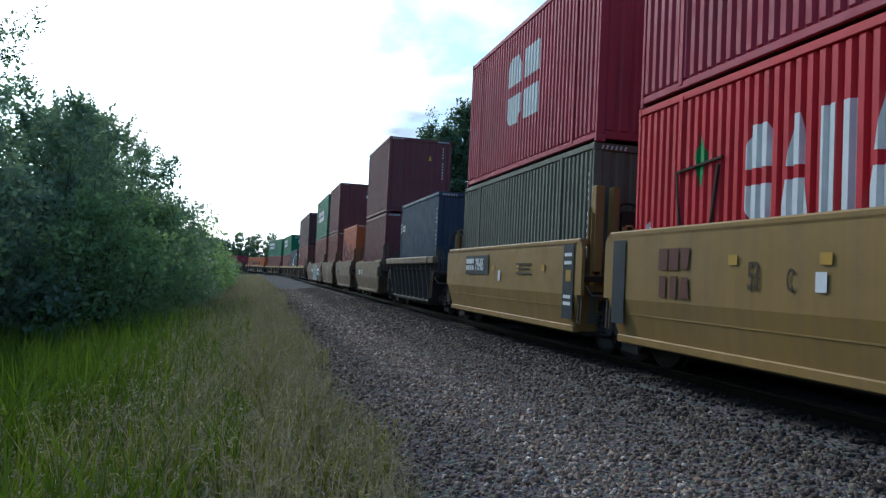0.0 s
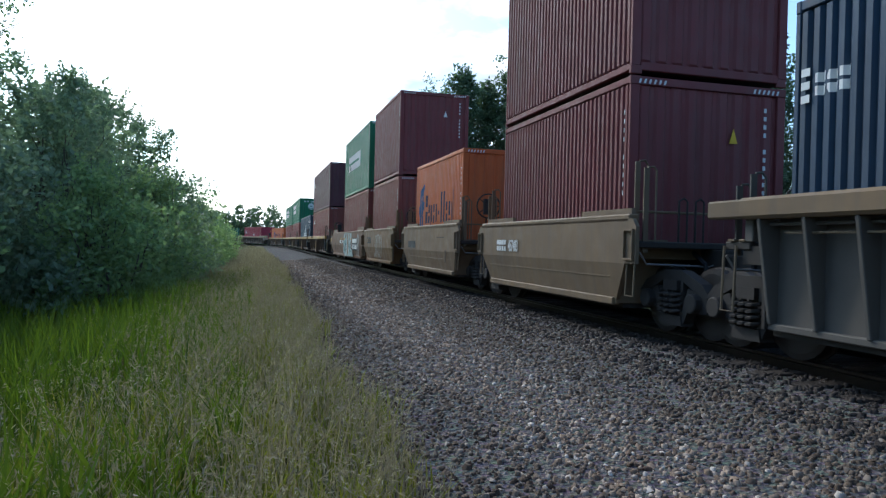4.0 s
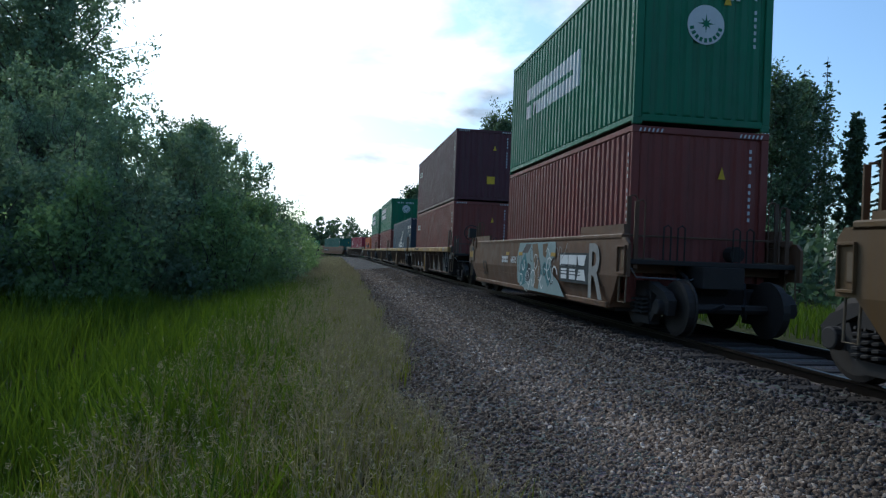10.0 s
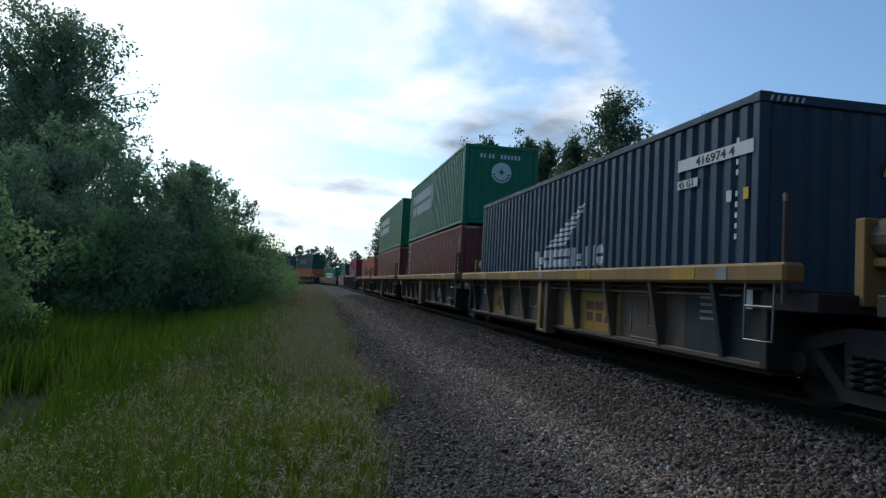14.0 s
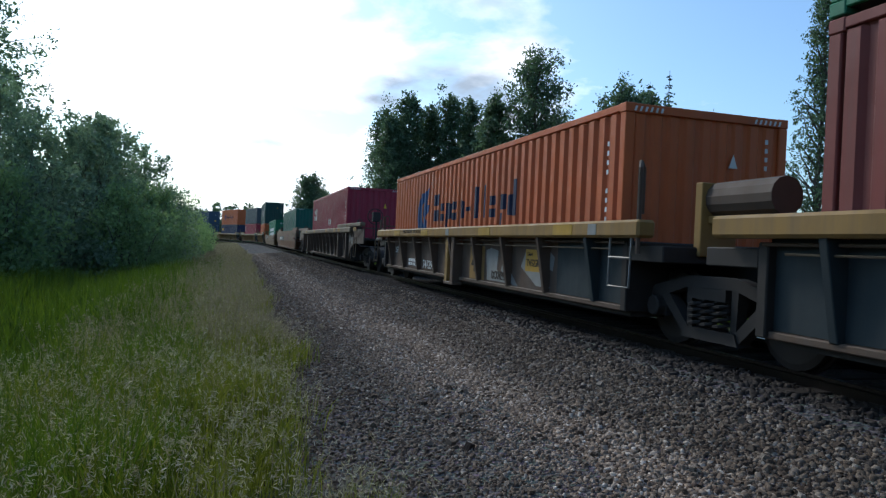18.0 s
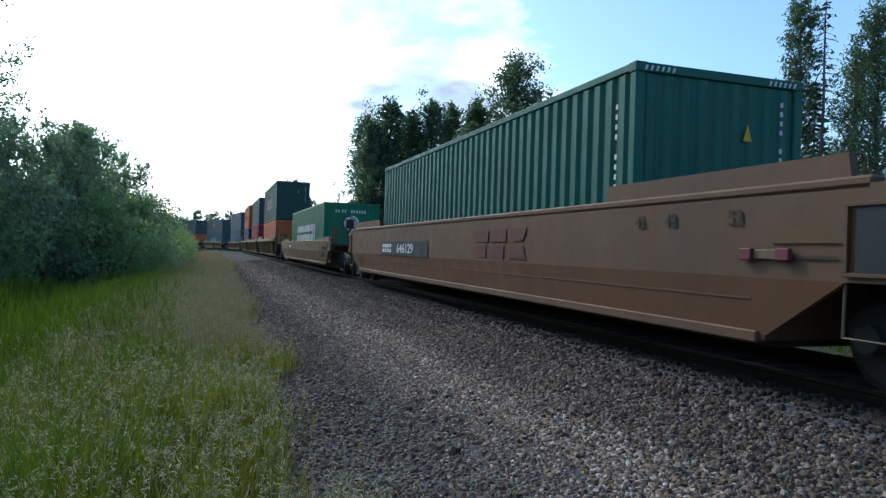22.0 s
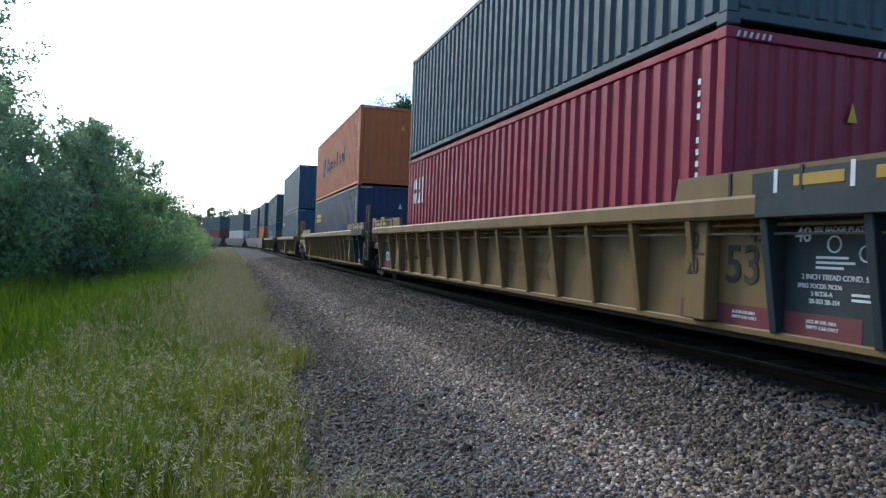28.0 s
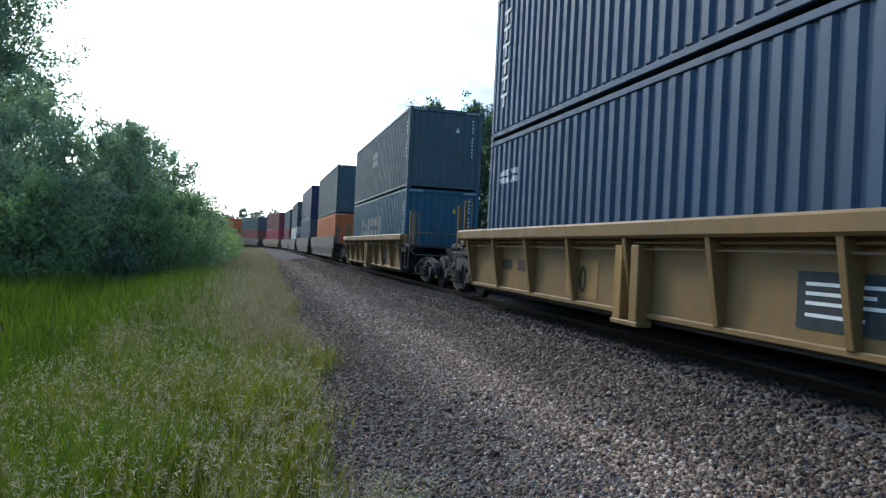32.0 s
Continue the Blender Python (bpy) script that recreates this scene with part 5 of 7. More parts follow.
        if far_panel:
            part("dark_end_panel", boxes((xp - 0.003, xp + 0.001, 7.2, 8.35, 0.58, 1.33)), BLACK_PANEL, w)
            letters(w, "1251", WHITE, xp - 0.008, 8.05, 0.61, 0.24, 0.92)
            letters(w, "53", WHITE, xp - 0.008, 8.05, 1.13, 0.09, 0.9)
        else:
            letters(w, "53", DARK_INK, xp - 0.004, 8.1, 1.06, 0.09, 1.0)
            letters(w, "48", DARK_INK, xp - 0.004, 7.5, 1.06, 0.09, 1.0)
        part("red_jacking_band", boxes((xp - 0.006, xp + 0.001, -7.8, -5.66, 0.385, 0.575)), DULL_RED, w)
        part("red_jacking_band", boxes((xp - 0.006, xp + 0.001, 5.6, 8.2, 0.385, 0.575)), DULL_RED, w)
        for yy in (-6.42, -7.28, 6.9):
            letters(w, "JACK IN THIS AREA", WHITE, xp - 0.008, yy, 0.50, 0.028, 0.85)
            letters(w, "EMPTY CAR ONLY", WHITE, xp - 0.008, yy, 0.455, 0.028, 0.95)
        letters(w, "53", DARK_INK, xp - 0.004, -6.30, 0.78, 0.34, 0.95)
        letters(w, "45", DARK_INK, xp - 0.004, -6.62, 1.15, 0.12, 0.95)
        letters(w, "48", WHITE, xp - 0.008, -7.14, 1.15, 0.12, 0.95)
        letters(w, "5", WHITE, xp - 0.008, -7.79, 1.18, 0.12, 1.0)
        letters(w, "SEE BADGE PLATE", WHITE, xp - 0.008, -7.33, 1.225, 0.042, 1.02)
        letters(w, "2 INCH TREAD COND. SHOES", WHITE, xp - 0.008, -7.22, 0.85, 0.042, 0.95)
        letters(w, "SPRG 7OCD5 7ICD6", WHITE, xp - 0.008, -7.18, 0.78, 0.036, 0.95)
        letters(w, "5 IICD6-A", WHITE, xp - 0.008, -7.32, 0.72, 0.036, 0.95)
        letters(w, "2B-353 2B-354", WHITE, xp - 0.008, -7.3, 0.66, 0.036, 0.95)
        bars(w, [(-7.36, -7.66, 1.015, 1.035), (-7.36, -7.72, 0.975, 0.995), (-7.36, -7.62, 0.935, 0.955), (-7.7, -7.95, 0.74, 0.76), (-7.7, -7.9, 0.70, 0.72), (-7.3, -7.8, 1.285, 1.30)], WHITE, xp - 0.008)
        if far_panel:
            bars(w, [(7.9, 7.2, 1.2, 1.24), (7.8, 7.3, 1.13, 1.17)], WHITE, xp - 0.008)
        for yy, zz, r in ((-7.53, 1.13, 0.062), (-7.82, 1.06, 0.06)):
            ring = bmesh.new()
            tube(ring, [(xp - 0.008, yy + r * math.cos(i * math.pi / 8), zz + r * math.sin(i * math.pi / 8)) for i in range(17)], 0.008, 4)
            part("round_stamp", ring, WHITE, w)
        part("lift_post", boxes((-1.46, -1.30, -6.22, -5.9, 0.40, 1.42), bev=0.012), YELLOW, w)
        part("lift_post", boxes((-1.46, -1.30, 5.9, 6.22, 0.40, 1.42), bev=0.012), YELLOW, w)
        letters(w, "40", DARK_INK, -1.465, -5.94, 1.08, 0.16, 0.75)
        letters(w, "20", DARK_INK, -1.465, -5.94, 0.84, 0.16, 0.75)
        part("fraction_bar", boxes((-1.467, -1.463, -6.18, -5.94, 1.02, 1.04)), DARK_INK, w)
        block_word(w, "ttx", OCHRE, xp - 0.003, -0.8, 0.60, 0.4, 1.9)
        for ch in list(w.children):
            if ch.name.startswith("rib") and abs(ch.location.y) > 7.5 and ch.location.y > 0:
                ch.location.y = 8.42 if far_panel else 8.2
        letters(w, "IL 53 1", DARK_INK, xp - 0.003, 5.73, 0.82, 0.075, 0.8)
        letters(w, "IW 8 9", DARK_INK, xp - 0.003, 5.73, 0.68, 0.075, 0.8)
        letters(w, "LD LMT 117500", DARK_INK, xp - 0.003, 4.84, 0.72, 0.075, 0.85)
        letters(w, "20 FT CONTAINER", DARK_INK, xp - 0.003, 3.84, 0.88, 0.07, 0.85)
        letters(w, "LIMIT 57,500 EACH", DARK_INK, xp - 0.003, 3.84, 0.79, 0.07, 0.85)
        letters(w, "40", DARK_INK, -1.465, 6.15, 1.16, 0.1, 0.95)
        letters(w, "20", DARK_INK, -1.465, 6.15, 0.98, 0.1, 0.95)
        letters(w, "45", DARK_INK, xp - 0.003, 6.9, 1.14, 0.1, 0.9)
        for yy in (-9.12, -9.50):
            part("ladder_post", boxes((-1.47, -1.41, yy - 0.025, yy + 0.025, 0.55, 2.30), bev=0.006), CHORD_GREY, w)
        for zz in (0.56, 0.86, 1.16, 1.46, 1.76):
            part("ladder_rung", tube(bmesh.new(), [(-1.44, -9.12, zz), (-1.44, -9.50, zz)], 0.014, 6), CHORD_GREY, w)
        for sx in (-1, 1):
            for sy in (-1, 1):
                y0, y1 = sorted((sy * 5.75, sy * (9.0 if sy < 0 or far_panel else 9.38)))
                fl = bmesh.new()
                prism(fl, [(y0, 1.52), (y0 + 0.06, 1.76), (y1 - 0.06, 1.76), (y1, 1.52)], "x", -0.03, 0.03)
                o = part("guide_flange", fl, YELLOW, w)
                o.location = (sx * 1.47, 0, 0)
                for q in (0.25, 0.5, 0.75):
                    yq = y0 + (y1 - y0) * q
                    part("flange_seam", boxes((sx * 1.505 - 0.006, sx * 1.505 + 0.006, yq - 0.016, yq + 0.016, 1.54, 1.75)), STEEL, w)
        if not far_panel:
            arch = bmesh.new()
            curve = [(9.3 - 0.98 * math.sin(a_ * math.pi / 20), 0.36 + 0.54 * math.cos(a_ * math.pi / 20)) for a_ in range(11)]
            prism(arch, [(8.2, 0.36), (8.2, 1.36), (9.95, 1.36), (9.95, 0.90)] + curve, "x", -0.02, 0.02)
            part("arch_rim", tube(bmesh.new(), [(-1.42, 9.95, 0.90)] + [(-1.42, a_, b_) for a_, b_ in curve], 0.025, 6), YELLOW, w)
            for sx in (-1, 1):
                o = part("end_plate", arch.copy() if sx < 0 else arch, YELLOW, w)
                o.location = (sx * 1.40, 0, 0)
                part("chord_end", boxes((sx * 1.43 - 0.1, sx * 1.43 + 0.1, 9.0, 9.95, 1.37, 1.53), bev=0.02), YELLOW, w)
                part("end_beam", boxes((sx * 1.30 - 0.14, sx * 1.30 + 0.14, 9.95, 11.35, 1.02, 1.20), bev=0.02), YELLOW, w)
                for yy in (10.75, 11.30):
                    part("stanchion", boxes((sx * 1.40 - 0.045, sx * 1.40 + 0.045, yy - 0.035, yy + 0.035, 0.85, 2.34), bev=0.01), CHORD_YELLOW, w)
                    part("grab_loop", tube(bmesh.new(), [(sx * 1.40, yy, 1.05), (sx * 1.24, yy + 0.05, 1.08), (sx * 1.24, yy + 0.05, 2.24), (sx * 1.28, yy + 0.03, 2.31), (sx * 1.38, yy, 2.31)], 0.016, 6), CHORD_YELLOW, w)
                for ya, yb, za, zb in ((10.76, 11.28, 0.50, 0.54), (10.76, 11.28, 0.82, 0.90), (10.76, 10.80, 0.54, 0.82), (11.24, 11.28, 0.54, 0.82)):
                    part("step_frame", boxes((sx * 1.44 - 0.03, sx * 1.44 + 0.03, ya, yb, za, zb), bev=0.006), CHORD_YELLOW, w)
        for sy in (-1, 1):
            if sy > 0 and not far_panel:
                continue
            y0, y1 = sorted((sy * 6.84, sy * 8.95))
            part("stripe_panel", boxes((-1.506, -1.501, y0, y1, 1.54, 1.72)), BLACK_PANEL, w)
            for i in range(3 if sy < 0 else 2):
                ya = y1 - 0.94 - i * 0.74
                part("stripe_mark", boxes((-1.510, -1.505, max(ya, y0 + 0.02), ya + 0.48, 1.585, 1.675)), BRIGHT_YELLOW, w)
                part("stripe_bar", boxes((-1.510, -1.505, ya + 0.65, ya + 0.69, 1.54, 1.735)), WHITE, w)
            for sx in (-0.95, 0.95):
                stand = None
                for x0, x1, ya, yb, za, zb in ((-0.26, -0.2, -0.22, 0.24, 0, 0.68), (0.2, 0.26, -0.22, 0.24, 0, 0.68), (-0.26, 0.26, -0.22, 0.24, 0.68, 0.75), (-0.26, -0.13, -0.26, -0.22, 0.18, 0.55), (0.13, 0.26, -0.26, -0.22, 0.18, 0.55), (-0.26, 0.26, -0.26, -0.22, 0.55, 0.75), (-0.26, 0.26, -0.26, -0.22, 0, 0.18)):
                    o = part("stand_plate" if stand else "guide_stand", boxes((x0, x1, ya, yb, za, zb)), YELLOW, stand or w)
                    if not stand:
                        stand = o
                        o.location = (sx, sy * 9.15, 1.14)
    elif kind == "old_ribbed":
        xp = -1.306
        bars(w, [(-0.8, -1.5, 0.92, 0.95), (-0.8, -1.5, 0.84, 0.87), (-0.8, -1.4, 0.76, 0.79)], WHITE, xp - 0.002)
        part("notice_plate", boxes((xp - 0.005, xp + 0.001, -7.55, -7.1, 0.6, 0.95)), BLACK_PANEL, w)
        part("notice_plate", boxes((xp - 0.005, xp + 0.001, -8.0, -7.75, 0.58, 0.85)), WHITE, w)
        letters(w, "40", DARK_INK, xp - 0.003, -0.2, 0.95, 0.18, 1.0)
        letters(w, "659460", WHITE, xp - 0.003, 4.40, 0.91, 0.20, 0.95)
        block_word(w, "Rttx", GREY_WELL, xp - 0.003, 5.20, 0.91, 0.18, 0.48)


def flaps(w, Lw, mat, top, rise, k=1.0):
    """The raised guide flanges on top of a smooth wagon's ends, and the framed boxes in its end sheets."""
    for sy in (-1, 1):
        y0, y1 = sorted((sy * (Lw / 2 - 2.5 * k), sy * (Lw / 2 + 0.85 * k)))
        bm = bmesh.new()
        prism(bm, [(y0, top), (y0 + 0.04 * k, top + rise), (y1 - 0.04 * k, top + rise), (y1, top)], "x", -0.03, 0.03)
        me = to_mesh("guide_flange", bm, mat)
        for sx in (-1, 1):
            part("guide_flange", me, None, w).location = (sx * 1.36, 0, 0.02)
        a, b = sorted((sy * (Lw / 2 + 0.9 * k), sy * (Lw / 2 + 1.42 * k)))
        for za, zb, ya, yb in ((0.90, 0.93, a, b), (top - 0.16, top - 0.13, a, b), (0.93, top - 0.16, a, a + 0.04 * k), (0.93, top - 0.16, b - 0.04 * k, b)):
            part("box_frame", boxes((-1.525, -1.492, ya, yb, za, zb), bev=0.004), mat, w)
        part("box_lid", boxes((-1.498, -1.493, a + 0.08 * k, a + 0.26 * k, 1.0, top - 0.22)), CHORD_GREY, w)


def long_wagons():
    d = -7.25
    # near end, far end, wagon paint, kind, well length, length over joints, trucks, label, loads, marks
    five = "grimy yellow-tan ribbed well wagon with yellow top chord"
    new3 = "clean yellow ribbed well wagon with dark end panels"
    rows = [
        (81.05, DIRTY_YELLOW, "ribbed", 13.0, 15.2, (2, 1), five, (("brown", 2.9, "brown-red container in the well", "white_word_small"), ("dark_maroon", 2.9, "dark maroon container stacked on top", "white_word_small")), "ribbed_number"),
        (96.2, DIRTY_YELLOW, "ribbed", 13.0, 15.2, (0, 1), five, (("sea_blue", 2.9, "dark sea-blue container with a white wing emblem", "wing_white"),), "forty"),
        (111.2, DIRTY_YELLOW, "ribbed", 13.0, 15.2, (0, 1), five, (("brown", 2.59, "brown-red container in the well", "white_vertical"), ("green", 2.59, "green container with white lettering on top", "white_side")), "plain_forty"),
        (126.7, DIRTY_YELLOW, "ribbed", 13.0, 15.2, (0, 1), five, (("brown", 2.59, "brown-red container in the well", ""), ("green", 2.59, "green container with white lettering on top", "white_side")), "forty"),
        (141.9, DIRTY_YELLOW, "ribbed", 13.0, 15.2, (0, 2), five, (("orange", 2.5, "orange container with dark blue lettering", "blue_on_orange"),), "ribbed_number"),
        (163.05, OLD_BROWN, "ribbed", 17.2, 23.0, (2, 2), "dull brown ribbed well wagon under a red container", (("red", 2.9, "red container with white hazard diamonds", "cai"),), "old_ribbed"),
        (186.2, BROWN_WELL, "smooth", 16.6, 23.0, (2, 2), "brown smooth-sided well wagon with a numbered panel", (("teal_green", 2.9, "dark blue-green corrugated steel container", ""),), "brown_number"),
        (209.4, OCHRE, "smooth", 16.6, 23.0, (2, 2), "ochre smooth-sided well wagon under a green container", (("green", 2.6, "green container with large white lettering", "evergreen_white"),), "yellow_smooth"),
        (232.8, YELLOW, "ribbed", 17.0, 19.8, (2, 1), new3, (("orange", 2.6, "faded orange container in the well", ""), ("dark_green", 2.9, "dark green container with white lettering on top", "white_wide")), "new_yellow"),
        (252.55, YELLOW, "ribbed", 17.0, 19.8, (0, 1), new3, (("red", 2.9, "red container with a small white mark", "cai_small"), ("slate", 2.6, "slate blue container stacked on top", "")), "new_yellow"),
        (272.1, YELLOW, "ribbed", 17.0, 19.8, (0, 2), new3, (("navy", 2.85, "navy container with yellow lettering", "gold_word_small"), ("orange", 2.9, "orange container with dark blue lettering on top", "blue_on_orange")), "new_yellow_end"),
        (293.6, YELLOW, "ribbed", 13.2, 20.4, (2, 2), "yellow ribbed well wagon under blue containers", (("blue", 2.9, "blue container with small white lettering", "white_word_small"), ("blue", 2.9, "blue container stacked on top", "white_vertical")), "plain_forty"),
        (314.0, YELLOW, "ribbed", 13.2, 20.4, (2, 2), "yellow ribbed well wagon under grey-blue containers", (("teal", 2.6, "teal container with white lettering", "white_wide"), ("slate", 2.6, "slate grey container with a white mark on top", "white_mid")), "plain_forty"),
        (334.4, GREY_WELL, "smooth", 13.6, 20.0, (2, 2), "pale grey smooth-sided well wagon", (("orange", 2.6, "orange container in the well", ""), ("slate", 2.9, "dark slate container stacked on top", "")), ""),
        (354.4, GREY_WELL, "smooth", 13.6, 20.0, (2, 2), "pale grey smooth-sided well wagon", (("slate", 2.9, "slate container in the well", ""), ("navy", 2.9, "navy container stacked on top", "")), ""),
        (374.4, GREY_WELL, "smooth", 13.6, 20.0, (2, 2), "pale grey smooth-sided well wagon", (("cream", 2.6, "cream container in the well", ""), ("slate", 2.9, "slate container stacked on top", "")), ""),
        (394.4, GREY_WELL, "smooth", 13.6, 20.0, (2, 2), "pale grey smooth-sided well wagon", (("maroon", 2.9, "maroon container in the well", ""), ("slate", 2.6, "slate container stacked on top", "")), ""),
        (414.4, TAN, "smooth", 13.6, 20.0, (2, 2), "tan smooth-sided well wagon", (("red", 2.9, "red container in the well", ""), ("maroon", 2.9, "maroon container stacked on top", "")), ""),
        (434.4, GREY_WELL, "smooth", 13.6, 20.0, (2, 2), "pale grey smooth-sided well wagon", (("brown", 2.9, "brown container in the well", ""), ("slate", 2.6, "slate container stacked on top", "")), ""),
        (454.4, TAN, "smooth", 13.6, 20.0, (2, 2), "tan smooth-sided well wagon", (("red", 2.9, "red container in the well", ""), ("orange", 2.6, "orange container stacked on top", "")), ""),
        (474.4, GREY_WELL, "smooth", 13.6, 20.0, (2, 2), "pale grey smooth-sided well wagon", (("orange", 2.9, "orange container in the well", ""),), ""),
        (494.4, TAN, "smooth", 13.6, 20.0, (2, 2), "tan smooth-sided well wagon", (("green", 2.9, "green container in the well", ""), ("red", 2.6, "red container stacked on top", "")), ""),
    ]
    for i, (a, mat, kind, Lw, pitch, tr, label, loads, marks) in enumerate(rows):
        mid = a + d + LONG / 2
        top = 1.54 if kind == "ribbed" else 1.50
        if mat is DIRTY_YELLOW:
            top = 1.38
        if i in (11, 12):
            top = 1.46
        if i == 6:
            top = 1.56
        if i == 7:
            top = 1.24
        chord = CHORD_YELLOW if mat in (DIRTY_YELLOW,) else None
        if i == 5:
            chord = CHORD_GREY
        w = wagon(Lw, pitch, mat, kind, label, 1.0, chord, tr, top, n_rib=17 if Lw == 17.0 else 14 if Lw > 15 else 9, joint=1 in tr or 0 in tr, tall=i >= 8, wheel=i < 11 and i != 6)
        on_train(w, mid)
        if i == 6:
            for ch in w.children:
                if ch.name.startswith("lower_plate"):
                    ch.data.materials[0] = RUST_ORANGE
        if i == 3:
            patch(w, [(-3.35, 1.0), (-3.55, 1.0), (-3.75, 0.78), (-4.05, 1.0), (-4.3, 1.0), (-3.95, 0.68), (-4.5, 0.42), (-4.15, 0.42), (-3.6, 0.64), (-3.45, 0.80)], -1.3085, PALE_SPRAY)
        if i == 5:
            end_arches(w)
        if mat is DIRTY_YELLOW:
            joint_gear(w, i > 0)
        if i == 0:
            end_gear(w, -6.9, -1, 1.0, OLD_BROWN, wheel=True)
        if i == 4:
            end_gear(w, 6.9, 1, 1.0, OLD_BROWN)
        if marks:
            well_marks(w, marks, Lw)
        if i in (6, 7):
            flaps(w, Lw, mat, top, 0.23 if i == 6 else 0.17)
        z = Z0
        for j, (col, H, lab, wd) in enumerate(loads):
            c = load(mid - LONG / 2, mid + LONG / 2, H, z, col, lab)
            if i < 14 and wd not in ("evergreen_white", "white_side"):
                end_marks(c, LONG, H, 40 + i * 3 + j)
            if wd:
                word(c, wd)
            if i in (0, 11) and j == 1:
                part("yellow_plate", boxes((0.10, 0.42, -LONG / 2 + 0.006, -LONG / 2 + 0.014, 0.72, 1.02)), GOLD_INK, c)
            z += H + 0.02


short_wagons()
long_wagons()


# ---------------------------------------------------------------- ground
def lie(x, y):
    """Height of the ground: ballast shoulder, path, grass bank and ditch, level woods."""
    if x > -1.75:
        z = -0.20 + 0.07 * min(1, max(0, (x + 1.75) / 0.4)) if x < 1.75 else (-0.20 - 0.25 * (x - 1.75) if x < 4 else -0.76)
    elif x > -5.6:
        z = -0.20 - 0.34 * (-1.75 - x) / 3.85 + 0.02 * math.sin((x + 1.75) * 1.6)
    elif x > -10:
        t = (-5.6 - x) / 4.4
        z = -0.54 - 0.55 * t * t * (3 - 2 * t)
    else:
        z = -1.09 + 0.25 * min(1, (-10 - x) / 10)
    return z + 0.035 * noise.noise((x * 0.7, y * 0.35, 0)) * (0.3 if x > -1.75 else 1)


def line_shift(y):
    """How far the line has swung to the left at y."""
    if y <= BEND_AT:
        return 0.0
    a = min((y - BEND_AT) / BEND_R, 0.98)
    return -BEND_R * (1 - math.sqrt(1 - a * a))


def make_ground():
    m, nt, b = material("gravel_and_soil", 1.0)
    b.inputs["Specular IOR Level"].default_value = 0.05
    fine, mid_, big = noise_node(nt, 38, 6, rough=0.75), noise_node(nt, 9, 5), noise_node(nt, 0.55, 4)
    vor = nt.nodes.new("ShaderNodeTexVoronoi")
    vor.inputs["Scale"].default_value = 26
    tc = nt.nodes.new("ShaderNodeTexCoord")
    nt.links.new(tc.outputs["Object"], vor.inputs["Vector"])
    stone = ramp_node(nt, fine, [(0.25, (0.045, 0.036, 0.028)), (0.5, (0.10, 0.082, 0.064)), (0.8, (0.19, 0.162, 0.132))])
    cell = mix_node(nt, 0.5, stone, vor.outputs["Color"], "SOFT_LIGHT")
    grey = nt.nodes.new("ShaderNodeHueSaturation")
    grey.inputs["Saturation"].default_value = 0.45
    nt.links.new(cell, grey.inputs["Color"])
    # soil takes over on the grass bank and beyond, by the lie of the land across the line
    sep = nt.nodes.new("ShaderNodeSeparateXYZ")
    nt.links.new(tc.outputs["Object"], sep.inputs[0])
    addn = nt.nodes.new("ShaderNodeMath"); addn.operation = "MULTIPLY_ADD"
    nt.links.new(big, addn.inputs[0]); addn.inputs[1].default_value = 1.2
    nt.links.new(sep.outputs["X"], addn.inputs[2])
    edge = nt.nodes.new("ShaderNodeMapRange")
    edge.inputs["From Min"].default_value, edge.inputs["From Max"].default_value = -5.1, -4.5
    nt.links.new(addn.outputs[0], edge.inputs["Value"])
    soil = ramp_node(nt, mid_, [(0.3, (0.035, 0.04, 0.018)), (0.7, (0.085, 0.085, 0.035))])
    far = nt.nodes.new("ShaderNodeMapRange")         # the ballast ends beyond the track as well
    far.inputs["From Min"].default_value, far.inputs["From Max"].default_value = 3.6, 3.0
    nt.links.new(addn.outputs[0], far.inputs["Value"])
    both = nt.nodes.new("ShaderNodeMath"); both.operation = "MULTIPLY"
    nt.links.new(edge.outputs[0], both.inputs[0]); nt.links.new(far.outputs[0], both.inputs[1])
    col = mix_node(nt, both.outputs[0], soil, grey.outputs[0])
    nt.links.new(col, b.inputs["Base Color"])
    bump_node(nt, b, vor.outputs["Distance"], 0.9, 0.03)
    xs = [-900, -300, -120, -60, -40, -30, -24, -20, -17, -14, -12, -10.8] + [-10 + 0.3 * i for i in range(29)] + [-1.4, 0, 1.4, 1.75, 2.2, 2.8, 3.4, 4, 5, 7, 10, 14, 20, 30, 50, 90, 200, 900]
    ys = [-900, -300, -120, -60, -30, -15, -8, -4] + [-2 + 0.5 * i for i in range(60)] + [28 + 2 * i for i in range(60)] + [150 + 8 * i for i in range(12)] + [260, 320, 450, 700, 1500]
    vs, fs = [], []
    for y in ys:
        sh = line_shift(y) if y < 255 else line_shift(255)
        for x in xs:
            w = max(0.0, 1 - abs(x) / 60)
            vs.append((x + sh * w, y, lie(x, y)))
    n = len(xs)
    for j in range(len(ys) - 1):
        for i in range(n - 1):
            fs.append((j * n + i, j * n + i + 1, (j + 1) * n + i + 1, (j + 1) * n + i))
    me = bpy.data.meshes.new("ground")
    me.from_pydata(vs, [], fs)
    me.materials.append(m)
    me.shade_smooth()
    return tagged(new("ground", me), "gravel path and ballast beside a grassy bank", "ground", kind="structure")


GROUND = make_ground()


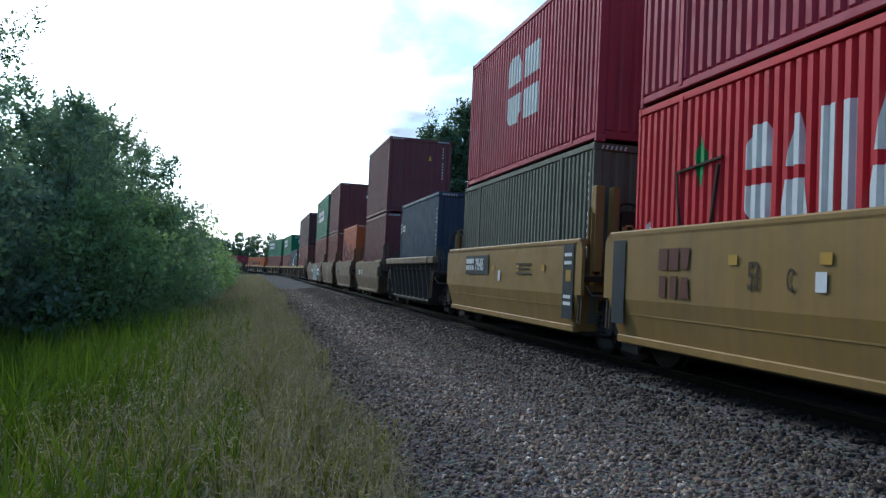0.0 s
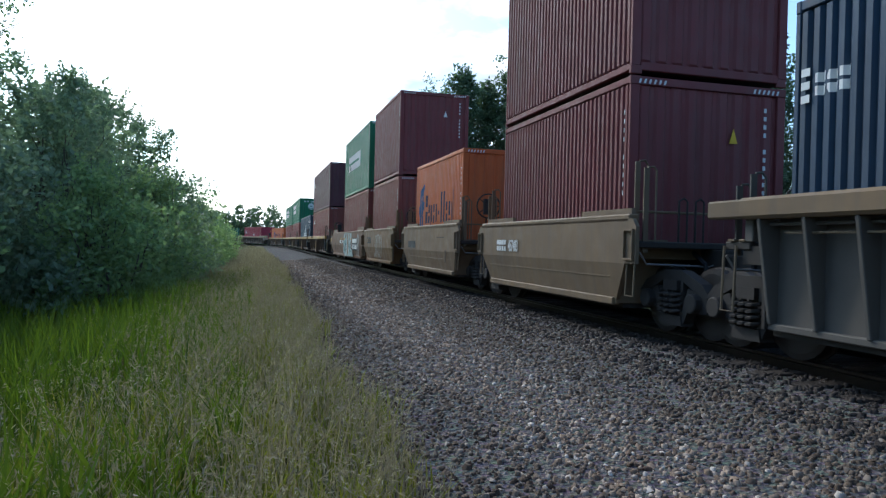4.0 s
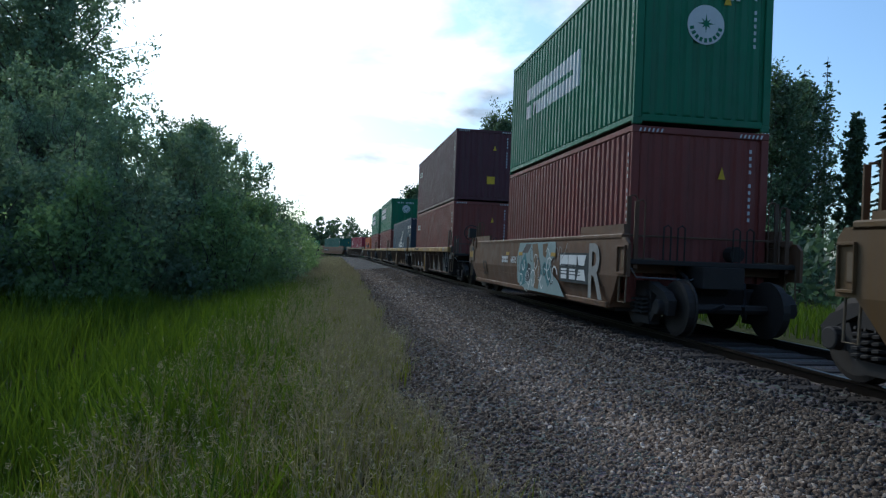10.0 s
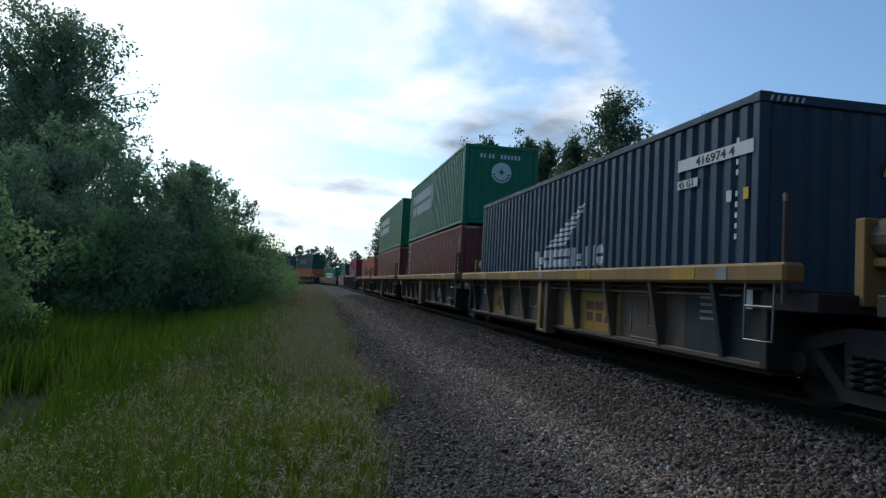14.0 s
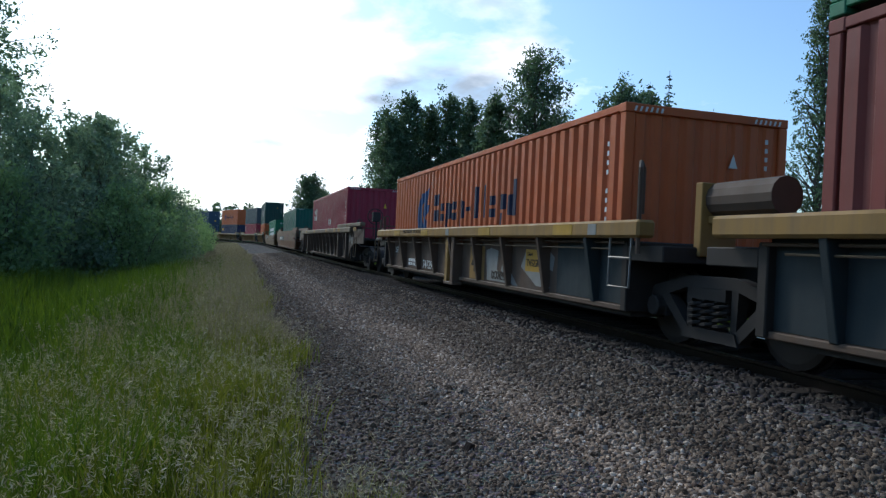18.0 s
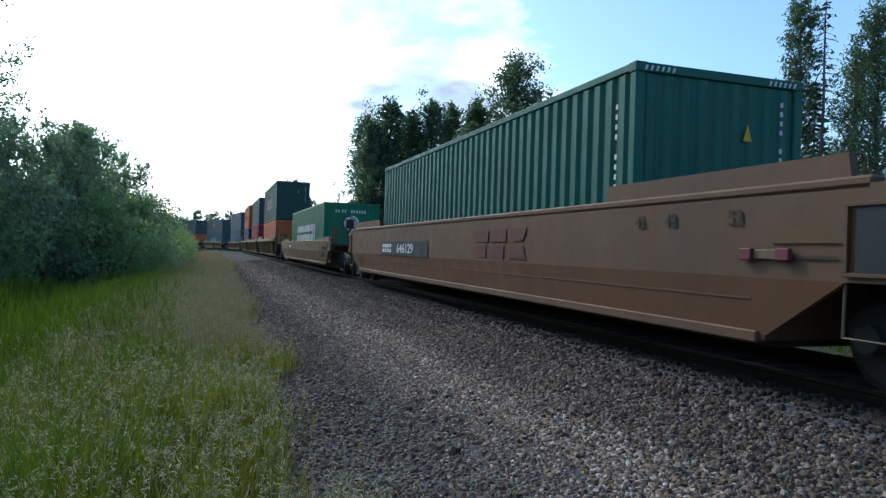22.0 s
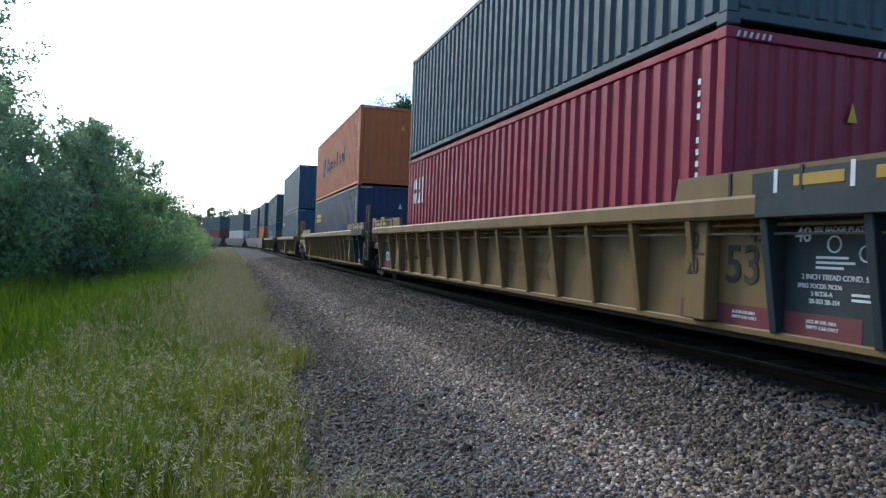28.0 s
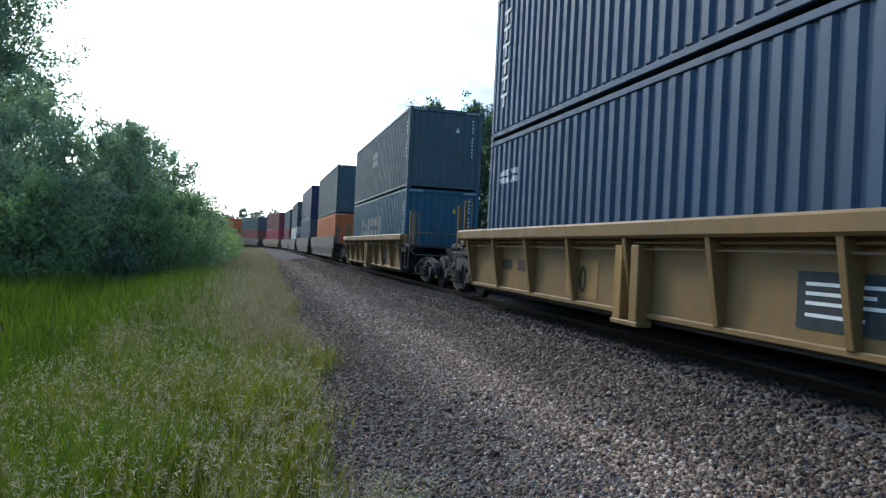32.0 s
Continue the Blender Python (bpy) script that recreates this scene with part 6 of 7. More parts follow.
def merged(name, verts, faces, mat, label, cat, kind="stuff"):
    me = bpy.data.meshes.new(name)
    nv, nf, k = len(verts), len(faces), faces.shape[1]
    me.vertices.add(nv); me.loops.add(nf * k); me.polygons.add(nf)
    me.vertices.foreach_set("co", np.asarray(verts, np.float32).ravel())
    me.loops.foreach_set("vertex_index", np.asarray(faces, np.int32).ravel())
    me.polygons.foreach_set("loop_start", np.arange(0, nf * k, k, dtype=np.int32))
    me.update(calc_edges=True)
    me.materials.append(mat)
    return tagged(new(name, me), label, cat, kind=kind)


def stone_mat(single=False):
    m, nt, b = material("single_stone" if single else "crushed_stone", 0.9)
    b.inputs["Specular IOR Level"].default_value = 0.25
    geo = nt.nodes.new("ShaderNodeNewGeometry")
    info = nt.nodes.new("ShaderNodeObjectInfo")
    col = ramp_node(nt, info.outputs["Random"] if single else geo.outputs["Random Per Island"], [(0.0, (0.052, 0.034, 0.023)), (0.35, (0.108, 0.076, 0.051)), (0.7, (0.172, 0.127, 0.089)), (0.93, (0.245, 0.196, 0.150)), (1.0, (0.36, 0.315, 0.26))])
    # a trodden, dustier strip along the middle of the path
    tc = nt.nodes.new("ShaderNodeTexCoord")
    sep = nt.nodes.new("ShaderNodeSeparateXYZ")
    nt.links.new(tc.outputs["Object"], sep.inputs[0])
    wob = nt.nodes.new("ShaderNodeMath"); wob.operation = "MULTIPLY_ADD"
    nt.links.new(noise_node(nt, 0.5, 3), wob.inputs[0]); wob.inputs[1].default_value = 0.6
    nt.links.new(sep.outputs["X"], wob.inputs[2])
    rng_ = nt.nodes.new("ShaderNodeMapRange")
    rng_.inputs["From Min"].default_value, rng_.inputs["From Max"].default_value = -4.05, -2.35
    nt.links.new(wob.outputs[0], rng_.inputs["Value"])
    strip = ramp_node(nt, rng_.outputs[0], [(0.0, (0, 0, 0)), (0.35, (1, 1, 1)), (0.65, (1, 1, 1)), (1.0, (0, 0, 0))])
    col = mix_node(nt, strip, col, mix_node(nt, 1.0, col, (2.0, 1.98, 2.0), "MULTIPLY")) if not single else col
    fine = noise_node(nt, 60, 4)
    col = mix_node(nt, fine, mix_node(nt, 1.0, col, (0.62, 0.6, 0.58), "MULTIPLY"), col)
    nt.links.new(col, b.inputs["Base Color"])
    bump_node(nt, b, fine, 0.4, 0.004)
    return m


STONE = stone_mat()
SINGLE_STONE = stone_mat(True)


def stones(n, x0, x1, y0, y1, r0, r1, seed, power=1.0):
    """Angular stones pressed into the ground."""
    rng = np.random.default_rng(seed)
    base = np.array([(x, y, z) for z in (-1, 1) for y in (-1, 1) for x in (-1, 1)], float)
    quads = np.array(((4, 5, 7, 6), (0, 1, 5, 4), (2, 6, 7, 3), (0, 4, 6, 2), (1, 3, 7, 5)))
    y = y0 + (y1 - y0) * rng.random(n) ** power
    x = x0 + (x1 - x0) * rng.random(n)
    r = 0.8 * (r0 + (r1 - r0) * rng.random(n) ** 2.2)
    shape = base[None] * (0.55 + 0.5 * rng.random((n, 8, 3))) * (0.6 + 0.6 * rng.random((n, 1, 3)))
    shape[:, 4:, :2] *= 0.45 + 0.5 * rng.random((n, 1, 1))
    a, b_ = rng.random(n) * 6.28, rng.normal(0, 0.5, n)
    ca, sa, cb, sb = np.cos(a), np.sin(a), np.cos(b_), np.sin(b_)
    X, Y, Z = shape[..., 0], shape[..., 1], shape[..., 2]
    X, Z = X * cb[:, None] + Z * sb[:, None], -X * sb[:, None] + Z * cb[:, None]
    X, Y = X * ca[:, None] - Y * sa[:, None], X * sa[:, None] + Y * ca[:, None]
    zz = np.array([lie(px, py) for px, py in zip(x, y)])
    V_ = np.stack([x[:, None] + X * r[:, None], y[:, None] + Y * r[:, None], zz[:, None] + Z * r[:, None] * 0.8 + r[:, None] * 0.25], -1).reshape(-1, 3)
    F_ = (quads[None] + (8 * np.arange(n))[:, None, None]).reshape(-1, 4)
    return V_, F_


def make_gravel():
    sets = ((30000, -5.25, -3.1, 1.2, 11, 0.010, 0.026, 1, 1.1), (30000, -3.5, -1.6, 1.5, 11, 0.014, 0.034, 4, 1.1), (22000, -5.2, -1.6, 11, 26, 0.017, 0.036, 2, 1.2), (10000, -5.0, -1.5, 26, 60, 0.03, 0.055, 3, 1.2), (7000, -5.2, -1.6, -12, 1.4, 0.014, 0.034, 5, 0.5))
    off, vs, fs = 0, [], []
    for a in sets:
        v, f = stones(*a)
        vs.append(v); fs.append(f + off); off += len(v)
    merged("gravel", np.concatenate(vs), np.concatenate(fs), STONE, "crushed grey-brown ballast stones of mixed size", "gravel")
    # shade beneath the train, painted as a strip of darker stones
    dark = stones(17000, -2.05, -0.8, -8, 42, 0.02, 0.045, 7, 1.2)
    merged("ballast", dark[0], dark[1], SHADE_STONE, "ballast under the train, its shade put into the dark colour", "ballast")


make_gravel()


def make_loose_stones():
    """The larger stones that lie loose on the gravel where it passes the camera."""
    rng = np.random.default_rng(9)
    meshes = []
    for i in range(14):
        v, f = stones(1, 0, 0, 0, 0, 1, 1, 100 + i)
        v = v - v.mean(0)
        me = bpy.data.meshes.new("stone")
        me.from_pydata([tuple(p) for p in v], [], [tuple(int(k) for k in q) for q in f])
        me.materials.append(SINGLE_STONE)
        meshes.append(me)
    for i in range(290):
        x, y = -4.9 + 3.2 * rng.random(), 1.6 + 5.0 * rng.random() ** 1.3
        r = 0.026 + 0.022 * rng.random() ** 2
        o = part("stone", meshes[i % 14], None, GROUND)
        o.matrix_basis = pose(x, y, lie(x, y) + r * 0.35, rng.normal(0, 12), rng.normal(0, 12), rng.random() * 360) @ Matrix.Scale(r, 4)


make_loose_stones()


# ---------------------------------------------------------------- track
def make_track():
    t = tagged(new("railway_track"), "single railway track, steel rails on dark timber sleepers", "track", kind="structure")
    prof = [(-0.035, 0), (0.035, 0), (0.036, -0.03), (0.012, -0.045), (0.012, -0.13), (0.07, -0.155), (0.07, -0.17), (-0.07, -0.17), (-0.07, -0.155), (-0.012, -0.13), (-0.012, -0.045), (-0.036, -0.03)]
    us = [-300, -100, -40, 0, 40, 80, 105] + [105 + 6 * i for i in range(1, 36)]
    for sx in (-1, 1):
        bm = bmesh.new()
        rings = []
        for u in us:
            m = on_track(u, sx * 0.755)
            rings.append([bm.verts.new(m @ Vector((p[0], 0, p[1]))) for p in prof])
        for a, b in zip(rings, rings[1:]):
            for k in range(len(prof)):
                bm.faces.new((a[k], a[(k + 1) % len(prof)], b[(k + 1) % len(prof)], b[k]))
        bmesh.ops.recalc_face_normals(bm, faces=bm.faces)
        part("rail", bm, RAIL, t)
    me = to_mesh("sleeper", boxes((-1.3, 1.3, -0.11, 0.11, -0.34, -0.115), bev=0.012), TIMBER)
    for i in range(260):
        o = part("sleeper", me, None, t)
        o.matrix_basis = on_track(-22 + i * 0.56)


make_track()


# ---------------------------------------------------------------- plants
def blades(n, x, y, h, w, lean, seed, bend=0.5):
    """Grass blades, each a bent tapering strip."""
    rng = np.random.default_rng(seed)
    a = rng.random(n) * 6.28
    dx, dy = np.cos(a), np.sin(a)
    la = rng.random(n) * 6.28
    lx, ly = np.cos(la) * lean * h * rng.random(n), np.sin(la) * lean * h * rng.random(n)
    z = np.array([lie(px, py) for px, py in zip(x, y)]) - 0.02
    P = []
    for f, ww, q in ((0, 1, 0), (0.55, 0.8, 0.3), (1, 0.08, 1)):
        cx, cy, cz = x + lx * q, y + ly * q, z + h * f * (1 - 0.15 * q * bend)
        P += [np.stack([cx - dx * w * ww / 2, cy - dy * w * ww / 2, cz], -1), np.stack([cx + dx * w * ww / 2, cy + dy * w * ww / 2, cz], -1)]
    V_ = np.stack(P, 1).reshape(-1, 3)
    F_ = (np.array(((0, 1, 3, 2), (2, 3, 5, 4)))[None] + (6 * np.arange(n))[:, None, None]).reshape(-1, 4)
    tips = np.stack([x + lx, y + ly, z + h * (1 - 0.15 * bend)], -1)
    return V_, F_, tips


def seed_heads(tips, size, seed, per=5):
    """Loose seed heads: a few tiny diamonds round the tip of each stalk."""
    rng = np.random.default_rng(seed)
    n = len(tips) * per
    c = np.repeat(tips, per, 0) + rng.normal(0, 1, (n, 3)) * np.array([size * 0.8, size * 0.8, size * 1.6]) - np.array([0, 0, size])
    d1 = rng.normal(0, 1, (n, 3)); d1 /= np.linalg.norm(d1, axis=1)[:, None]
    d2 = np.cross(d1, rng.normal(0, 1, (n, 3))); d2 /= np.linalg.norm(d2, axis=1)[:, None]
    s = size * (0.5 + rng.random((n, 1)))
    V_ = np.stack([c + d1 * s * 1.3, c + d2 * s * 0.2, c - d1 * s * 1.3, c - d2 * s * 0.2], 1).reshape(-1, 3)
    F_ = (np.arange(4)[None] + 4 * np.arange(n)[:, None])
    return V_, F_


GRASS = leafy("green_grass", (0.044, 0.088, 0.010), (0.150, 0.214, 0.020), 0.48)
DRY = leafy("seeding_grass", (0.096, 0.124, 0.012), (0.280, 0.285, 0.046), 0.48)
TAWNY = leafy("tawny_grass", (0.160, 0.138, 0.094), (0.385, 0.325, 0.240), 0.45)
SEED = leafy("grass_seed", (0.24, 0.20, 0.13), (0.60, 0.54, 0.40), 0.35)


# weed leaves, darkened in colour to carry the shade beside the bushes
WEED = leafy("shaded_weed_leaves", (0.028, 0.055, 0.022), (0.075, 0.125, 0.045), 0.35)


def clump_leaves(centres, sigmas, n, size, seed):
    """Leaves gathered in many small clumps, with gaps between them."""
    rng = np.random.default_rng(seed)
    centres, sigmas = np.array(centres), np.array(sigmas)
    idx = rng.choice(len(sigmas), n, p=sigmas ** 1.5 / (sigmas ** 1.5).sum())
    c = centres[idx] + rng.normal(0, 1, (n, 3)) * sigmas[idx][:, None]
    d1 = rng.normal(0, 1, (n, 3)); d1 /= np.linalg.norm(d1, axis=1)[:, None]
    d2 = np.cross(d1, rng.normal(0, 1, (n, 3))); d2 /= np.linalg.norm(d2, axis=1)[:, None]
    s = size * (0.6 + 0.8 * rng.random((n, 1)))
    V_ = np.stack([c + d1 * s, c + d2 * s * 0.55, c - d1 * s, c - d2 * s * 0.55], 1).reshape(-1, 3)
    return V_, np.arange(4)[None] + 4 * np.arange(n)[:, None]


def grass_edge(y):
    return -5.15 + 0.16 * np.sin(y * 0.9) + 0.1 * np.sin(y * 2.3 + 1) + 0.01 * np.clip(y - 10, 0, 100)


def make_grass():
    rng = np.random.default_rng(11)
    # bright tall grass on the bank, in tufts with gaps between them
    n = 95000
    y = 1.2 + 34 * rng.random(n) ** 1.5
    x = -6.0 - 9.5 * rng.random(n) ** 1.05
    tuft = np.array([noise.noise((px * 1.6, py * 1.1, 3.0)) + 0.5 * noise.noise((px * 5.0, py * 4.0, 1.0)) for px, py in zip(x, y)])
    keep = (np.abs(x + 9.5 + 0.1 * (y - 9)) > 0.42) & ~((x < -9.9 - 0.1 * (y - 9)) & (y < 17)) & (rng.random(n) < 0.72 + 0.9 * tuft)      # a narrow trodden trail runs through it
    x, y, tuft = x[keep], y[keep], tuft[keep]
    n = len(x)
    h = (0.30 + 0.30 * rng.random(n)) * (1 + 0.75 * tuft)
    v, f, tips = blades(n, x, y, h, 0.007 + 0.0008 * np.clip(y, 0, 14), 0.6, 12)
    merged("meadow_grass", v, f, GRASS, "tall bright green grass on the bank", "grass")
    pick = rng.random(n) < np.where(y < 8, 0.10, 0.03)
    v, f = seed_heads(tips[pick] + np.array([0, 0, 0.04]), 0.010, 24, 6)
    merged("pale_seed_heads", v, f, SEED, "pale seed heads over the green grass", "grass")
    # weeds between trail and bushes, the bushes' shade put into their dark leaves
    wx, wy = -10.4 - 6.5 * rng.random(900), 5 + 12.5 * rng.random(900)
    wx = wx - 0.1 * (wy - 9)
    wc = [(a, b, lie(a, b) + 0.55 * q) for a, b, q in zip(wx, wy, rng.random(900))]
    v, f = clump_leaves(wc, np.full(900, 0.16), 13000, 0.06, 27)
    merged("weeds", v, f, WEED, "leafy weeds beside the trail, bush shade in their dark colour", "weeds")
    # taller clumps towards the bushes
    n = 9000
    cx, cy = -6.8 - 8 * rng.random(160), 11 + 17 * rng.random(160)
    idx = rng.integers(0, 160, n)
    x, y = cx[idx] + rng.normal(0, 0.28, n), cy[idx] + rng.normal(0, 0.28, n)
    v, f, tips = blades(n, x, y, 0.55 + 0.5 * rng.random(n), 0.028, 0.5, 18)
    merged("tall_grass_clumps", v, f, GRASS, "tall bright grass clumps before the bushes", "grass")
    # seeding grass beside the path, yellow-green near by and tawny further along
    n = 76000
    y = 1.0 + 44 * rng.random(n) ** 1.45
    x = grass_edge(y) - 2.7 * rng.random(n) ** 1.15 + rng.normal(0, 0.10, n)
    tuft = np.array([noise.noise((px * 2.1, py * 1.5, 7.0)) + 0.5 * noise.noise((px * 6.0, py * 5.0, 2.0)) for px, py in zip(x, y)])
    keep = rng.random(n) < 0.70 + 0.9 * tuft
    x, y, tuft = x[keep], y[keep], tuft[keep]
    n = len(x)
    h = (0.20 + 0.34 * rng.random(n) * np.clip((grass_edge(y) - x) / 0.5, 0.35, 1)) * (1 + 0.6 * tuft)
    dry = rng.random(n) < np.clip((y - 7.5) / 4.0, 0.06, 0.54) * np.clip(1.25 - (grass_edge(y) - x) / 3.2, 0.2, 1)
    for mask, mat, nm, lab, sd in ((~dry, DRY, "verge_grass", "yellow-green seeding grass along the gravel", 13), (dry, TAWNY, "tawny_grass", "tawny brown dry grass along the gravel", 23)):
        v, f, tips = blades(int(mask.sum()), x[mask], y[mask], h[mask] * (1.0 if mat is DRY else 1.2), (0.005 + 0.0007 * np.clip(y[mask], 0, 16)) * (1.0 if mat is DRY else 0.7), 0.6, sd)
        merged(nm, v, f, mat, lab, "grass")
        pick = rng.random(len(tips)) < (np.where(y[mask] < 7, 0.42, 0.26) if mat is DRY else 0.75)
        v, f = seed_heads(tips[pick] + np.array([0, 0, 0.06]), 0.012 if mat is DRY else 0.015, sd + 1, 6 if mat is DRY else 8)
        merged("grass_seed_heads", v, f, SEED if mat is DRY else TAWNY, "pale feathery grass seed heads" if mat is DRY else "brownish feathery grass seed heads", "grass")
    # thinner grass beside and behind
    n = 9000
    y = -11 + 12.4 * rng.random(n)
    x = grass_edge(y) - 0.3 - 9.5 * rng.random(n)
    v, f, tips = blades(n, x, y, 0.25 + 0.3 * rng.random(n), 0.014, 0.5, 19)
    merged("rough_grass", v, f, GRASS, "rough green grass beside the gravel", "grass")
    # rank grass beyond the track
    n = 9000
    y = 4 + 60 * rng.random(n)
    x = 6.0 + 8 * rng.random(n)
    v, f, tips = blades(n, x, y, 0.4 + 0.4 * rng.random(n), 0.05, 0.5, 20)
    merged("far_side_grass", v, f, GRASS, "rank grass on the far side of the track", "grass")
    # the verge further along
    n = 16000
    y = 40 + 80 * rng.random(n) ** 1.3
    x = -4.6 - 5.0 * rng.random(n)
    v, f, tips = blades(n, x, y, 0.35 + 0.3 * rng.random(n), 0.05 + 0.02 * rng.random(n), 0.5, 15)
    merged("far_verge_grass", v, f, TAWNY, "tawny grass along the line further off", "grass")


make_grass()


def leaf_cloud(centres, radii, n, size, seed, flat=1.0, sizey=1.0):
    """Leaves over and within a set of lumps: mostly near their surface, with gaps."""
    rng = np.random.default_rng(seed)
    wts = np.array([r ** 2 for r in radii]); wts = wts / wts.sum()
    idx = rng.choice(len(radii), n, p=wts)
    d = rng.normal(0, 1, (n, 3)); d /= np.linalg.norm(d, axis=1)[:, None]
    rr = np.array(radii)[idx] * (0.62 + 0.46 * rng.random(n) ** 0.7)
    clump = np.array([noise.noise(Vector(c)) for c in (d * 2.7 + idx[:, None] * 3.1)])
    rr = rr * (1 + 0.28 * clump)
    c = np.array(centres)[idx] + d * rr[:, None] * np.array([1, 1, flat])
    d1 = rng.normal(0, 1, (n, 3)); d1 /= np.linalg.norm(d1, axis=1)[:, None]
    d2 = np.cross(d1, rng.normal(0, 1, (n, 3))); d2 /= np.linalg.norm(d2, axis=1)[:, None]
    s = size * (0.6 + 0.8 * rng.random((n, 1)))
    V_ = np.stack([c + d1 * s, c + d2 * s * 0.55 * sizey, c - d1 * s, c - d2 * s * 0.55 * sizey], 1).reshape(-1, 3)
    F_ = np.arange(4)[None] + 4 * np.arange(n)[:, None]
    return V_, F_


def crown_part(parent, v, f, mat, name="crown"):
    me = bpy.data.meshes.new(name)
    nf = len(f)
    me.vertices.add(len(v)); me.loops.add(nf * 4); me.polygons.add(nf)
    me.vertices.foreach_set("co", v.astype(np.float32).ravel())
    me.loops.foreach_set("vertex_index", f.astype(np.int32).ravel())
    me.polygons.foreach_set("loop_start", np.arange(0, nf * 4, 4, dtype=np.int32))
    me.update(calc_edges=True)
    return part(name, me, mat, parent)


LEAF_DARK = leafy("willow_leaves", (0.136, 0.206, 0.142), (0.296, 0.396, 0.266), 0.55, 0.5)
LEAF_LIGHT = leafy("light_willow_leaves", (0.160, 0.260, 0.120), (0.320, 0.440, 0.210), 0.55, 0.55)
LEAF_POPLAR = leafy("poplar_leaves", (0.070, 0.115, 0.072), (0.165, 0.240, 0.140), 0.45, 0.45)
NEEDLES = leafy("spruce_needles", (0.022, 0.048, 0.028), (0.060, 0.100, 0.056), 0.2)


def limb(bm, a, b, r0, r1, bend=0.15, seed=0):
    rnd = random.Random(seed)
    a, b = Vector(a), Vector(b)
    n = 5
    L = (b - a).length
    pts = [a.lerp(b, i / n) + Vector((rnd.uniform(-1, 1), rnd.uniform(-1, 1), 0)) * L * bend * 0.3 * math.sin(math.pi * i / n) for i in range(n + 1)]
    rings = []
    for i, p in enumerate(pts):
        d = (pts[min(i + 1, n)] - pts[max(i - 1, 0)]).normalized()
        u = d.orthogonal().normalized(); w = d.cross(u)
        r = r0 + (r1 - r0) * i / n
        rings.append([bm.verts.new(p + r * (math.cos(k * math.pi / 3) * u + math.sin(k * math.pi / 3) * w)) for k in range(6)])
    for p, q in zip(rings, rings[1:]):
        s = min(range(6), key=lambda s_: sum((p[k].co - q[(k + s_) % 6].co).length for k in range(6)))
        for k in range(6):
            bm.faces.new((p[k], p[(k + 1) % 6], q[(k + 1 + s) % 6], q[(k + s) % 6]))


def bush(h, w, seed, n=9000, leaf=0.075, mat=None):
    """A willow shrub: many stems from the ground, leafy lumps with an uneven outline, h high and w wide."""
    rnd = random.Random(seed)
    e = tagged(new("bush"), "low bush with lighter green leaves" if mat else "dense dark green willow bush", "bush", "bushes along the line")
    cs, rs = [], []
    bm = bmesh.new()
    for i in range(12):
        a, t = rnd.uniform(0, 6.28), rnd.random()
        x, y = math.cos(a) * w * 0.32 * (0.3 + t), math.sin(a) * w * 0.32 * (0.3 + t)
        z = h * rnd.uniform(0.22, 0.80) * (1 - 0.25 * t)
        r = w * rnd.uniform(0.15, 0.25)
        cs.append((x, y, z)); rs.append(r)
        limb(bm, (x * 0.15, y * 0.15, -0.2), (x, y, z), 0.05, 0.012, 0.3, seed + i)
    for i in range(8):                       # low skirt down to the ground
        a = rnd.uniform(0, 6.28)
        cs.append((math.cos(a) * w * 0.36, math.sin(a) * w * 0.36, h * 0.14)); rs.append(w * 0.17)
    for i in range(12):                      # twigs that stand out at the top
        a = rnd.uniform(0, 6.28)
        x, y, z = math.cos(a) * w * 0.3 * rnd.random(), math.sin(a) * w * 0.3 * rnd.random(), h * rnd.uniform(0.86, 1.0)
        cs.append((x, y, z)); rs.append(w * 0.06)
        limb(bm, (x * 0.6, y * 0.6, h * 0.5), (x, y, z + 0.1), 0.015, 0.004, 0.3, seed + 50 + i)
    part("branchwork", bm, BARK, e)
    # leafy shoots that stand out of the lumps all round
    sc, sg = [], []
    for i in range(140):
        j = rnd.randrange(len(cs))
        d = Vector((rnd.gauss(0, 1), rnd.gauss(0, 1), abs(rnd.gauss(0.4, 0.8)))).normalized()
        p = Vector(cs[j]) + d * rs[j] * 0.95
        way = (d * 0.6 + Vector((0, 0, 1))).normalized()
        L = rnd.uniform(0.2, 0.65) * min(1.0, h / 5)
        for q in range(6):
            sc.append(tuple(p + way * L * q / 5 + d * 0.02 * q)); sg.append(0.085 - 0.011 * q)
    v, f = leaf_cloud(cs, rs, int(n * 0.8), leaf, seed, 1.05)
    v2, f2 = clump_leaves(sc, sg, int(n * 0.35), leaf * 0.7, seed + 1)
    v, f = np.concatenate([v, v2]), np.concatenate([f, f2 + len(v)])
    v[:, 2] = np.maximum(v[:, 2], -0.15)
    crown_part(e, v, f, mat or LEAF_DARK)
    return e


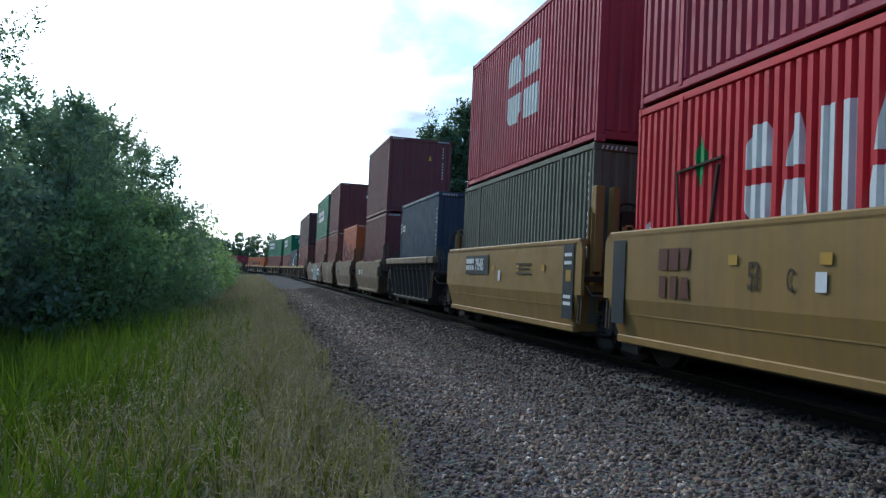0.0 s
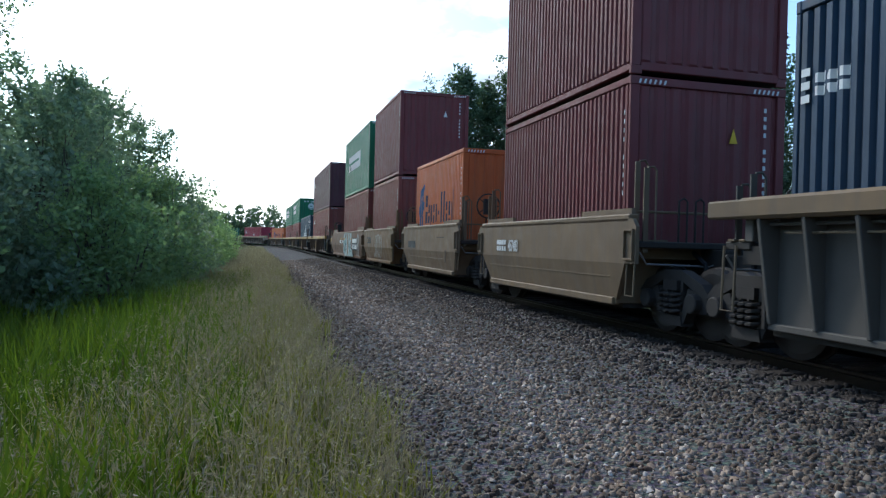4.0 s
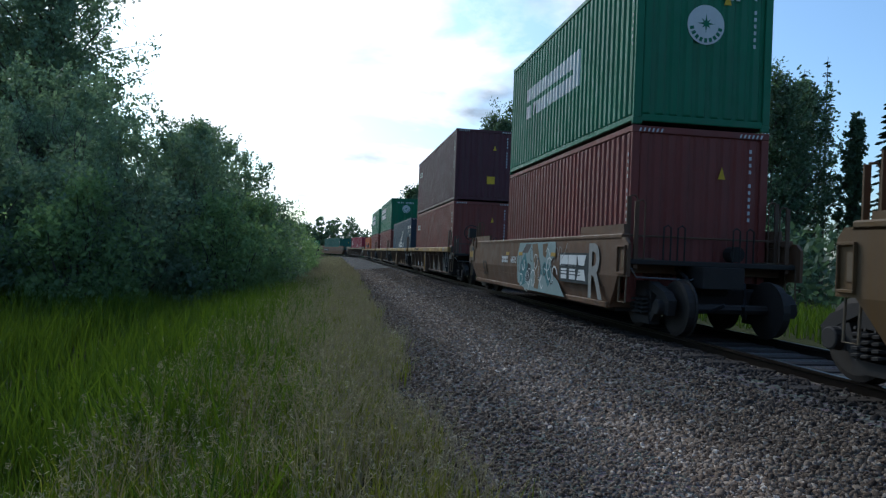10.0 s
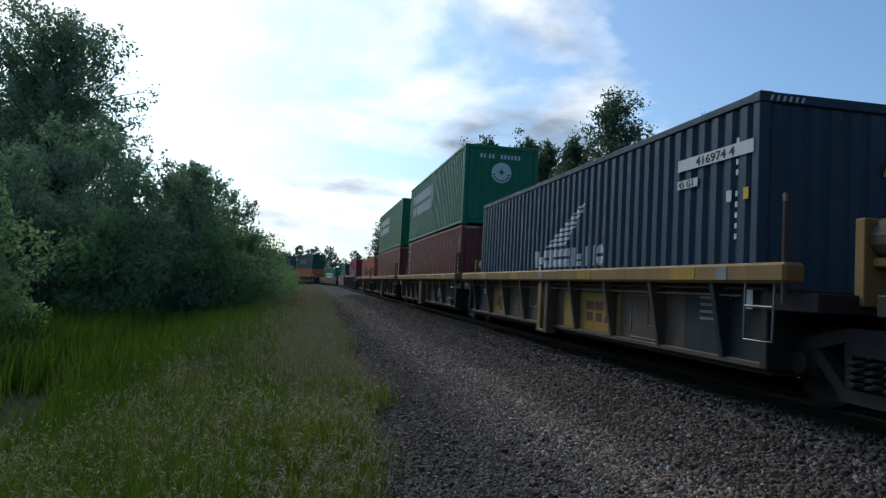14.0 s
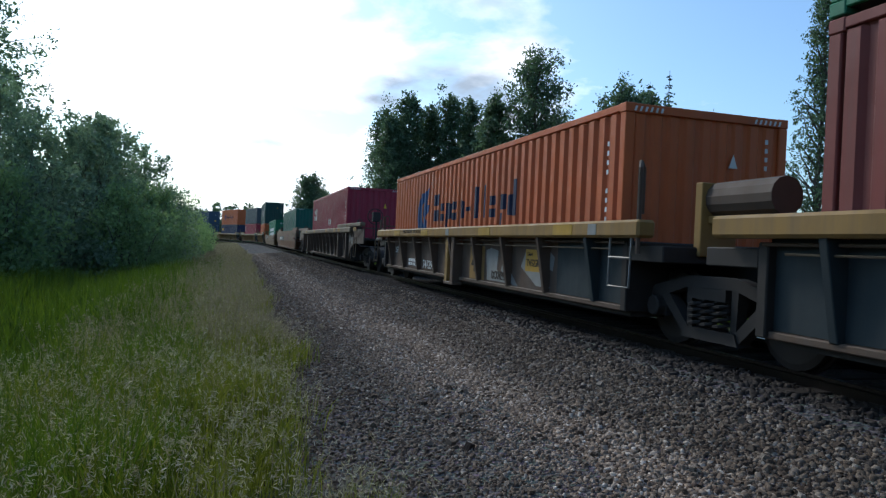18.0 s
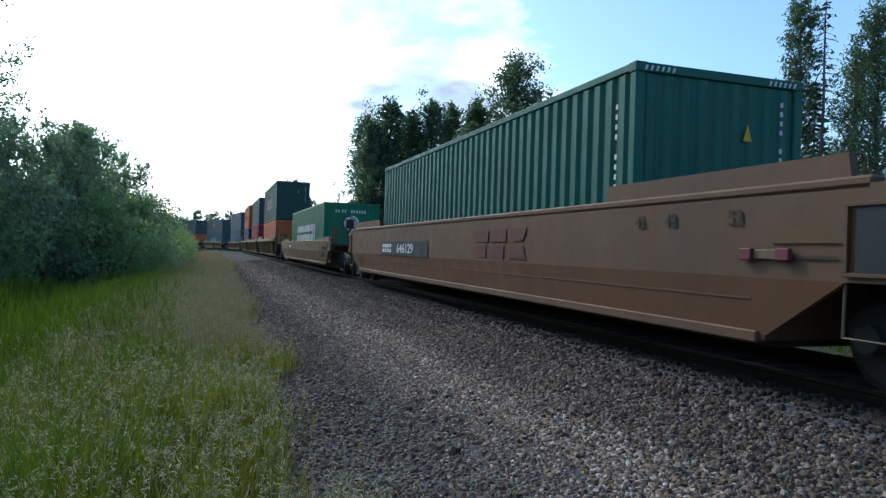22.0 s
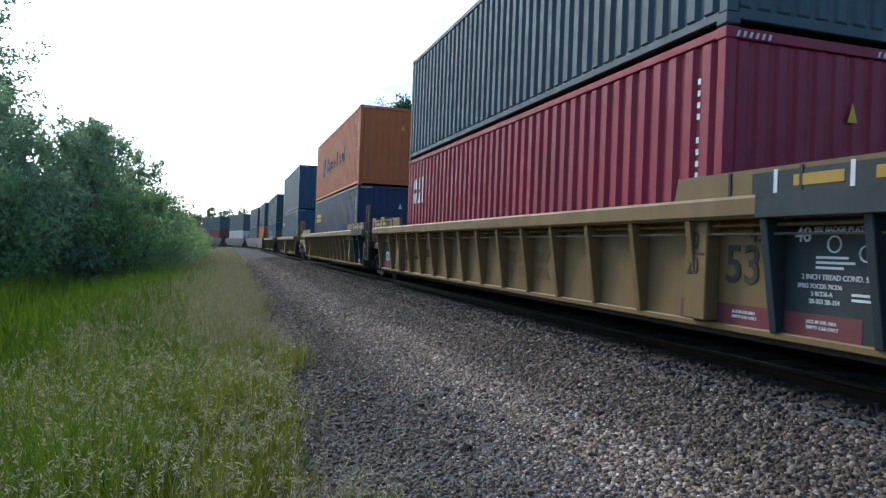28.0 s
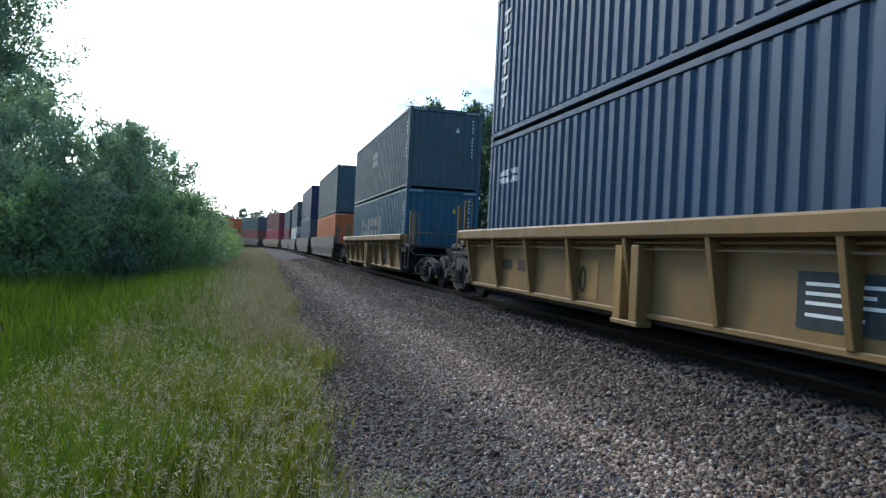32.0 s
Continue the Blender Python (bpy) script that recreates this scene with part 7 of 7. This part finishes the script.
def poplar(h, w, seed, n=11000, leaf=0.11, mat=None, label="tall green poplar tree", low=0.22, name="poplar_tree", group="trees behind the train", crown="tall"):
    """A tapered trunk with rising limbs, leaves in clumps along them, and a ragged outline."""
    rnd = random.Random(seed)
    e = tagged(new(name), label, "tree", group)
    bm = bmesh.new()
    limb(bm, (0, 0, -0.4), (0, 0, h * 0.97), 0.16 * h / 12, 0.02, 0.05, seed)
    cs, sg = [], []
    nl = 62
    for i in range(nl):
        t = (i + rnd.random()) / nl
        z = h * (low + (0.94 - low) * t)
        if crown == "round":
            prof = math.sin(math.pi * min(1, 0.16 + 0.80 * t)) ** 0.6
            rise = rnd.uniform(0.15, 0.7)
        else:
            prof = (0.10 + 0.90 * (1 - t) ** 0.8) * min(1, 0.6 + 2.2 * t)
            rise = rnd.uniform(0.7, 1.5)
        reach = w * 0.5 * prof * rnd.uniform(0.5, 1.12)
        a = i * 2.4 + rnd.uniform(-0.5, 0.5)
        tip = Vector((math.cos(a) * reach, math.sin(a) * reach, min(z + reach * rise, h)))
        root = Vector((0, 0, max(0.3, z - reach * 0.25)))
        limb(bm, root, tip, 0.05 * h / 12, 0.008, 0.2, seed + i)
        for q in range(9):
            f_ = 0.22 + 0.80 * q / 8
            sp = w * 0.075 * (1.15 - 0.55 * f_)
            p = root.lerp(tip, f_) + Vector((rnd.gauss(0, sp), rnd.gauss(0, sp), rnd.gauss(0, sp)))
            cs.append(tuple(p)); sg.append(w * 0.034 * (1.2 - 0.5 * f_) * rnd.uniform(0.6, 1.2))
    for i in range(8):
        cs.append((rnd.gauss(0, 0.03) * w, rnd.gauss(0, 0.03) * w, h * (0.90 + 0.013 * i))); sg.append(w * 0.028)
    part("trunk", bm, BARK, e)
    v, f = clump_leaves(cs, sg, n, leaf, seed)
    crown_part(e, v, f, mat or LEAF_POPLAR)
    return e


def spruce(h, w, seed, n=9000, sparse=False):
    """A narrow spruce: whorls of drooping boughs."""
    rnd = random.Random(seed)
    rng = np.random.default_rng(seed)
    e = tagged(new("spruce_tree"), "narrow dark spruce with a thin top" if not sparse else "thin half-dead spruce with bare twigs", "tree", "trees behind the train")
    bm = bmesh.new()
    limb(bm, (0, 0, -0.4), (0, 0, h), 0.13 * h / 12, 0.012, 0.02, seed)
    P, D = [], []
    whorls = int(h * 2.6)
    for i in range(whorls):
        t = (i + rnd.random() * 0.6) / whorls
        z = h * (0.10 + 0.89 * t)
        R = w / 2 * (1 - t) ** 0.8 * rnd.uniform(0.7, 1.1) + 0.08
        for j in range(6):
            a = rnd.uniform(0, 6.28)
            q = (math.cos(a) * R, math.sin(a) * R, z - R * 0.28)
            limb(bm, (0, 0, z), q, 0.018, 0.004, 0.1, seed + i * 7 + j)
            m = max(2, int(n / (whorls * 6)) if not sparse else 2)
            for s in rng.random(m):
                P.append((q[0] * s, q[1] * s, z + (q[2] - z) * s)); D.append((math.cos(a), math.sin(a)))
    part("trunk", bm, BARK, e)
    P, D = np.array(P), np.array(D)
    n2 = len(P)
    side = np.stack([-D[:, 1], D[:, 0], np.zeros(n2)], -1) * (rng.random((n2, 1)) - 0.5) * 2
    d1 = np.stack([D[:, 0], D[:, 1], np.full(n2, -0.45)], -1) * 0.5 + side * 0.8
    d2 = rng.normal(0, 1, (n2, 3)) * 0.4 + np.array([0, 0, -0.7])
    s = 0.10 + 0.13 * rng.random((n2, 1))
    v = np.stack([P - d1 * s * 0.3, P + d2 * s * 0.5, P + d1 * s * 1.5, P - d2 * s * 0.35], 1).reshape(-1, 3)
    f = np.arange(4)[None] + 4 * np.arange(n2)[:, None]
    crown_part(e, v, f, NEEDLES)
    return e


def make_plants():
    # bushes along the left of the path: height, width, seed, leaves; then their places
    kinds = [bush(6.3, 5.2, 21, 12500, 0.088), bush(3.6, 3.6, 22, 8500, 0.074, LEAF_LIGHT), bush(7.0, 5.8, 23, 13500, 0.094), bush(5.4, 4.7, 24, 11500, 0.082), bush(4.1, 4.0, 25, 9000, 0.08)]
    spots = [(-12.2, 28.2, 3), (-13.7, 18.0, 1), (-17.0, 21.0, 4), (-16.5, 15.5, 4), (-9.6, 29.6, 1), (-11.2, 32.0, 0), (-14.8, 29.5, 2), (-9.9, 35.6, 3), (-12.4, 36.0, 0), (-15.4, 35.0, 2), (-18.2, 30.5, 0), (-9.2, 40.6, 4), (-12.3, 41.5, 2),
             (-9.0, 46.0, 1), (-11.8, 48.0, 3), (-8.9, 52.0, 1), (-8.8, 58.0, 1), (-11.4, 56.0, 4), (-8.9, 66.0, 1), (-9.2, 74.0, 1), (-18.6, 37.0, 2), (-21.5, 32.0, 0), (-22.5, 37.5, 2),
             (-11.5, 64.0, 4), (-12.0, 74.0, 4), (-10.0, 84.0, 4), (-25.5, 33.0, 2), (-16.5, 42.0, 2), (-9.0, 33.0, 1), (-13.0, 26.0, 1), (-16.5, 26.6, 3),
             (-15.4, 15.8, 3), (-19.0, 20.5, 2), (-17.5, 11.0, 3)]
    used = set()
    for i, (x, y, k) in enumerate(spots):
        m = pose(x, y, lie(x, y), 0, 0, (i * 67) % 360)
        if k not in used:
            used.add(k)
            kinds[k].matrix_basis = m
        else:
            copy_thing(kinds[k], m)
    # the taller trees at the left
    for x, y, h, w, sd in ((-21.2, 45.0, 16.6, 10.5, 31), (-12.9, 43.0, 8.4, 4.2, 32), (-27.0, 44.0, 17.0, 10.0, 33), (-24.5, 52.0, 15.0, 9.0, 34)):
        t = poplar(h, w, sd, 27000 if w > 5 else 15000, 0.12 if w > 5 else 0.095, LEAF_DARK, "leafy tree standing above the bushes", 0.3, "broadleaf_tree", "trees above the bushes", "round")
        t.matrix_basis = pose(x, y, lie(x, y))
    # behind the train
    for x, y, h, w, sd in ((7.9, 62.0, 13.3, 4.0, 40), (9.6, 63.0, 15.8, 4.4, 41), (11.9, 64.0, 15.0, 4.4, 42), (13.4, 62.0, 15.8, 4.6, 43), (15.6, 63.0, 15.9, 4.2, 44), (17.2, 62.0, 14.2, 4.2, 45), (15.6, 48.0, 16.2, 6.6, 46), (13.4, 50.5, 13.4, 4.0, 47),
                           (3.9, 92.0, 9.8, 5.0, 48), (6.0, 96.0, 8.6, 4.0, 49), (21.7, 46.0, 14.4, 5.6, 50), (25.2, 48.0, 14.6, 5.2, 51), (19.2, 52.0, 12.8, 5.0, 52), (27.4, 46.0, 12.2, 1.9, 53), (11.0, 80.0, 17.5, 5.5, 54)):
        t = poplar(h, w * 1.5, sd, 15000, 0.125, low=0.08)
        t.matrix_basis = pose(x, y, lie(x, y))
    for x, y, h, w, sd, sp in ((28.3, 50.0, 17.0, 3.0, 61, True), (28.1, 44.0, 12.8, 3.2, 62, False), (26.5, 50.0, 15.9, 2.2, 64, False), (25.9, 30.0, 17.6, 4.0, 63, True), (31.5, 36.0, 14.0, 4.4, 66, False)):
        t = spruce(h, w, sd, 14000, sparse=sp)
        t.matrix_basis = pose(x, y, lie(x, y))
    for x, y, h, w, sd in ((25.6, 31.5, 17.5, 5.2, 56), (28.4, 29.0, 16.5, 5.5, 57), (30.4, 32.0, 15.0, 5.5, 58)):
        t = poplar(h, w, sd, 15000, 0.08, label="slender poplar with thin bright foliage", low=0.1)
        t.matrix_basis = pose(x, y, lie(x, y))


make_plants()


def far_woods():
    """Low woods that close the view all round."""
    rng = np.random.default_rng(77)
    cs, rs = [], []
    for i in range(150):
        x = -110 + 230 * i / 150 + rng.normal(0, 2)
        y = 235 + rng.normal(0, 8) - 0.0006 * x * x
        h = 7 + 5 * rng.random()
        for j in range(4):
            cs.append((x + rng.normal(0, 1.5), y, h * (0.15 + 0.24 * j))); rs.append(2.6 - 0.4 * j)
    v, f = leaf_cloud(cs, rs, 60000, 0.55, 78, 1.0)
    merged("far_woods", v, f, LEAF_POPLAR, "distant low woods beyond the bend", "woods")
    # undergrowth on the far side of the line, and woods beside and behind
    cs, rs = [], []
    for i in range(110):
        x, y = 13 + 22 * rng.random(), 22 + 110 * rng.random()
        cs.append((x + max(0, line_shift(y)) + 0.0, y, rng.random() * 2.0)); rs.append(1.2 + 1.2 * rng.random())
    v, f = leaf_cloud(cs, rs, 50000, 0.2, 79, 0.9)
    merged("undergrowth", v, f, LEAF_POPLAR, "green scrub beyond the railway", "scrub")
    cs, rs = [], []
    for i in range(150):
        a = math.pi * (0.95 + 1.1 * i / 150)
        d = 60 + 12 * rng.random()
        h = 7 + 5 * rng.random()
        x, y = math.cos(a) * d * 1.1, math.sin(a) * d + 10
        if abs(x) < 5:
            continue
        for j in range(3):
            cs.append((x, y, h * (0.2 + 0.3 * j))); rs.append(3.2 - 0.5 * j)
    v, f = leaf_cloud(cs, rs, 30000, 0.8, 80, 1.0)
    merged("woods_behind", v, f, LEAF_POPLAR, "woods on the near side of the clearing", "woods")


far_woods()

motions()
